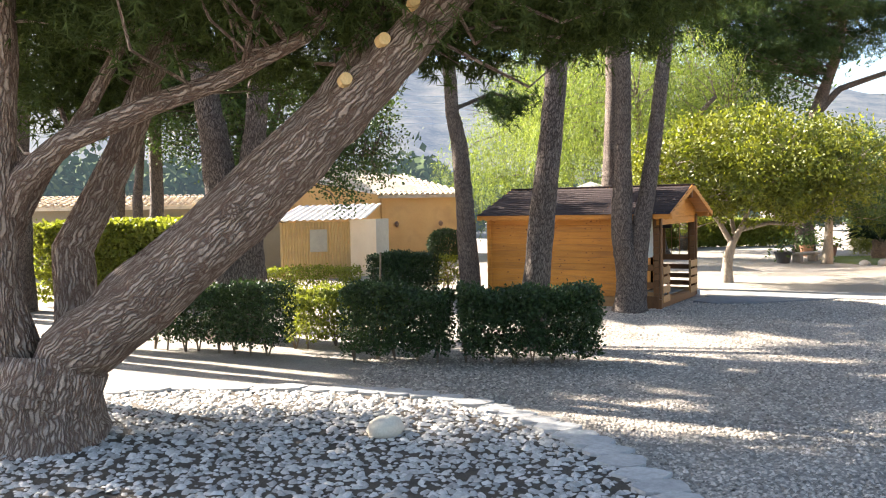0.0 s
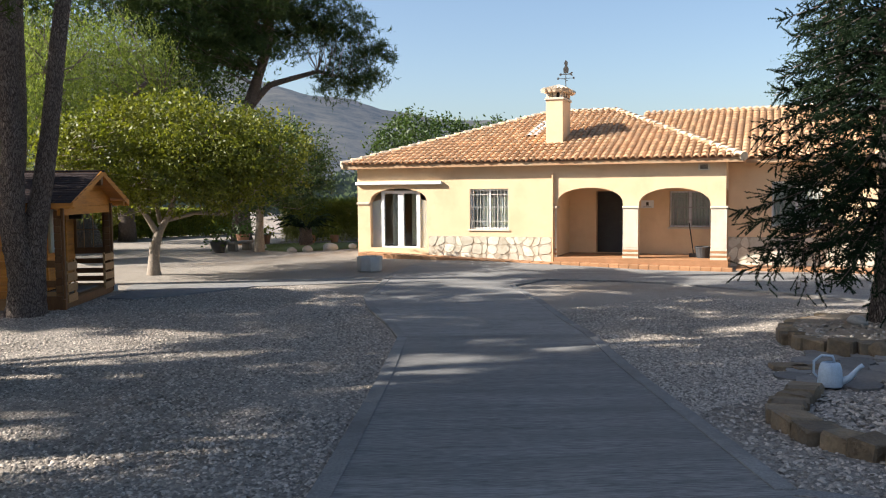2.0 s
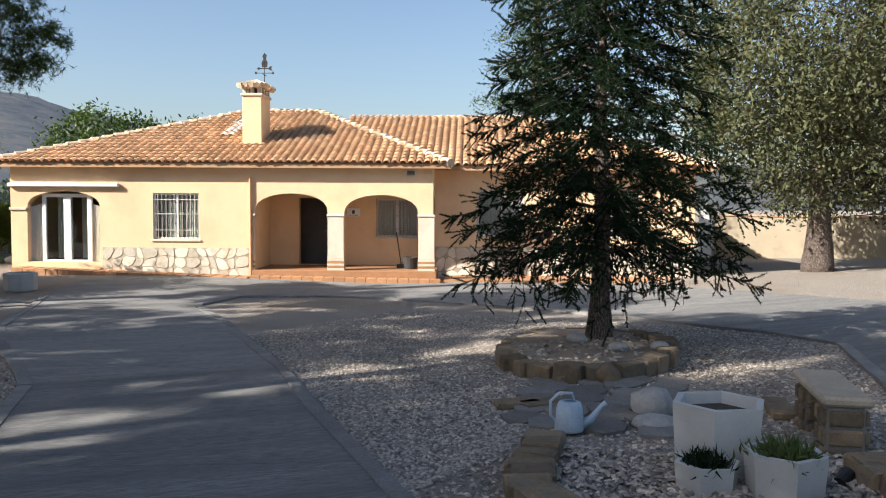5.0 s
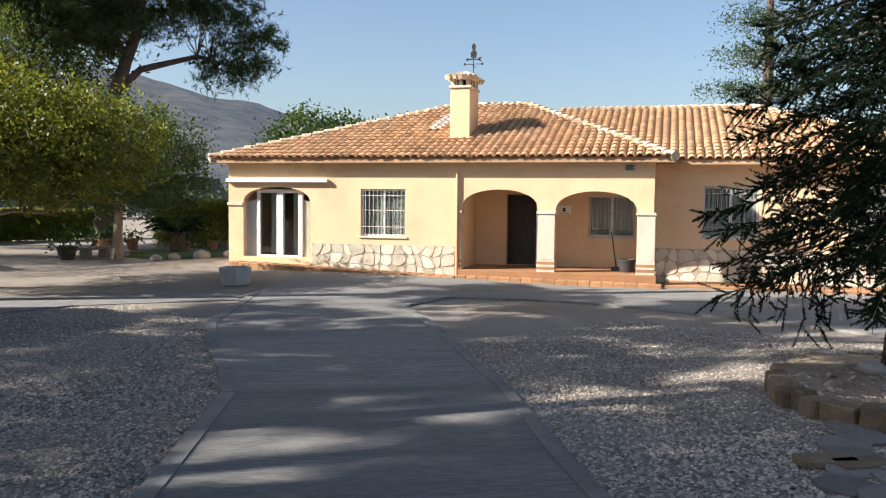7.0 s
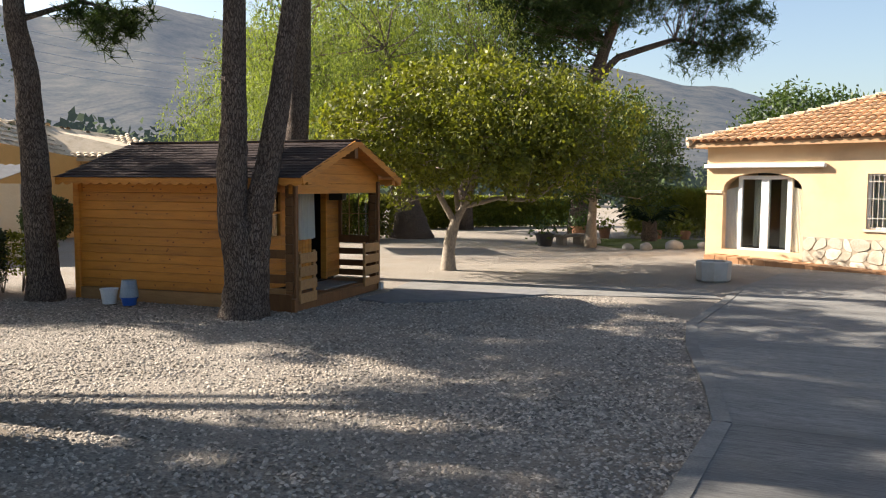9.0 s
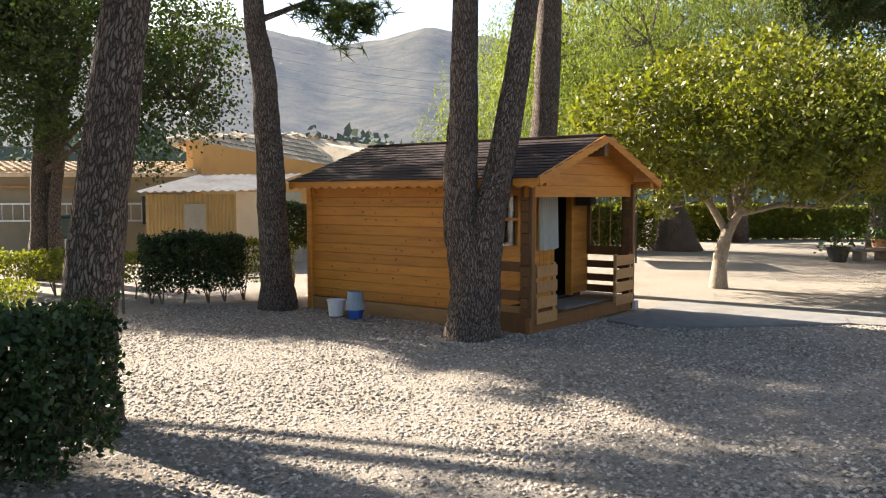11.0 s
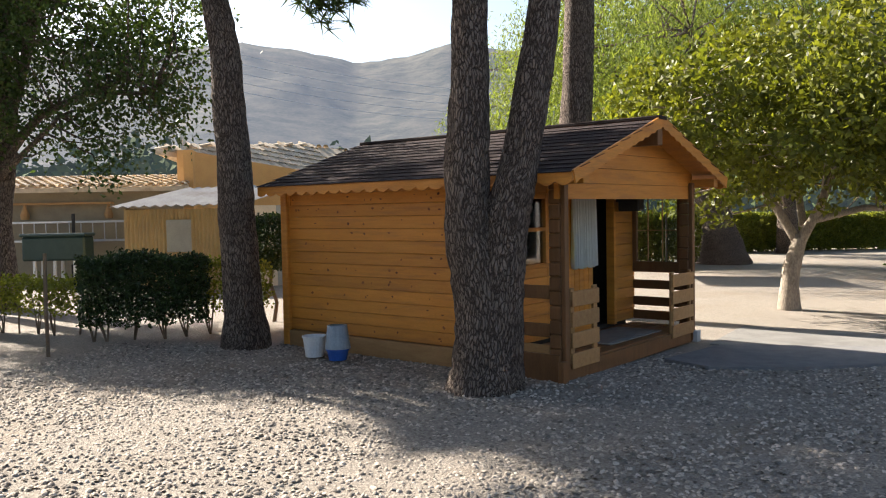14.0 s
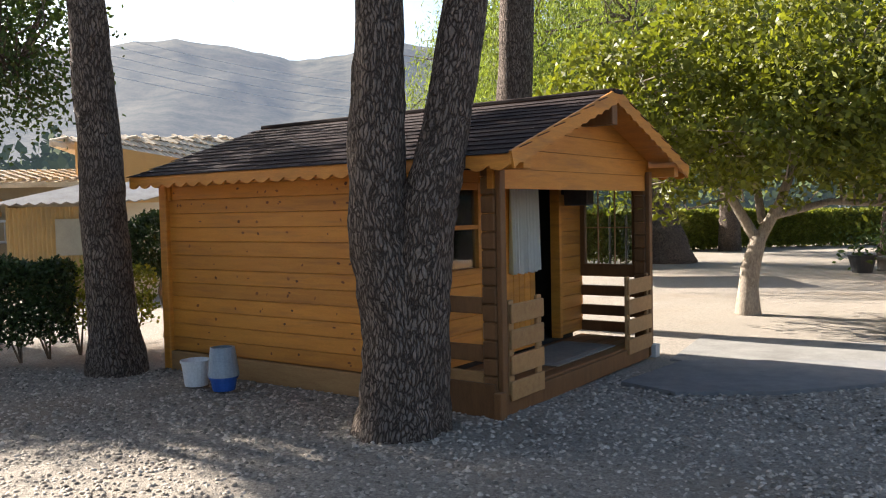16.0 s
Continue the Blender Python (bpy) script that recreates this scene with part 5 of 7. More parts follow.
def leaning():
    """The old conifer with leaning trunks from one broad foot."""
    rng = np.random.default_rng(31)
    b = Buf()
    J, boughs = [], []

    def bough():
        boughs.append(Buf())
        return boughs[-1]

    limb(bough(), [(-3.45, 7.15, -0.45), (-3.42, 7.2, 0.1), (-3.35, 7.25, 0.55)], 0.62, 0.42, 1, 22, 5, 0.03, 0.16, 0.25)
    J += limb(bough(), [(-3.3, 7.15, 0.0), (-3.1, 7.15, 0.62), (-2.45, 7.1, 1.05), (-1.6, 7.05, 1.77), (-0.96, 6.98, 2.37), (-0.57, 6.9, 2.74), (-0.19, 6.82, 3.11), (0.4, 6.7, 3.7), (1.4, 6.4, 4.4)], 0.33, 0.13, 2, 20, 5, 0.03, 0.1)
    J += limb(bough(), [(-3.2, 7.35, 0.4), (-2.7, 7.32, 1.12), (-2.05, 7.3, 1.62), (-1.3, 7.2, 2.32), (-0.9, 7.2, 2.72), (-0.4, 7.4, 3.5)], 0.24, 0.09, 3, 16, 5, 0.04, 0.1)
    J += limb(bough(), [(-3.55, 7.2, 0.5), (-3.75, 7.2, 1.6), (-3.42, 7.1, 2.12), (-3.06, 7.1, 2.41), (-2.34, 7.1, 2.71), (-1.72, 7.1, 2.91), (-1.05, 7.1, 3.25), (-0.4, 7.0, 3.8)], 0.14, 0.05, 4, 12, 5, 0.03, 0.07)
    J += limb(bough(), [(-3.2, 7.5, 0.4), (-3.35, 7.8, 1.48), (-2.97, 8.0, 2.38), (-2.61, 8.16, 3.35), (-2.4, 8.3, 4.6)], 0.2, 0.1, 5, 14, 5, 0.05, 0.1)
    J += limb(bough(), [(-3.5, 7.4, 0.4), (-3.9, 7.5, 1.4), (-3.5, 7.6, 2.2), (-3.1, 7.65, 2.75), (-2.7, 7.8, 3.6)], 0.11, 0.05, 6, 12, 5, 0.05, 0.08)
    J += limb(bough(), [(-3.75, 7.1, 0.2), (-3.72, 7.1, 1.6), (-3.6, 7.1, 3.1), (-3.55, 7.1, 4.6)], 0.2, 0.12, 7, 14, 5, 0.05, 0.1)
    boxes = [((-2.2, 7.4, 4.1), (2.2, 1.8, 0.95)), ((-0.3, 7.2, 3.95), (1.9, 1.5, 0.8)), ((1.2, 7.8, 3.95), (1.5, 1.4, 0.7)), ((-1.0, 8.6, 3.5), (1.8, 0.9, 0.55)), ((1.6, 9.4, 3.9), (1.6, 0.9, 0.5)), ((-3.6, 8.4, 3.2), (0.8, 0.7, 0.7)), ((2.8, 9.0, 4.5), (1.4, 1.4, 0.6)), ((-0.9, 5.4, 4.6), (2.4, 1.4, 0.7)), ((-4.2, 9.2, 4.6), (2.0, 1.8, 1.0))]
    pts, c = clumps(rng, boxes, 1750, 26, 0.16, 0.15)
    twigs(b, rng, c, J, 0.012, 4)
    ob = tree("old_conifer", (-3.4, 7.2, -0.3), "old conifer with thick leaning trunks and reddish bark", boughs[0], M_BARKOLD, needles(rng, pts, 9, 0.12, 0.008, (0, 0, -0.3)), M_CYPRESS)
    inv = Matrix.Translation(-Vector((-3.4, 7.2, -0.3)))
    for q in boughs[1:]:
        part("bough", q, M_BARKOLD, ob, smooth=True).matrix_basis = inv
    tw = part("twigs", b, M_BARKOLD, ob)
    tw.matrix_basis, tw["kind"] = inv, "stuff"
    for p, n, r in (((-0.66, 6.63, 2.83), (0.25, -0.9, 0.1), 0.05), ((-0.35, 6.6, 3.13), (0.3, -0.9, 0.1), 0.05), ((-0.12, 6.58, 3.42), (0.1, -0.9, 0.3), 0.05)):
        v = Vector(n).normalized()
        o = part("cut_branch", Buf().tube([Vector(p) - v * 0.12, Vector(p) - v * 0.02], [r * 1.15, r], 14, 0.05, 2), M_CUT, ob, "pale sawn branch stub")
        o.matrix_basis = inv
    k = part("burl", Buf().tube([(-1.62, 7.0, 1.80), (-1.62, 6.78, 1.80)], [0.13, 0.06], 14, 0.25, 4), M_BARKOLD, ob)
    k.matrix_basis = inv


leaning()


def broad_tree(name, at, label, stems, boxes, count, per, size, leaf, mat, bark, seed, hollow=0.5, twig=0.012, every=4, category="tree", axis=None):
    rng = np.random.default_rng(seed)
    b = Buf()
    J = []
    for k, (path, ra, rb) in enumerate(stems):
        J += limb(b, path, ra, rb, seed + k, 12, 5, 0.06, 0.07, 0.25 if k == 0 else 0)[3:]
    pts, c = clumps(rng, boxes, count, per, size, hollow)
    twigs(b, rng, c, J, twig, every)
    tree(name, at, label, b, bark, leaves(rng, pts, leaf[0], leaf[1], axis), mat, category)


oz = land(8.65, 24.6)
broad_tree("citrus_tree", (8.65, 24.6, oz), "round-headed citrus tree with pale trunk and glossy yellow-green leaves",
           [([(8.65, 24.6, oz - 0.1), (8.7, 24.6, 0.2), (8.85, 24.6, 0.75)], 0.17, 0.12), ([(8.8, 24.6, 0.6), (9.1, 24.5, 1.2), (9.4, 24.4, 2.2), (10.2, 24.2, 3.4)], 0.10, 0.03), ([(8.8, 24.6, 0.6), (8.4, 24.6, 1.3), (7.6, 24.7, 2.4), (7.0, 24.7, 3.3)], 0.09, 0.03),
            ([(9.0, 24.5, 1.0), (9.8, 24.4, 1.2), (10.6, 24.1, 1.15)], 0.06, 0.045), ([(10.6, 24.1, 1.15), (11.6, 24.0, 1.9), (12.2, 24.0, 2.6)], 0.04, 0.02), ([(8.9, 24.7, 0.9), (8.9, 25.2, 2.2), (8.8, 25.6, 3.6)], 0.07, 0.03)],
           [((9.2, 24.6, 3.0), (3.3, 3.0, 1.5)), ((7.4, 24.5, 2.4), (1.9, 1.9, 1.35)), ((11.2, 24.4, 2.7), (2.1, 2.1, 1.5)), ((9.4, 23.4, 2.3), (2.2, 1.6, 1.1)), ((9.0, 25.4, 3.7), (2.0, 1.8, 0.9))], 900, 42, 0.2, (0.135, 0.036), M_CITRUS, M_BARKPALE, 41, 0.4)
broad_tree("citrus_tree", (15.6, 33.0, -0.65), "dense dark-leaved citrus tree behind the pots", [([(15.6, 33.0, -0.75), (15.7, 33.0, 1.0), (15.9, 33.0, 2.5)], 0.2, 0.08)],
           [((15.2, 33.0, 3.0), (3.2, 2.8, 2.0)), ((17.4, 33.4, 2.8), (1.9, 1.9, 1.9))], 600, 42, 0.3, (0.15, 0.03), M_BROAD, M_BARKPALE, 42, 0.5)
broad_tree("leafy_tree", (-5.4, 23.3, -0.4), "leafy tree with drooping boughs near the garage", [([(-5.4, 23.3, -0.5), (-5.4, 23.3, 1.5), (-5.2, 23.2, 3.5), (-5.0, 23.2, 6.0)], 0.34, 0.15), ([(-5.1, 23.1, -0.4), (-5.0, 23.1, 1.6), (-4.7, 23.0, 3.2), (-4.0, 22.8, 5.0)], 0.14, 0.08),
            ([(-4.9, 23.1, 2.4), (-3.9, 22.6, 3.0), (-2.8, 22.2, 3.3), (-1.6, 22.0, 3.2)], 0.09, 0.03), ([(-5.2, 23.1, 1.9), (-4.2, 22.4, 2.3), (-3.2, 22.0, 2.9)], 0.07, 0.03)],
           [((-3.6, 22.6, 4.6), (2.6, 2.0, 1.3)), ((-1.9, 22.1, 3.3), (1.1, 1.0, 0.9)), ((-4.6, 22.3, 3.0), (1.3, 1.0, 0.8)), ((-6.5, 23.5, 5.0), (2.0, 2.0, 1.8)), ((-2.4, 21.9, 2.3), (0.5, 0.5, 0.6))], 1000, 36, 0.24, (0.09, 0.03), M_BROAD, M_BARK, 43, 0.3)


def weeping(at, label, seed, boxes, strands, mat, length=(1.2, 3.0), leaf=(0.16, 0.018)):
    """A weeping tree: leaves along strands that hang from the crown."""
    rng = np.random.default_rng(seed)
    b = Buf()
    x, y, z = at
    J = limb(b, [(x, y, z - 0.2), (x - 0.3, y, z + 2.0), (x - 0.8, y, z + 4.5)], 0.75, 0.35, seed, 16, 5, 0.1, 0.12, 0.35)[3:]
    for k in range(7):
        a = k * 0.9
        J += limb(b, [(x - 0.5, y, z + 3.0), (x - 0.5 + 2.2 * math.cos(a), y + 2.0 * math.sin(a), z + 5.5), (x - 0.6 + 4.2 * math.cos(a), y + 3.6 * math.sin(a), z + 7.0)], 0.25, 0.08, seed + k, 8)
    top, c = clumps(rng, boxes, strands, 1, 0.2, 0.5)
    L = rng.uniform(*length, size=strands)
    per = 26
    t = rng.uniform(0, 1, (strands, per))
    sway = rng.normal(size=(strands, 1, 2)) * 0.25
    pts = top[:, None, :] + np.concatenate([sway * t[..., None] + rng.normal(size=(strands, per, 2)) * 0.06, -(t * L[:, None])[..., None]], 2)
    twigs(b, rng, c, J, 0.02, 20)
    tree("pepper_tree", at, label, b, M_BARK, leaves(rng, pts.reshape(-1, 3), leaf[0], leaf[1], (0, 0, -1), 0.6), mat, "tree")


weeping((10.0, 38.4, -0.65), "large weeping pepper tree with pale feathery leaves", 51, [((8.0, 39.0, 7.0), (5.5, 4.0, 3.0)), ((4.5, 39.5, 5.5), (3.5, 3.0, 2.5)), ((11.5, 39.0, 7.5), (3.5, 3.0, 2.6)), ((2.5, 40.5, 4.0), (2.5, 2.0, 1.6)), ((6.2, 34.5, 6.4), (3.0, 2.4, 1.8)), ((5.4, 31.5, 5.8), (2.2, 1.8, 1.2))], 3700, M_PEPPER)
broad_tree("dark_tree", (14.0, 46.0, -0.75), "tall dark evergreen behind the pepper tree", [([(14.0, 46.0, -0.8), (14.0, 46.0, 5.0), (14.2, 46.0, 9.0)], 0.4, 0.15)], [((13.0, 46.0, 9.0), (6.0, 4.0, 5.5)), ((18.5, 47.0, 7.0), (3.5, 3.0, 3.5)), ((8.0, 48.0, 9.0), (4.0, 3.0, 4.0))], 700, 40, 0.55, (0.3, 0.06), M_BROAD, M_BARK, 44, 0.5)
broad_tree("grey_tree", (30.5, 6.8, -0.45), "broad grey-leaved tree by the boundary wall", [([(30.5, 6.8, -0.6), (30.5, 6.8, 1.6), (30.7, 7.0, 4.0)], 0.42, 0.2)], [((30.6, 7.0, 6.0), (4.2, 4.0, 4.6)), ((32.5, 4.0, 5.0), (4.0, 3.5, 3.8)), ((29.6, 8.6, 4.8), (2.2, 2.0, 2.4))], 1500, 46, 0.42, (0.17, 0.04), M_GREYLEAF, M_BARK, 45, 0.55, category="tree")
broad_tree("cedar_tree", (31.5, 17.0, -0.6), "light green conifer rising behind the villa", [([(31.5, 17.0, -0.7), (31.5, 17.0, 5.0), (31.5, 17.0, 10.0)], 0.3, 0.08)], [((31.5, 17.0, z), (3.6 - z * 0.22, 3.4 - z * 0.22, 0.28)) for z in (4.2, 5.4, 6.6, 7.8, 9.0, 10.0)], 420, 36, 0.26, (0.14, 0.02), M_NEEDLE, M_BARK, 46, 0.2)
broad_tree("dark_tree", (32.0, 44.0, -0.8), "dark rounded tree beyond the villa roof", [([(32.0, 44.0, -0.9), (32.0, 44.0, 3.0)], 0.3, 0.15)], [((32.0, 44.0, 4.2), (3.6, 3.0, 2.4)), ((36.5, 42.0, 4.0), (3.0, 2.6, 2.2))], 420, 36, 0.4, (0.26, 0.06), M_BROAD, M_BARK, 47, 0.5)


def fir():
    """A drooping fir: whorls of boughs with finger-like needled twigs."""
    rng = np.random.default_rng(61)
    base = Vector((13.4, 6.6, -0.2))
    ob = empty("fir_tree", Matrix.Translation(base), "dark fir with drooping finger-like twigs in a stone ring", "fir tree")
    b = Buf()
    limb(b, [(0, 0, -0.1), (0.02, 0, 1.2), (0.0, 0.02, 3.5), (0, 0, 7.6)], 0.15, 0.03, 3, 14, 6, 0.03, 0.1, 0.35)
    tips, dirs = [], []
    z = 1.15
    while z < 7.4:
        k = max(0.0, 1 - (z - 0.7) / 7.0)
        n = 7 if z < 5 else 5
        a0 = rng.uniform(0, 6.28)
        for i in range(n):
            a = a0 + 6.283 * i / n + rng.uniform(-0.25, 0.25)
            L = (0.45 + 1.65 * k ** 0.8) * rng.uniform(0.75, 1.12)
            d = Vector((math.cos(a), math.sin(a), 0))
            path = [Vector((0, 0, z)), Vector((0, 0, z + 0.10)) + d * L * 0.35, Vector((0, 0, z + 0.02 - 0.10 * L)) + d * L * 0.7, Vector((0, 0, z - 0.18 * L)) + d * L]
            b.tube(path, [0.022, 0.016, 0.011, 0.005], 5)
            side = Vector((-d.y, d.x, 0))
            for q in range(int(16 + 26 * L)):
                f = rng.uniform(0.15, 1.0)
                seg = min(2, int(f * 3))
                p = path[seg].lerp(path[seg + 1], f * 3 - seg)
                tl = rng.uniform(0.12, 0.36) * (0.55 + 0.6 * (1 - f * 0.4))
                td = (d * rng.uniform(0.1, 0.8) + side * rng.uniform(-1, 1) + Vector((0, 0, rng.uniform(-0.9, 0.35)))).normalized()
                tips.append((p, p + td * tl))
        z += rng.uniform(0.17, 0.24)
    # a few long hanging twigs below
    for i in range(46):
        a, r = rng.uniform(0, 6.28), rng.uniform(0.5, 1.9)
        p = Vector((r * math.cos(a), r * math.sin(a), rng.uniform(0.85, 1.25)))
        e = p + Vector((rng.uniform(-0.12, 0.12), rng.uniform(-0.12, 0.12), -rng.uniform(0.3, 0.7)))
        b.tube([p + Vector((-p.x * 0.5, -p.y * 0.5, 0.25)), p, e], [0.008, 0.006, 0.003], 4)
        for q in range(6):
            s = p.lerp(e, q / 6)
            tips.append((s, s + Vector(rng.normal(size=3) * 0.09) + Vector((0, 0, -0.08))))
    part("trunk", b, M_BARK, ob, smooth=True)
    A = np.array([tuple(t[0]) for t in tips])
    E = np.array([tuple(t[1]) for t in tips])
    per = 84
    f = rng.uniform(0, 1, (len(A), per, 1))
    pts = (A[:, None] + (E - A)[:, None] * f).reshape(-1, 3)
    ax = np.repeat((E - A) / (np.linalg.norm(E - A, axis=1)[:, None] + 1e-6), per, 0)
    n = len(pts)
    d = rng.normal(size=(n, 3)) * 0.75 + ax * 0.9
    d /= np.linalg.norm(d, axis=1)[:, None]
    s = np.cross(d, rng.normal(size=(n, 3)))
    s /= np.linalg.norm(s, axis=1)[:, None]
    v = np.stack([pts - s * 0.0065, pts + s * 0.0065, pts + d * 0.03], 1).reshape(-1, 3)
    part("crown", (v, np.arange(3 * n).reshape(n, 3)), M_FIR, ob)


fir()


# ---- hedges and shrubs ----
def hedge(name, line, width, height, label, seed, density=2600, mat=None, foot=0.12, leaf=(0.055, 0.018), stem_gap=0.3, category="hedge"):
    """A clipped hedge on bare stems along a line."""
    rng = np.random.default_rng(seed)
    mat = mat or M_HEDGE
    b, vol = Buf(), []
    for (x0, y0), (x1, y1) in zip(line, line[1:]):
        L = math.hypot(x1 - x0, y1 - y0)
        dx, dy = (x1 - x0) / L, (y1 - y0) / L
        n = int(L * 1.9 * density * (0.5 + 0.5 * height) * (0.6 + 0.5 * width))
        s = rng.uniform(-0.12, L + 0.12, n)
        h = foot + (height - foot) * rng.uniform(0, 1, n) ** 0.8
        w = rng.uniform(-0.5, 0.5, n) * width
        edge = rng.uniform(size=n) < 0.62
        side = rng.integers(0, 3, n)
        w = np.where(edge & (side < 2), np.where(side == 0, -0.5, 0.5) * width + rng.normal(size=n) * 0.04, w)
        h = np.where(edge & (side == 2), height + rng.normal(size=n) * 0.035, h)
        bulge = np.array([noise.noise((x0 + dx * a, y0 + dy * a, c * 2.5)) for a, c in zip(s * 2.2, h)]) * 0.10
        h = h + bulge * (h > height * 0.6)
        gap = np.array([noise.noise((a * 4.0 + seed, c * 5.0, 1)) for a, c in zip(s, h)])
        keep = (h > foot + 0.3 * np.abs(gap) - 0.05) & ((gap > -0.42) | (h > height * 0.75))
        w = w * (0.72 + 0.28 * np.minimum(1, h / (0.6 * height))) + bulge * 0.5
        gz = np.array([land(x0 + dx * a, y0 + dy * a) for a in s])
        p = np.stack([x0 + dx * s - dy * w, y0 + dy * s + dx * w, gz + h], 1)[keep]
        vol.append(p)
        for k in range(int(L / stem_gap) + 1):
            a = k * stem_gap + rng.uniform(-0.06, 0.06)
            q = Vector((x0 + dx * a - dy * rng.uniform(-0.1, 0.1), y0 + dy * a + dx * rng.uniform(-0.1, 0.1), 0))
            q.z = land(q.x, q.y) - 0.03
            for m in range(3):
                e = q + Vector((rng.uniform(-0.16, 0.16), rng.uniform(-0.16, 0.16), height * rng.uniform(0.5, 0.85)))
                b.tube([q, q.lerp(e, 0.5) + Vector((rng.uniform(-0.05, 0.05), rng.uniform(-0.05, 0.05), 0)), e], [0.014, 0.010, 0.004], 5)
    pts = np.concatenate(vol)
    at = (line[0][0], line[0][1], land(*line[0]))
    ob = empty(name, pose(*at), label, category)
    inv = Matrix.Translation(-Vector(at))
    st = part("stem_work", b, M_TWIG, ob)
    st.matrix_basis = inv
    st["kind"] = "stuff"
    part("foliage", leaves(rng, pts, leaf[0], leaf[1], (0, 0, 0.4)), mat, ob).matrix_basis = inv


hedge("hedge", [(0.43, 11.5), (2.12, 11.45)], 0.75, 1.02, "clipped dark green hedge on bare stems", 71, 7000)
hedge("hedge", [(-1.15, 11.8), (0.1, 11.6)], 0.7, 1.0, "clipped dark green hedge on bare stems", 72, 6500)
hedge("hedge", [(-4.4, 13.0), (-2.3, 12.1)], 0.6, 0.98, "thinning green hedge with dry brown patches", 73, 4200, foot=0.16)
hedge("shrub", [(-2.2, 12.9), (-0.6, 13.2)], 0.7, 0.8, "loose yellow-green shrub behind the hedge", 74, 2600, M_HEDGELIT, 0.12, (0.06, 0.02), category="shrub")
hedge("hedge", [(-3.6, 16.4), (-1.7, 16.8)], 0.6, 0.6, "low hedge with yellow leaves, sunlit brightness in their colour", 75, 1500, M_HEDGELIT, 0.2, (0.055, 0.018))
hedge("hedge", [(-1.35, 19.6), (-0.15, 20.3)], 0.65, 1.05, "compact dark box hedge on bare stems", 76, 6500, foot=0.2)
hedge("shrub", [(-4.6, 20.4), (-1.9, 20.2)], 0.5, 0.75, "sparse yellow shrubs on thin stems, coloured as sunlit", 77, 1300, M_HEDGELIT, 0.25, (0.06, 0.022), category="shrub")
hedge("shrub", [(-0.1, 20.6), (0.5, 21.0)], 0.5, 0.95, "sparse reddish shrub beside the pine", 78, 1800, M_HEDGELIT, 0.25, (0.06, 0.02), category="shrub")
hedge("hedge", [(11.3, 46.2), (16.0, 49.3), (22.5, 51.3)], 1.3, 1.55, "long clipped hedge at the far end of the garden", 79, 2600, M_HEDGELIT, 0.05, (0.14, 0.045), 0.8)
hedge("shrub", [(20.5, 40.5), (24.5, 38.5)], 1.6, 1.9, "tall pale ornamental grass clump", 80, 1800, M_HEDGELIT, 0.05, (0.4, 0.012), 0.8, category="shrub")
hedge("shrub", [(5.5, 36.5), (8.8, 37.5)], 1.4, 1.6, "green shrubs below the pepper tree", 81, 1500, M_CITRUS, 0.1, (0.12, 0.04), 0.6, category="shrub")
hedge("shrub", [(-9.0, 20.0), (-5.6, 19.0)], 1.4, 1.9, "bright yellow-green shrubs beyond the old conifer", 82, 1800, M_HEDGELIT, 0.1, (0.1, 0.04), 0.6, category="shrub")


# made-up low tree, set so that its shade covers the pebble mound
broad_tree("shade_olive", (-8.2, 9.6, -0.15), "low spreading tree added beside the view to shade the pebble mound", [([(-8.2, 9.6, -0.25), (-8.1, 9.6, 1.2), (-7.9, 9.5, 3.0)], 0.25, 0.1)], [((-7.9, 9.4, 4.2), (2.9, 2.6, 1.1)), ((-6.4, 8.2, 4.9), (1.8, 1.6, 0.7)), ((-7.0, 10.6, 4.5), (2.4, 1.8, 0.9))], 850, 34, 0.26, (0.11, 0.022), M_GREYLEAF, M_BARK, 48, 0.3)


# made-up tree, placed for the shade it throws near the buckets
for k, (x, y, top, boxes) in enumerate(((-8.2, 23.0, 5.6, [((-7.8, 23.3, 5.6), (2.5, 1.8, 0.9)), ((-6.4, 23.8, 5.2), (1.6, 1.5, 0.8))]),)):
    g = land(x, y)
    broad_tree("shade_plum", (x, y, g), "leafy tree added among the western pines to shade the gravel", [([(x, y, g - 0.1), (x + 0.1, y, top * 0.4), (x + 0.4, y, top - 0.8)], 0.18, 0.08)], boxes, 520, 34, 0.28, (0.13, 0.03), M_BROAD, M_BARK, 49 + k, 0.25)



def topiary():
    rng = np.random.default_rng(91)
    at = (0.3, 22.0, land(0.3, 22.0))
    ob = empty("topiary_tree", pose(*at), "small dark topiary ball on a crooked thin stem", "shrub")
    part("stem", Buf().tube([(0, 0, -0.05), (0.06, 0, 0.3), (-0.04, 0, 0.6), (0.02, 0, 0.95)], [0.035, 0.03, 0.03, 0.025], 8), M_TWIG, ob)
    d = rng.normal(size=(7000, 3))
    d /= np.linalg.norm(d, axis=1)[:, None]
    part("crown", leaves(rng, d * rng.uniform(0.55, 1.0, (7000, 1)) ** 0.5 * np.array([0.5, 0.5, 0.45]) + np.array([0, 0, 1.25]), 0.06, 0.018), M_HEDGE, ob)


topiary()


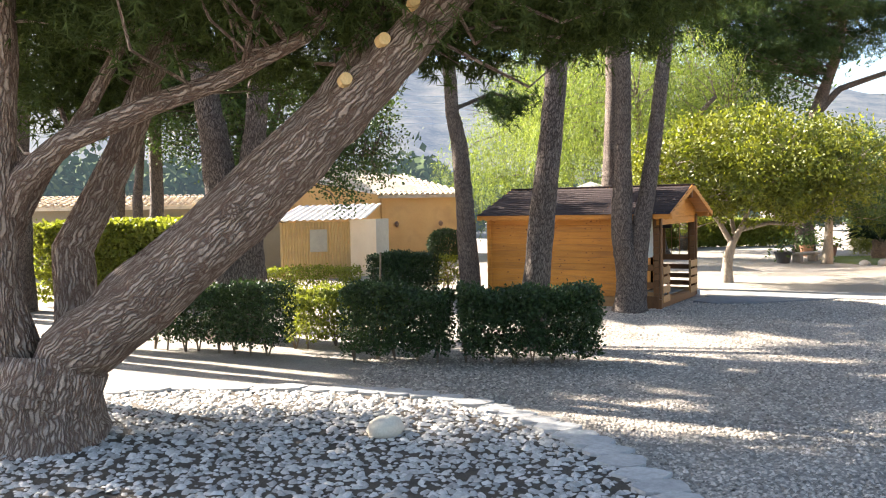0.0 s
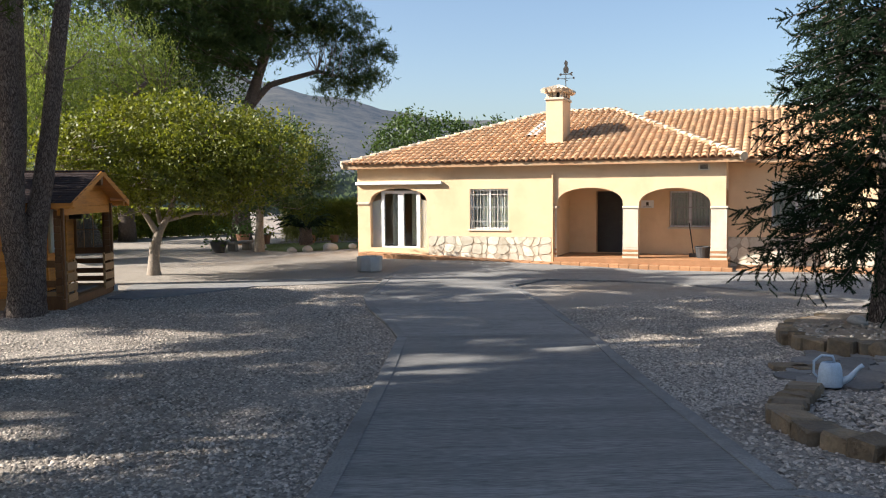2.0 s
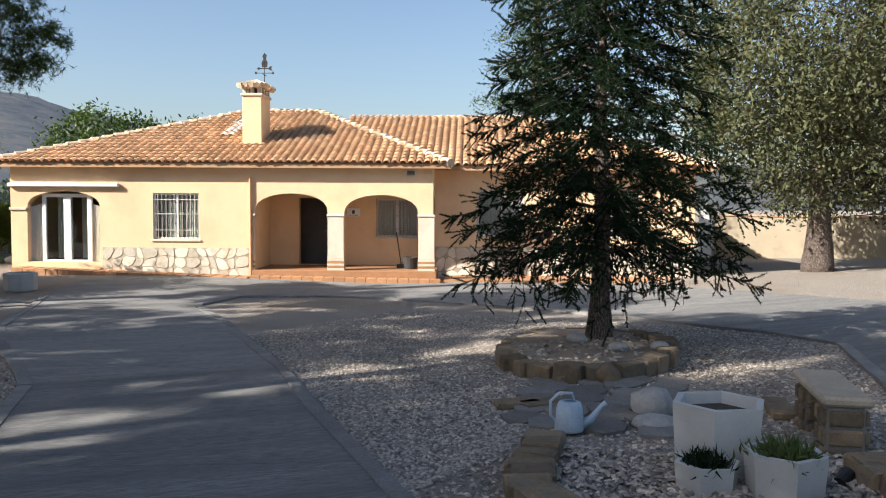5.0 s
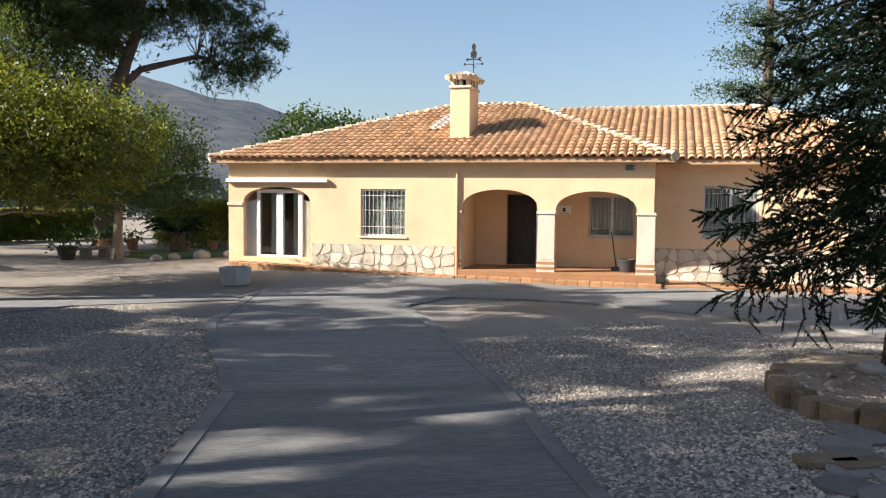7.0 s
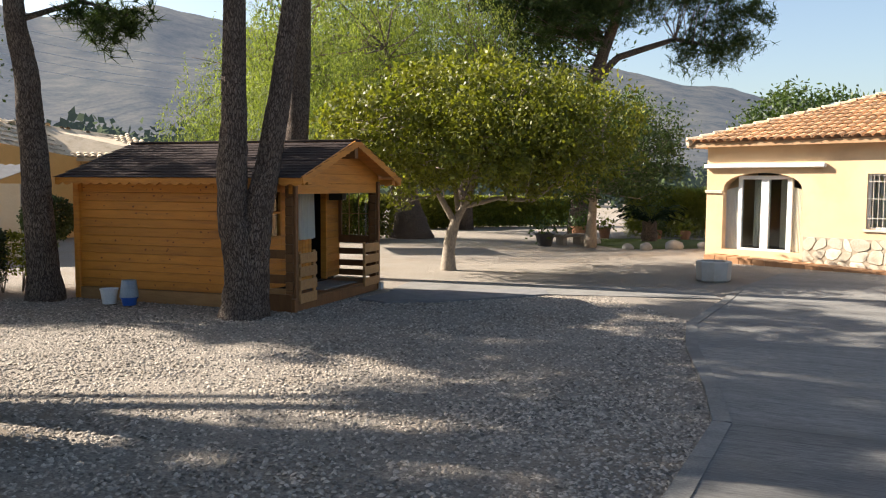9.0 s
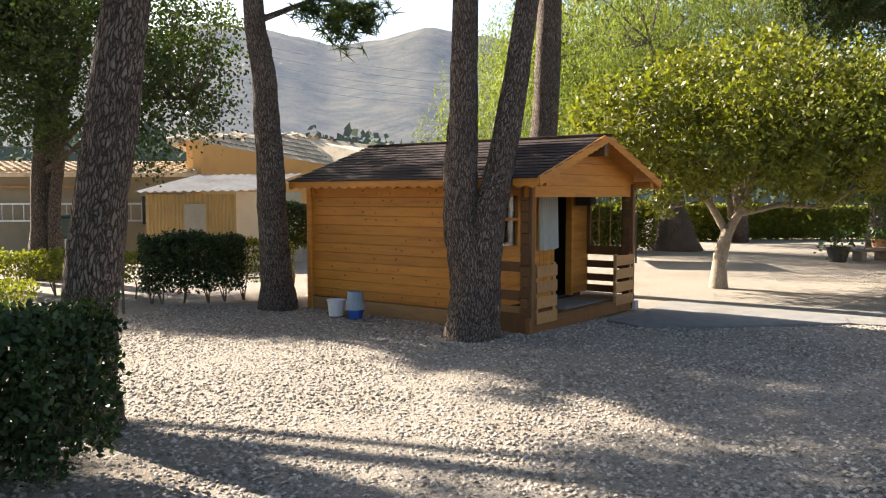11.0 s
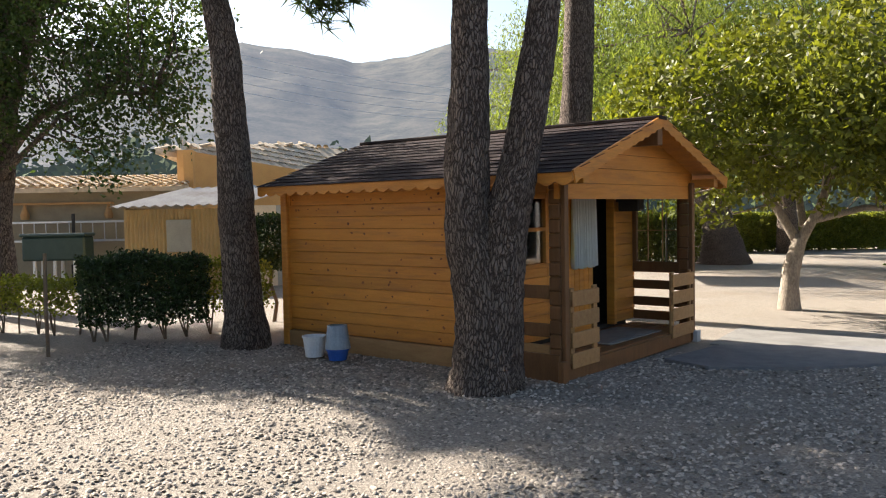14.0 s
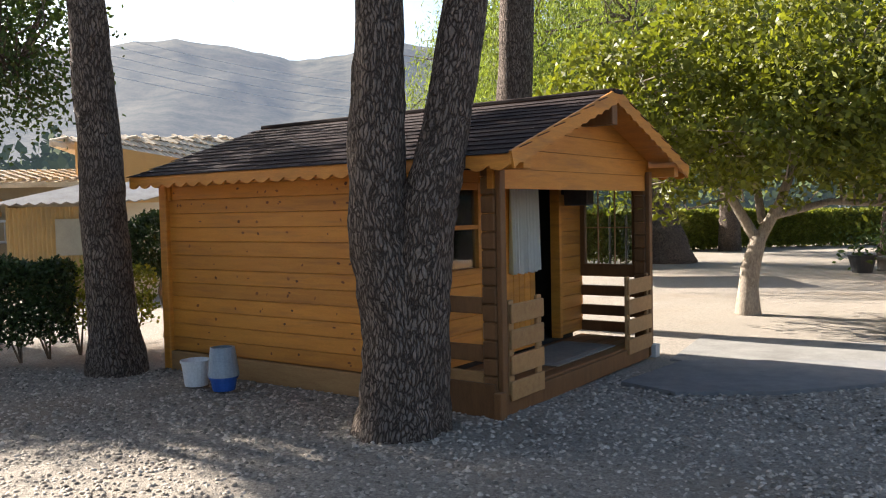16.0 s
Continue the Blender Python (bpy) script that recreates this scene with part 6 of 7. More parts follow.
def cycad():
    rng = np.random.default_rng(92)
    at = (19.3, 36.0, land(19.3, 36.0))
    ob = empty("cycad_palm", pose(*at), "dark cycad palm with arching fronds on a stout trunk", "palm")
    part("trunk", Buf().tube([(0, 0, -0.05), (0, 0, 0.3), (0, 0, 0.6), (0, 0, 0.8), (0, 0, 0.95)], [0.3, 0.34, 0.28, 0.3, 0.18], 14, 0.06), M_BARK, ob)
    for k in range(34):
        a, L, lift = rng.uniform(0, 6.28), rng.uniform(0.95, 1.35), rng.uniform(0.2, 1.0)
        b = Buf()
        pts = [Vector((0.15 + L * f, 0, 0.9 + lift * 0.75 * math.sin(f * 2.0) - 0.25 * f * f)) for f in np.linspace(0, 1, 9)]
        b.tube(pts, [0.014 - 0.001 * i for i in range(9)], 5)
        for i in range(8):
            for m in range(4):
                p = pts[i].lerp(pts[i + 1], m / 4)
                w = 0.2 * math.sin(0.35 + 2.5 * (i + m / 4) / 8)
                for s in (1, -1):
                    b.add([p, p + Vector((0.03, 0, 0)), p + Vector((0.09, s * w, -0.03)), p + Vector((0.075, s * w * 0.95, -0.045))], [(0, 1, 2), (0, 2, 3)])
        o = part("frond", b, M_FIR, ob)
        o.matrix_basis = Matrix.Rotation(a, 4, "Z")


cycad()

# ---- outbuildings behind the cabin ----
annex = empty("annex_house", pose(-2.4, 38.0, 0), "orange rendered annex with pale tiled roof", "house")


def wall_between(parent, p, q, z0, z1a, z1b, thick, mat, name="wall"):
    """An upright wall from p to q, its top running from z1a to z1b."""
    p, q = Vector((*p, 0)), Vector((*q, 0))
    n = Vector((-(q - p).y, (q - p).x, 0)).normalized() * thick
    vs = [p + Vector((0, 0, z0)), q + Vector((0, 0, z0)), q + Vector((0, 0, z1b)), p + Vector((0, 0, z1a))]
    vs += [v + n for v in vs]
    return part(name, Buf().add(vs, [(0, 1, 2, 3), (7, 6, 5, 4), (0, 4, 5, 1), (1, 5, 6, 2), (2, 6, 7, 3), (3, 7, 4, 0)]), mat, parent)


wall_between(annex, (-3.0, -7.0), (0, 0), -0.7, 3.05, 2.42, 0.25, M_WALL_ORANGE)
wall_between(annex, (0, 0), (3.7, 0.8), -0.7, 2.42, 2.42, 0.25, M_WALL_ORANGE)
wall_between(annex, (3.7, 0.8), (3.0, 7.0), -0.7, 2.42, 2.42, 0.25, M_WALL_ORANGE)
wall_between(annex, (3.0, 7.0), (-6.0, 5.0), -0.7, 2.42, 2.6, 0.25, M_WALL_ORANGE)
wall_between(annex, (-6.0, 5.0), (-3.0, -7.0), -0.7, 2.6, 3.05, 0.25, M_WALL_ORANGE)
aroof = part("roof", Buf().box(-0.5, 2.0, 2.9, -0.4, 2.1, 3.0), M_PALETILE, annex, "sun-bleached barrel tile roof")
roof_plane(aroof, ((-0.3, -0.3, 2.42), (4.2, 0.7, 2.42), (1.0, 4.0, 3.45), (-2.0, 1.5, 3.75)), M_PALETILE, M_PALETILE, 0, 0.24, 0.4)
roof_plane(aroof, ((-3.6, -7.4, 3.05), (-0.3, -0.3, 2.42), (-2.0, 1.5, 3.75)), M_PALETILE, M_PALETILE, 0, 0.24, 0.4)
roof_plane(aroof, ((-6.5, 5.3, 2.6), (-3.6, -7.4, 3.05), (-2.0, 1.5, 3.75)), M_PALETILE, M_PALETILE, 0, 0.24, 0.4)
roof_plane(aroof, ((3.3, 7.3, 2.42), (-6.5, 5.3, 2.6), (-2.0, 1.5, 3.75), (1.0, 4.0, 3.45)), M_PALETILE, M_PALETILE, 0, 0.24, 0.4)
# annex window is a near-black block, the room's dark in its colour
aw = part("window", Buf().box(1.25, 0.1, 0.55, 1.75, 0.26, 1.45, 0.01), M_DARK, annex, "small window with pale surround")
aw.matrix_basis = Matrix.Rotation(0.2, 4, "Z")
for k in range(4):
    o = part("bar", Buf().box(1.3 + k * 0.13, 0.06, 0.55, 1.33 + k * 0.13, 0.09, 1.45, 0.004), M_PALETILE, aw)
part("downpipe", Buf().tube([(0.05, -0.08, -0.6), (0.05, -0.08, 2.4)], [0.05, 0.05], 8), M_WALL_ORANGE, annex)
for x in (0.7, 2.7):
    part("wall_lamp", Buf().lathe([(0.04, -0.1), (0.1, -0.02), (0.1, 0.06), (0.03, 0.14)], 10, (x, 0.1 * x - 0.02, 1.1)), M_CLAY, annex)
fl = part("flue_pipe", Buf().tube([(-3.1, -6.2, 1.6), (-3.3, -6.4, 2.0), (-3.3, -6.4, 3.75)], [0.11, 0.11, 0.11], 12), M_ALU, annex, "steel flue pipe")
part("flue_cap", Buf().lathe([(0.17, 0.0), (0.17, 0.03), (0.03, 0.14)], 14, (-3.3, -6.4, 3.85)), M_ALU, fl)

garage = empty("garage", pose(-5.4, 30.9, 0), "low plain rendered garage with tiled eave", "garage")
wall_between(garage, (-12.0, -2.0), (0.0, 0.0), -0.7, 2.0, 2.0, 0.25, M_WALL_GREY)
wall_between(garage, (-12.5, 3.0), (-12.0, -2.0), -0.7, 2.2, 2.0, 0.25, M_WALL_GREY)
groof = part("roof", Buf().box(-0.5, 0.5, 1.95, -0.4, 0.6, 2.0), M_PALETILE, garage)
roof_plane(groof, ((-12.3, -2.4, 2.06), (0.2, -0.3, 2.06), (-0.3, 2.6, 2.45), (-12.8, 0.5, 2.45)), M_PALETILE, M_PALETILE, 0, 0.26, 0.42)
part("ledge", Buf().prism([(-5.4, -1.06), (-1.8, -0.46), (-1.83, -0.3), (-5.43, -0.9)], 1.62, 1.68), M_PALLET, garage)
# the vent's inner shade is coloured near-black
part("vent", Buf().prism([(-3.0, -0.52), (-2.55, -0.445), (-2.57, -0.4), (-3.02, -0.48)], -0.35, 0.0), M_DARK, garage)
for x in (-4.1, -1.9):
    part("wall_lamp", Buf().lathe([(0.1, -0.12), (0.12, 0.0), (0.05, 0.18), (0.03, 0.3)], 10, (x, x / 6 - 0.14, 1.35)), M_PALLET, garage)

leanto = empty("lean_to_shed", pose(-5.0, 27.1, -0.5), "ochre corrugated lean-to shed with metal roof", "shed")


def corrugated(parent, name, p, q, z0, z1, mat, wave=0.09, amp=0.018):
    p, q = Vector((*p, 0)), Vector((*q, 0))
    L = (q - p).length
    d = (q - p) / L
    n = Vector((-d.y, d.x, 0))
    m = int(L / wave * 4)
    b = Buf()
    pts = [p + d * (L * k / m) + n * amp * math.sin(2 * math.pi * k / 4) for k in range(m + 1)]
    for a, c in zip(pts, pts[1:]):
        b.add([a + Vector((0, 0, z0)), c + Vector((0, 0, z0)), c + Vector((0, 0, z1)), a + Vector((0, 0, z1)), a + n * 0.01 + Vector((0, 0, z0)), c + n * 0.01 + Vector((0, 0, z0)), c + n * 0.01 + Vector((0, 0, z1)), a + n * 0.01 + Vector((0, 0, z1))], [(0, 1, 2, 3), (7, 6, 5, 4), (3, 2, 6, 7)])
    return part(name, weld(b), mat, parent)


corrugated(leanto, "front_sheet", (0.0, 0.0), (2.25, 0.35), 0.0, 1.92, M_CORRYEL)
part("side_panel", Buf().prism([(2.25, 0.35), (3.0, 1.6), (2.95, 1.63), (2.2, 0.38)], 0.0, 1.98), M_PANELPALE, leanto)
part("shutter", Buf().prism([(0.95, 0.11), (1.5, 0.195), (1.493, 0.225), (0.943, 0.14)], 0.95, 1.68), M_MESHGREY, leanto)
part("side_door", Buf().prism([(3.0, 1.6), (3.4, 2.3), (3.35, 2.33), (2.95, 1.63)], 0.0, 1.98), M_MESHGREY, leanto)
part("back_sheet", Buf().prism([(0, 0), (0.04, 0), (-0.3, 3.6), (-0.34, 3.6)], 0.0, 1.95), M_CORRYEL, leanto)
m = 50
rb = Buf()
for k in range(m):
    f0, f1 = k / m, (k + 1) / m
    a, c = Vector((-0.2, -0.25, 1.98)).lerp(Vector((2.75, 0.2, 2.02)), f0), Vector((-0.2, -0.25, 1.98)).lerp(Vector((2.75, 0.2, 2.02)), f1)
    up = Vector((0.35, 3.2, 0.5))
    wv = 0.025
    za, zc = Vector((0, 0, wv * math.sin(k * math.pi / 2))), Vector((0, 0, wv * math.sin((k + 1) * math.pi / 2)))
    t_ = Vector((0, 0, -0.012))
    rb.add([a + za, c + zc, c + up + zc, a + up + za, a + za + t_, c + zc + t_, c + up + zc + t_, a + up + za + t_], [(0, 1, 2, 3), (7, 6, 5, 4), (0, 4, 5, 1)])
part("roof_sheet", weld(rb), M_CORR, leanto, "grey corrugated metal roof sheet")

ladder = empty("ladder", pose(-8.6, 30.15, 0.62, 0, 0, 9.46), "aluminium ladder hung flat on the garage wall", "ladder")
for z in (0.0, 0.5):
    part("rail", Buf().box(-3.2, -0.05, z, 2.0, 0.0, z + 0.06, 0.006), M_ALU, ladder)
for k in range(17):
    part("rung", Buf().tube([(-3.1 + k * 0.31, -0.025, 0.06), (-3.1 + k * 0.31, -0.025, 0.5)], [0.016, 0.016], 6), M_ALU, ladder)
for x in (0.4, 1.9):
    part("hook", Buf().box(x, -0.09, -0.08, x + 0.08, -0.052, 0.75, 0.006), M_IRON, ladder)
bx = empty("green_chest", pose(-7.8, 28.9, 0.2, 0, 0, 9), "dark green plastic chest on a white stand", "storage box")
part("body", Buf().box(-0.78, -0.3, 0.0, 0.78, 0.3, 0.6, 0.04), M_GREENBOX, bx)
part("lid", Buf().box(-0.82, -0.33, 0.6, 0.82, 0.33, 0.68, 0.03), M_GREENBOX, bx)
for x in (-0.5, 0.0, 0.5):
    for y in (-0.22, 0.22):
        part("leg", Buf().box(x - 0.035, y - 0.035, -0.62, x + 0.035, y + 0.035, 0.0, 0.004), M_WHITE, bx)
fp = thing("fence_post", Buf().tube([(-1.2, 18.5, land(-1.2, 18.5) - 0.1), (-1.21, 18.5, 0.2), (-1.2, 18.5, 0.85)], [0.022, 0.022, 0.02], 8, 0.06), M_TWIG, "rusty iron fence post standing in the gravel", "post")
canopy = empty("garden_canopy", pose(6.2, 33.0, 0), "pale canvas garden canopy on thin posts", "gazebo")
part("canvas", Buf().add([(-1.6, -1.6, 2.1), (1.6, -1.6, 2.1), (1.6, 1.6, 2.1), (-1.6, 1.6, 2.1), (0, 0, 2.75), (-1.6, -1.6, 1.95), (1.6, -1.6, 1.95), (1.6, 1.6, 1.95), (-1.6, 1.6, 1.95)], [(0, 1, 4), (1, 2, 4), (2, 3, 4), (3, 0, 4), (0, 5, 6, 1), (1, 6, 7, 2), (2, 7, 8, 3), (3, 8, 5, 0)]), M_CORR, canopy)
for x in (-1.55, 1.55):
    for y in (-1.55, 1.55):
        part("post", Buf().tube([(x, y, -0.65), (x, y, 2.05)], [0.03, 0.03], 8), M_IRON, canopy)

# ---- the island: fir ring, planter bed, bench, can ----
def rock(name, at, r, seed, mat, label="", category="stone", parent=None, flat=0.6):
    rng = random.Random(seed)
    bm = bmesh.new()
    bmesh.ops.create_icosphere(bm, subdivisions=2, radius=1)
    for v in bm.verts:
        k = 1 + 0.22 * noise.noise(v.co * 1.3 + Vector((seed, 0, 0))) + 0.06 * noise.noise(v.co * 4 + Vector((0, seed, 0)))
        v.co = Vector((v.co.x * r * k * rng.uniform(0.98, 1.02), v.co.y * r * k * 0.85, v.co.z * r * k * flat))
    me = bpy.data.meshes.new(name)
    bm.to_mesh(me)
    bm.free()
    me.materials.append(mat)
    me.polygons.foreach_set("use_smooth", np.ones(len(me.polygons), bool))
    ob = new(name, me)
    ob.matrix_basis = Matrix.Translation(at) @ Matrix.Rotation(rng.uniform(0, 6), 4, "Z")
    if parent:
        ob.parent = parent
    else:
        tagged(ob, label, category)
    return ob


def ring_wall(name, label, pts, closed, width, height, seed, size=0.26):
    """A low dry wall of rough blocks along a line."""
    r = random.Random(seed)
    at = (pts[0][0], pts[0][1], 0)
    ob = empty(name, pose(*at), label, "stone edging")
    line = list(pts) + ([pts[0]] if closed else [])
    for (x0, y0), (x1, y1) in zip(line, line[1:]):
        L = math.hypot(x1 - x0, y1 - y0)
        n = max(1, round(L / size))
        dx, dy = (x1 - x0) / L, (y1 - y0) / L
        for k in range(n):
            a, b = L * k / n, L * (k + 1) / n
            h = height * r.uniform(0.85, 1.1)
            w0, w1 = -width / 2 + r.uniform(-0.03, 0.03), width / 2 + r.uniform(-0.03, 0.03)
            q = Buf()
            g = land(x0 + dx * a, y0 + dy * a)
            q.box(a + 0.003, w0, g - 0.08, b - 0.003, w1, g + h, 0.02)
            q.v = [(x + r.uniform(-0.014, 0.014), y + r.uniform(-0.014, 0.014), z + r.uniform(-0.012, 0.012)) for x, y, z in q.v]
            q.v = [(x0 - at[0] + dx * x - dy * y, y0 - at[1] + dy * x + dx * y, z) for x, y, z in q.v]
            part("stone", q, M_ROCK, ob)
    return ob


cx, cy = 12.62, 6.43
ringpts = [(cx + 1.6 * math.cos(a), cy + 1.0 * math.sin(a)) for a in np.linspace(0, 2 * math.pi, 21)[:-1]]
ringpts = [(cx + (x - cx) * 0.92 - (y - cy) * 0.39, cy + (x - cx) * 0.39 + (y - cy) * 0.92) for x, y in ringpts]
ring_wall("tree_ring", "low ring of rough stones round the fir", ringpts, True, 0.22, 0.2, 3, 0.24)
thing("ring_soil", Buf().prism([(cx + (x - cx) * 0.96, cy + (y - cy) * 0.96) for x, y in ringpts], -0.6, -0.17), M_EARTH, "earth filling inside the stone ring", "soil")
bedpts = [(8.6, 4.95), (7.9, 4.75), (7.3, 4.4), (6.95, 3.85), (6.87, 3.4), (6.97, 3.0), (7.2, 2.68), (7.55, 2.5), (8.0, 2.48), (8.4, 2.62), (8.75, 2.88)]
ring_wall("bed_edging", "curved low edging of brown stones round the planters", bedpts, False, 0.28, 0.14, 4, 0.27)
for k, (x, y, r, f) in enumerate(((11.2, 5.55, 0.16, 0.9), (12.6, 6.0, 0.13, 0.5), (12.9, 5.6, 0.14, 0.5), (12.9, 6.7, 0.16, 0.5))):
    rock("field_stone", (x, y, (-0.12 if k else -0.2)), r, 20 + k, M_GREYROCK if k else M_ROCK, "rounded weathered stone by the fir ring", flat=f)
rock("grey_boulder", (9.9, 4.62, land(9.9, 4.62) + 0.08), 0.22, 31, M_GREYROCK, "pale grey boulder on the paving", flat=0.75)
rock("grey_boulder", (9.5, 4.45, land(9.5, 4.45) + 0.03), 0.2, 32, M_GREYROCK, "flat grey stone on the paving", flat=0.35)
rock("pale_boulder", (-0.47, 7.35, land(-0.47, 7.35) + 0.06), 0.19, 33, M_CAST, "pale rounded boulder among white pebbles", flat=0.62)
flag = empty("flagstones", pose(10, 5, 0), "dark flagstones laid before the fir ring", "paving", kind="structure")
rf = random.Random(9)
for i in range(7):
    for j in range(4):
        x, y = 9.3 + i * 0.34 + rf.uniform(-0.08, 0.08), 4.35 + j * 0.42 + i * 0.1 + rf.uniform(-0.08, 0.08)
        pts = [(x - 10 + 0.25 * rf.uniform(0.75, 1.1) * math.cos(a), y - 5 + 0.22 * rf.uniform(0.75, 1.1) * math.sin(a)) for a in np.linspace(0, 2 * math.pi, 8)[:-1]]
        g = land(x, y)
        part("flagstone", Buf().prism(pts, g - 0.05, g + 0.03 + rf.uniform(0, 0.012)), M_SLATE, flag)


def hex_pot(at, r, h, label, turn=0.0, plant=0, seed=0):
    ob = empty("planter", pose(*at), label, "planter", "hexagonal planters")
    part("pot", Buf().lathe([(r * 0.9, 0.0), (r, h), (r * 1.0, h + 0.005), (r * 0.84, h + 0.005), (r * 0.80, h - 0.07), (0.02, h - 0.07)], 6, turn=turn), M_POT, ob)
    part("soil", Buf().lathe([(0.01, h - 0.08), (r * 0.8, h - 0.075), (r * 0.79, h - 0.066), (0.01, h - 0.05)], 6, turn=turn), M_SOIL, ob)
    if plant:
        rng = np.random.default_rng(seed)
        p = np.stack([rng.normal(size=plant) * r * 0.33, rng.normal(size=plant) * r * 0.33, np.full(plant, h - 0.06) + rng.uniform(0, 0.05, plant)], 1)
        part("plant", leaves(rng, p, 0.11, 0.008, (0, 0, 0.9), 0.8), M_FIR if seed % 2 else M_GRASS, ob)
    return ob


gp = land(8, 3.6)
hex_pot((8.42, 3.66, gp), 0.31, 0.46, "tall white hexagonal concrete planter with bare soil", 0.2)
hex_pot((8.15, 3.20, gp), 0.24, 0.28, "white hexagonal planter with low green plants", 0.5, 420, 2)
hex_pot((8.05, 3.62, gp - 0.02), 0.20, 0.19, "small white hexagonal planter with a spiky plant", 0.1, 300, 3)
bench = empty("stone_bench", pose(9.68, 3.2, land(9.68, 3.2) - 0.09, 0, 0, 22), "small bench of a stone slab on rubble legs", "bench")
part("slab", Buf().box(-0.5, -0.17, 0.43, 0.5, 0.17, 0.5, 0.02), M_MORTAR, bench)
for x in (-0.33, 0.33):
    leg = part("leg", Buf().box(x - 0.13, -0.13, 0.0, x + 0.13, 0.13, 0.43, 0.02), M_SLATE, bench)
    rr = random.Random(int(x * 10))
    for j in range(3):
        for k in range(2):
            for s in (-1, 1):
                part("stone", Buf().box(x - 0.12 + k * 0.125, s * 0.135 - 0.02, 0.02 + j * 0.135, x - 0.01 + k * 0.125, s * 0.135 + 0.02, 0.13 + j * 0.135, 0.015), M_ROCK, leg)
    for j in range(3):
        for s in (-1, 1):
            part("stone", Buf().box(x + s * 0.135 - 0.02, -0.11, 0.02 + j * 0.135, x + s * 0.135 + 0.02, 0.11, 0.13 + j * 0.135, 0.015), M_ROCK, leg)

can = empty("watering_can", pose(9.0, 4.97, land(9.0, 4.97) + 0.03, 0, 0, -58), "pale blue plastic watering can on the gravel", "watering can")
can.scale = (0.87, 0.87, 0.87)
part("body", Buf().lathe([(0.125, 0.0), (0.135, 0.02), (0.12, 0.2), (0.10, 0.26), (0.06, 0.275), (0.055, 0.262), (0.09, 0.24)], 24), M_CAN, can, smooth=True)
part("spout", Buf().tube([(0.10, 0, 0.05), (0.2, 0, 0.11), (0.29, 0, 0.23), (0.33, 0, 0.26)], [0.045, 0.034, 0.022, 0.026], 12), M_CAN, can, smooth=True)
part("handle", Buf().tube([(0.04, 0, 0.27), (0.02, 0, 0.34), (-0.09, 0, 0.345), (-0.17, 0, 0.27), (-0.17, 0, 0.14), (-0.11, 0, 0.08)], [0.014] * 6, 10), M_CAN, can, smooth=True)
tap = thing("garden_spotlight", Buf().tube([(8.5, 2.95, gp - 0.05), (8.5, 2.95, gp + 0.06)], [0.012, 0.012], 8).tube([(8.45, 2.95, gp + 0.06), (8.56, 2.92, gp + 0.09)], [0.035, 0.05], 10), M_IRON, "small black garden spotlight in the bed", "lamp")
for k in range(2):
    s = thing("loose_slab", Buf().box(-0.2, -0.1, 0, 0.2, 0.1, 0.06, 0.01), M_ROCK, "loose stone slab lying beside the flagstones", "stone", "loose slabs")
    s.matrix_world = pose(9.75 + 0.1 * k, 5.85 - 0.2 * k, land(9.75, 5.85) + 0.01, 0, 0, -40 + 12 * k)
s = thing("loose_slab", Buf().box(-0.3, -0.1, 0, 0.3, 0.1, 0.06, 0.01), M_ROCK, "loose stone slab lying beside the flagstones", "stone", "loose slabs")
s.matrix_world = pose(10.4, 3.7, land(10.4, 3.7) + 0.01, 0, 0, 20)

# ---- garden beyond the drive: trough, pots, lawn, wall ----
trough = empty("stone_trough", pose(13.9, 21.5, land(13.9, 21.5) - 0.02, 0, 0, -50), "round-shouldered grey stone trough by the drive", "planter")
part("basin", Buf().lathe([(0.3, 0.0), (0.36, 0.05), (0.38, 0.44), (0.36, 0.46), (0.29, 0.46), (0.27, 0.36), (0.02, 0.36)], 8, turn=0.4), M_POT, trough)
part("soil", Buf().lathe([(0.02, 0.36), (0.28, 0.37), (0.27, 0.385), (0.02, 0.39)], 8, turn=0.4), M_SOIL, trough)
lawn = Buf()
rl = np.random.default_rng(5)
n = 9000
p = np.stack([rl.uniform(16.2, 23.0, n), rl.uniform(29.8, 38.5, n), np.zeros(n)], 1)
keep = (p[:, 0] - 19.6) ** 2 / 11 + (p[:, 1] - 34.2) ** 2 / 17 < 1
p = p[keep]
p[:, 2] = [land(a, b) for a, b, _ in p]
o = thing("grass", needles(rl, p, 4, 0.09, 0.006, (0, 0, 1.2)), M_GRASS, "patch of short lawn grass round the cycad", "grass", kind="stuff")
turf = thing("lawn_bed", Buf().prism([(19.6 + 3.3 * math.cos(a), 34.2 + 4.1 * math.sin(a)) for a in np.linspace(0, 6.283, 33)[:-1]], lambda x, y: land(x, y) - 0.1, lambda x, y: land(x, y) + 0.015), M_GRASS, "oval green lawn bed", "lawn", kind="structure")
for k, (x, y) in enumerate(((16.6, 32.0), (16.9, 31.2), (17.6, 30.6), (18.5, 30.3), (16.5, 34.8), (16.6, 36.0), (17.3, 37.5))):
    rock("lawn_stone", (x, y, land(x, y) + 0.08), 0.2 + 0.06 * (k % 3), 60 + k, M_GREYROCK, "weathered stone edging the lawn", flat=0.7)


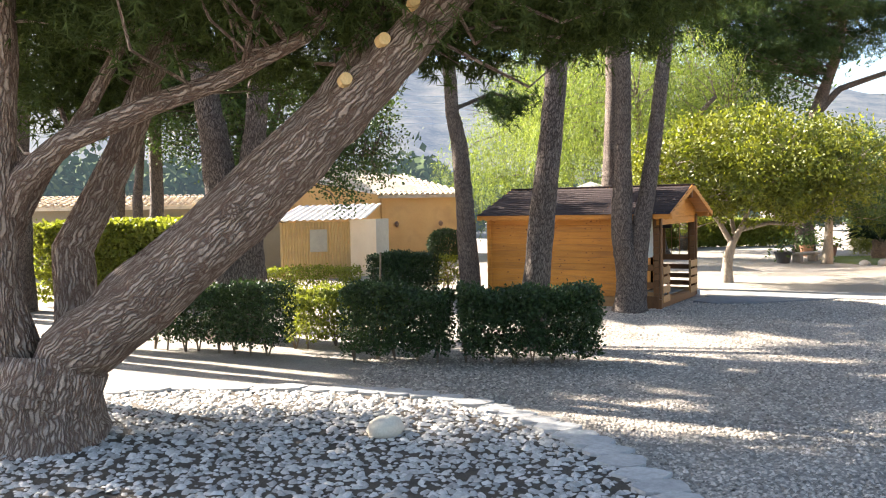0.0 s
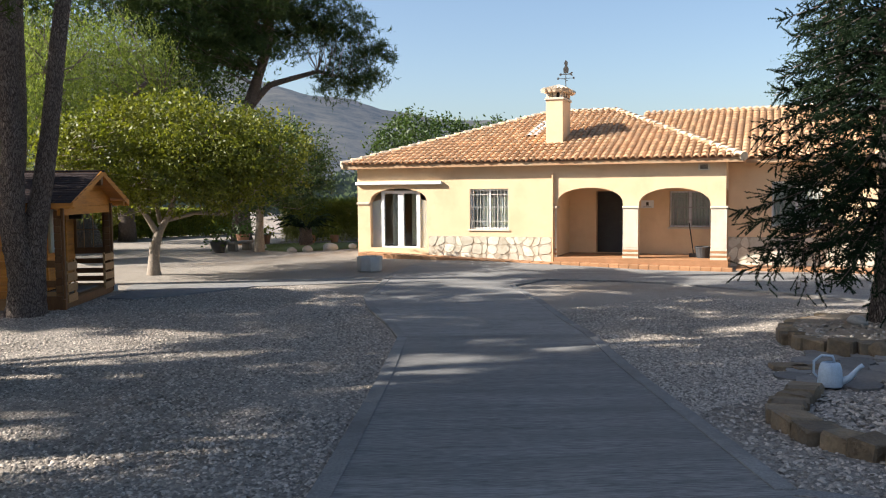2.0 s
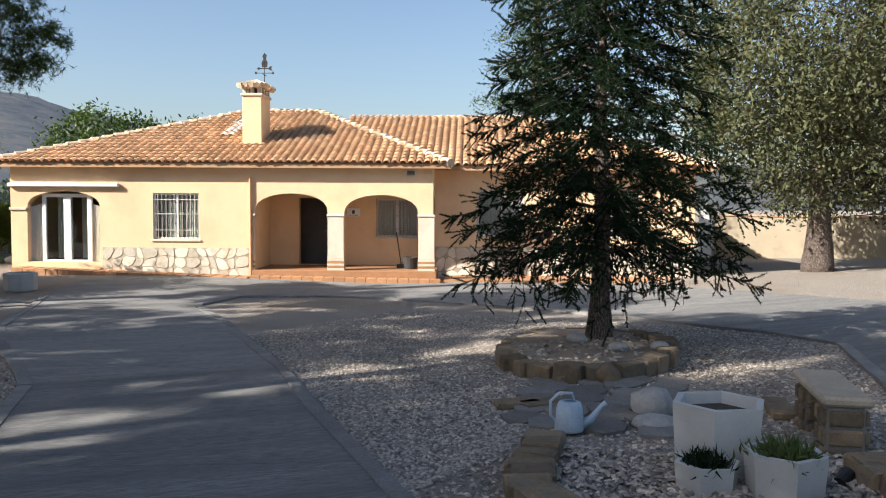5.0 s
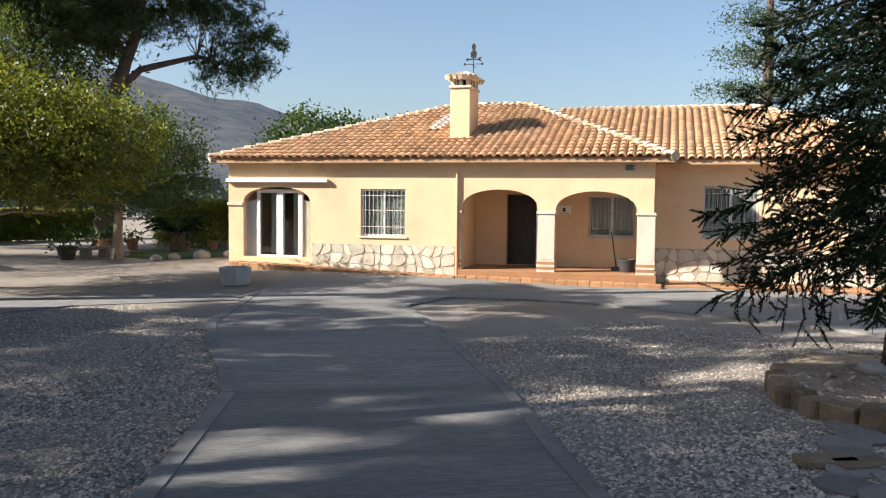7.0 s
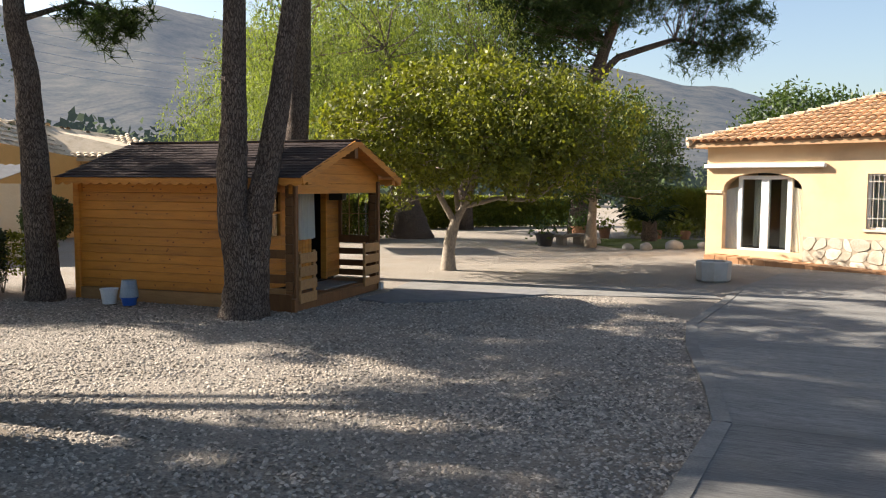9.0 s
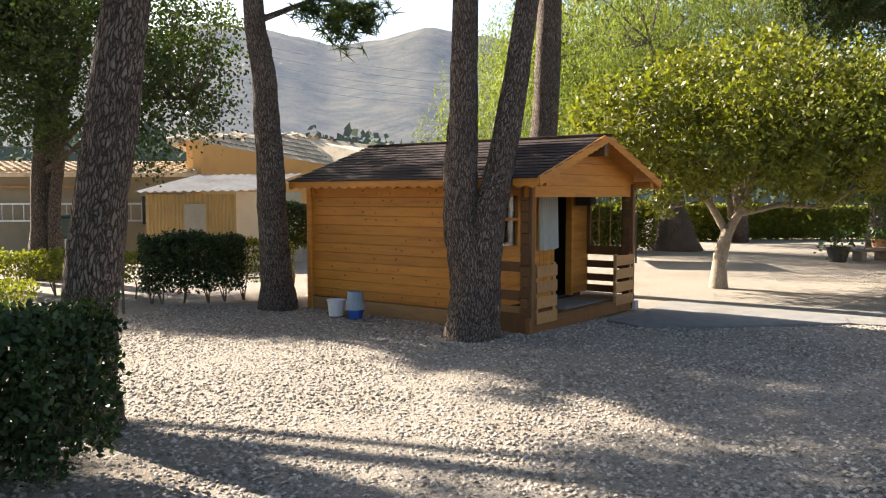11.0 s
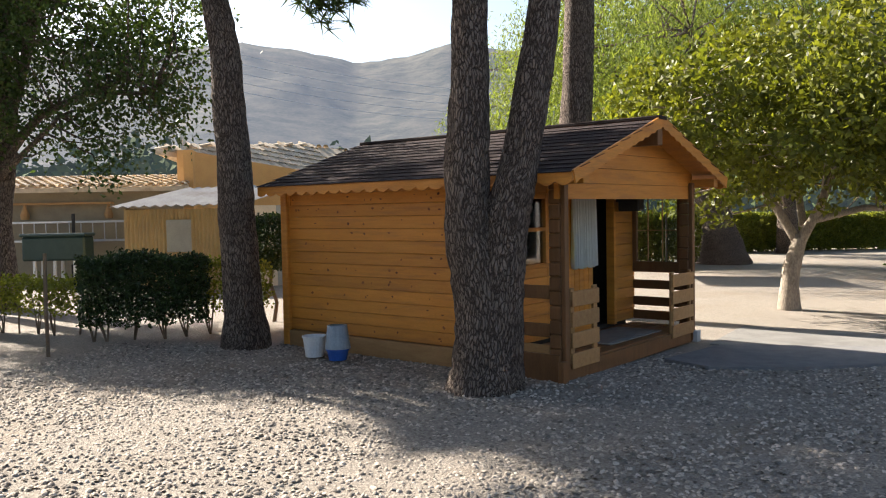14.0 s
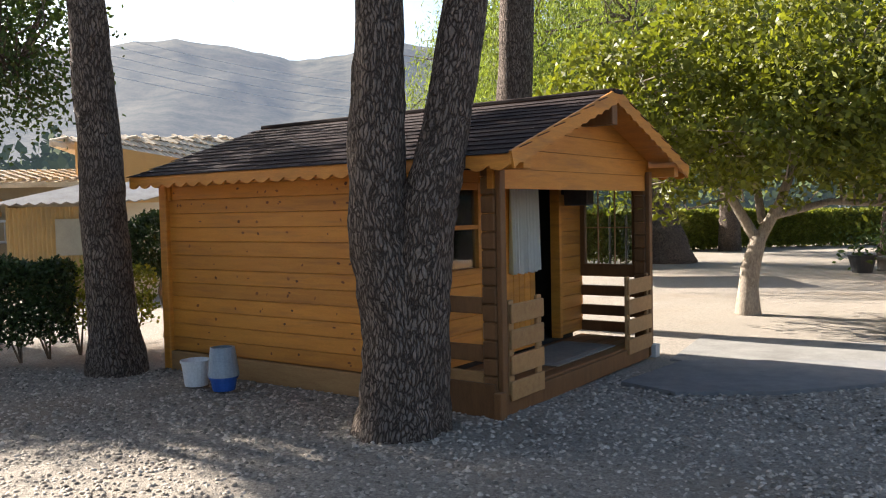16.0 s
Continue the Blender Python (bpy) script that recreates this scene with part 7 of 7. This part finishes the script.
def round_pot(x, y, r, h, mat, label, plant=0, leafm=None, seed=1, size=0.18):
    ob = empty("flower_pot", pose(x, y, land(x, y)), label, "flower pot", "pots round the lawn")
    part("pot", Buf().lathe([(r * 0.7, 0), (r, h), (r * 1.08, h), (r * 1.08, h + 0.04), (r * 0.92, h + 0.04), (r * 0.88, h - 0.03), (0.02, h - 0.03)], 18), mat, ob)
    if plant:
        rng = np.random.default_rng(seed)
        d = rng.normal(size=(plant, 3)) * np.array([r, r, r * 0.7]) + np.array([0, 0, h + r * 0.8])
        part("plant", leaves(rng, d, size, size * 0.25), leafm, ob)["kind"] = "stuff"


round_pot(14.1, 33.6, 0.34, 0.42, M_BLACKPOT, "dark round pot on the gravel", 120, M_BROAD, 3)
round_pot(17.3, 38.6, 0.32, 0.5, M_CLAY, "clay pot with a bushy plant under the citrus", 320, M_BROAD, 4)
round_pot(18.6, 38.9, 0.26, 0.42, M_CLAY, "small clay pot beside the lawn", 120, M_CITRUS, 5)
round_pot(20.6, 38.0, 0.24, 0.36, M_CLAY, "small clay pot beside the lawn", 200, M_GRASS, 6)
round_pot(21.6, 37.4, 0.24, 0.36, M_CLAY, "small clay pot with flowers", 160, M_CITRUS, 7)
bn = empty("low_stone_bench", pose(15.4, 34.5, land(15.4, 34.5), 0, 0, 35), "low dark stone bench near the pots", "bench")
part("seat", Buf().box(-0.8, -0.22, 0.3, 0.8, 0.22, 0.4, 0.03), M_SLATE, bn)
for x in (-0.55, 0.55):
    part("foot", Buf().box(x - 0.12, -0.18, 0, x + 0.12, 0.18, 0.3, 0.02), M_SLATE, bn)
bw = empty("boundary_wall", pose(38.0, 12.0, -0.6), "brown rendered boundary wall with pale gate pier", "wall", kind="structure")
part("wall", Buf().box(-0.15, -14.0, 0.0, 0.15, 0.0, 1.7, 0.02), M_WALL_GREY, bw)
part("coping", Buf().box(-0.2, -14.0, 1.7, 0.2, 0.0, 1.78, 0.02), M_TERRA, bw)
part("gate_pier", Buf().box(-0.3, 0.05, 0.0, 0.3, 0.6, 2.1, 0.02), M_WHITE, bw)
part("pier_cap", Buf().box(-0.36, 0.0, 2.1, 0.36, 0.66, 2.2, 0.02), M_CAST, bw)
part("far_wall", Buf().box(-0.15, 3.6, 0.0, 0.15, 9.0, 2.0, 0.02), M_WALL, bw)
mow = empty("garden_broom", pose(0, 0, 0), "broom and dark pot stood on the porch floor", "broom")
mow.matrix_world = HOUSE @ pose(0.15, 0.9, -0.31)
part("handle", Buf().tube([(-0.05, 0, 0.1), (-0.2, 0.1, 1.05)], [0.016, 0.016], 8), M_IRON, mow)
part("head", Buf().box(-0.18, -0.06, 0.0, 0.12, 0.06, 0.12, 0.015), M_BLACKPOT, mow)
pp = thing("porch_pot", Buf().lathe([(0.17, 0), (0.22, 0.3), (0.24, 0.3), (0.24, 0.34), (0.2, 0.34), (0.18, 0.28), (0.02, 0.28)], 16), M_BLACKPOT, "dark round pot on the porch tiles", "flower pot")
pp.matrix_world = HOUSE @ pose(0.38, 0.75, -0.31)

# ---- far woods and power cables ----
def far_woods():
    rng = np.random.default_rng(101)
    allp = []
    for k in range(600):
        near = k >= 420
        a = radians(rng.uniform(1, 40) if near else rng.uniform(-48, 62))
        R = rng.uniform(62, 120) if near else rng.uniform(75, 240)
        h = (R * math.tan(radians(rng.uniform(4.2, 6.6) if near else rng.uniform(2.6, 5.3)))) * (0.55 + 0.45 * rng.uniform())
        if a < radians(-25):
            h *= 0.6
        w = max(2.2, h * rng.uniform(0.22, 0.4))
        x, y = 4 - math.sin(a) * R, 8 + math.cos(a) * R
        n = 260
        d = rng.normal(size=(n, 3))
        d /= np.linalg.norm(d, axis=1)[:, None]
        f = rng.uniform(0.5, 1.05, (n, 1))
        t = rng.uniform(size=(n, 1)) if k % 3 else np.full((n, 1), 0.6)
        allp.append(d * f * np.array([w, w, h * 0.42]) * (1.15 - 0.5 * t) + np.array([x, y, h * 0.58 - 0.8]))
    p = np.concatenate(allp)
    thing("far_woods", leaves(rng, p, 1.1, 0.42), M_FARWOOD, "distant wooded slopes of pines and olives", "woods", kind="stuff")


far_woods()
for k in range(5):
    a0, a1 = Vector((-260, 470, 92 + 6 * k)), Vector((60, 560, 58 + 4 * k))
    pts = [a0.lerp(a1, f) - Vector((0, 0, 14 * math.sin(math.pi * f))) for f in np.linspace(0, 1, 17)]
    thing("power_cable", Buf().tube(pts, [0.16] * 17, 4), M_WIRE, "thin power cable strung across the valley", "cable", "power cables")


# ---- loose stones on the ground, last ----
def pebbles(rng, x, y, r, lift=0.0):
    """Rounded six-cornered pebbles, eight faces each, bedded in the ground."""
    n = len(x)
    z = np.interp(y, GY, GZ) - 0.012 * (np.clip(x, -4, 20) - 4) + lift
    a = rng.uniform(0, 6.28, n)
    rx, ry, rz = r * rng.uniform(0.8, 1.3, n), r * rng.uniform(0.6, 1.0, n), r * rng.uniform(0.35, 0.7, n)
    c, s = np.cos(a), np.sin(a)
    tilt = rng.normal(size=(n, 2)) * 0.25
    ring = []
    for k in range(6):
        u, w = math.cos(k * math.pi / 3), math.sin(k * math.pi / 3)
        dx, dy = rx * u * rng.uniform(0.8, 1.1, n), ry * w * rng.uniform(0.8, 1.1, n)
        ring.append(np.stack([x + dx * c - dy * s, y + dx * s + dy * c, z + tilt[:, 0] * dx + tilt[:, 1] * dy + rz * 0.15], 1))
    top = []
    for k in range(3):
        u, w = 0.5 * math.cos(k * 2.094 + 0.5), 0.5 * math.sin(k * 2.094 + 0.5)
        dx, dy = rx * u, ry * w
        top.append(np.stack([x + dx * c - dy * s, y + dx * s + dy * c, z + tilt[:, 0] * dx + tilt[:, 1] * dy + rz], 1))
    v = np.stack(ring + top, 1).reshape(-1, 3)
    tri = np.array([(6, 7, 8), (0, 1, 6), (1, 7, 6), (1, 2, 7), (2, 3, 7), (3, 8, 7), (3, 4, 8), (4, 5, 8), (5, 6, 8), (5, 0, 6)])
    return v, (np.arange(n)[:, None, None] * 9 + tri[None]).reshape(-1, 3)


def in_any(x, y, polys):
    hit = np.zeros(len(x), bool)
    for poly in polys:
        q = np.zeros(len(x), bool)
        for i in range(len(poly)):
            (x0, y0), (x1, y1) = poly[i - 1], poly[i]
            if y0 == y1:
                continue
            q ^= ((y0 > y) != (y1 > y)) & (x < (x1 - x0) * (y - y0) / (y1 - y0) + x0)
        hit |= q
    return hit


MOUND = ((-4.6, 9.0), (-3.84, 9.4), (-3.1, 9.7), (-1.9, 9.7), (-0.86, 9.45), (0.0, 9.07), (0.5, 8.5), (1.17, 7.3), (1.4, 6.5), (1.54, 5.4), (1.4, 3.6), (0.6, 2.2), (-3.0, 2.0), (-6.0, 4.5))
thing("mound_soil", slab_top(MOUND, 0.006, 0.05), M_SOIL, "dark soil under the white pebbles", "soil", kind="structure")
CABIN_FOOT = ((4.77, 17.69), (6.42, 20.45), (3.0, 22.5), (1.34, 19.74))
rng = np.random.default_rng(7)


def gravel(name, x, y, r, mat, label, lift=0.0, avoid=()):
    k = ~in_any(x, y, list(SLABS) + [CABIN_FOOT] + list(avoid))
    thing(name, pebbles(rng, x[k], y[k], r[k], lift), mat, label, "gravel", kind="stuff")


n = 95000
u = rng.uniform(size=n)
gravel("gravel", rng.uniform(-1.0, 10.5, n), 5.2 + 14.5 * u ** 1.5, rng.uniform(0.012, 0.026, n), M_PEBBLE, "pale loose gravel between cabin and drive", 0.0, (MOUND,))
n = 48000
gravel("gravel", rng.uniform(5.8, 16.5, n), 2.6 + 9.5 * rng.uniform(size=n) ** 1.2, rng.uniform(0.013, 0.026, n), M_PEBBLE, "pale loose gravel on the island")
n = 16000
x, y = rng.uniform(-6, 1.6, n), 2.0 + 7.8 * rng.uniform(size=n) ** 0.8
k = in_any(x, y, [MOUND])
gravel("white_pebbles", x[k], y[k], rng.uniform(0.022, 0.05, n)[k], M_WHITEPEB, "white rounded pebbles round the old conifer")
n = 1500
x, y = rng.uniform(-2.2, 2.2, n), rng.uniform(-2, 2, n)
k = (x / 1.5) ** 2 + (y / 0.92) ** 2 < 1
thing("ring_pebbles", pebbles(rng, 12.62 + x[k] * 0.92 - y[k] * 0.39, 6.43 + x[k] * 0.39 + y[k] * 0.92, rng.uniform(0.02, 0.04, k.sum()), 0.0), M_PEBBLE, "pebbles filling the stone ring", "gravel", kind="stuff").location.z = 0.17
n = 5200
x, y = rng.uniform(6.8, 9.3, n), rng.uniform(2.4, 5.1, n)
k = in_any(x, y, [tuple(bedpts)])
thing("bed_pebbles", pebbles(rng, x[k], y[k], rng.uniform(0.016, 0.034, k.sum()), 0.02), M_PEBBLE, "pale pebbles round the planters", "gravel", kind="stuff")
border = empty("stone_border", pose(0, 8, 0), "curved border of flat grey stones round the pebble mound", "stone edging", kind="structure")
line = MOUND[1:12]
rb_ = random.Random(4)
for (x0, y0), (x1, y1) in zip(line, line[1:]):
    L = math.hypot(x1 - x0, y1 - y0)
    m = max(1, round(L / 0.33))
    for k in range(m):
        f = (k + 0.5) / m
        x, y = x0 + (x1 - x0) * f, y0 + (y1 - y0) * f
        pts = [(x + 0.20 * rb_.uniform(0.8, 1.15) * math.cos(a), y - 8 + 0.16 * rb_.uniform(0.8, 1.15) * math.sin(a)) for a in np.linspace(0, 2 * math.pi, 9)[:-1]]
        g = land(x, y)
        part("flat_stone", Buf().prism(pts, g - 0.05, g + 0.035 + rb_.uniform(0, 0.015)), M_GREYROCK, border)
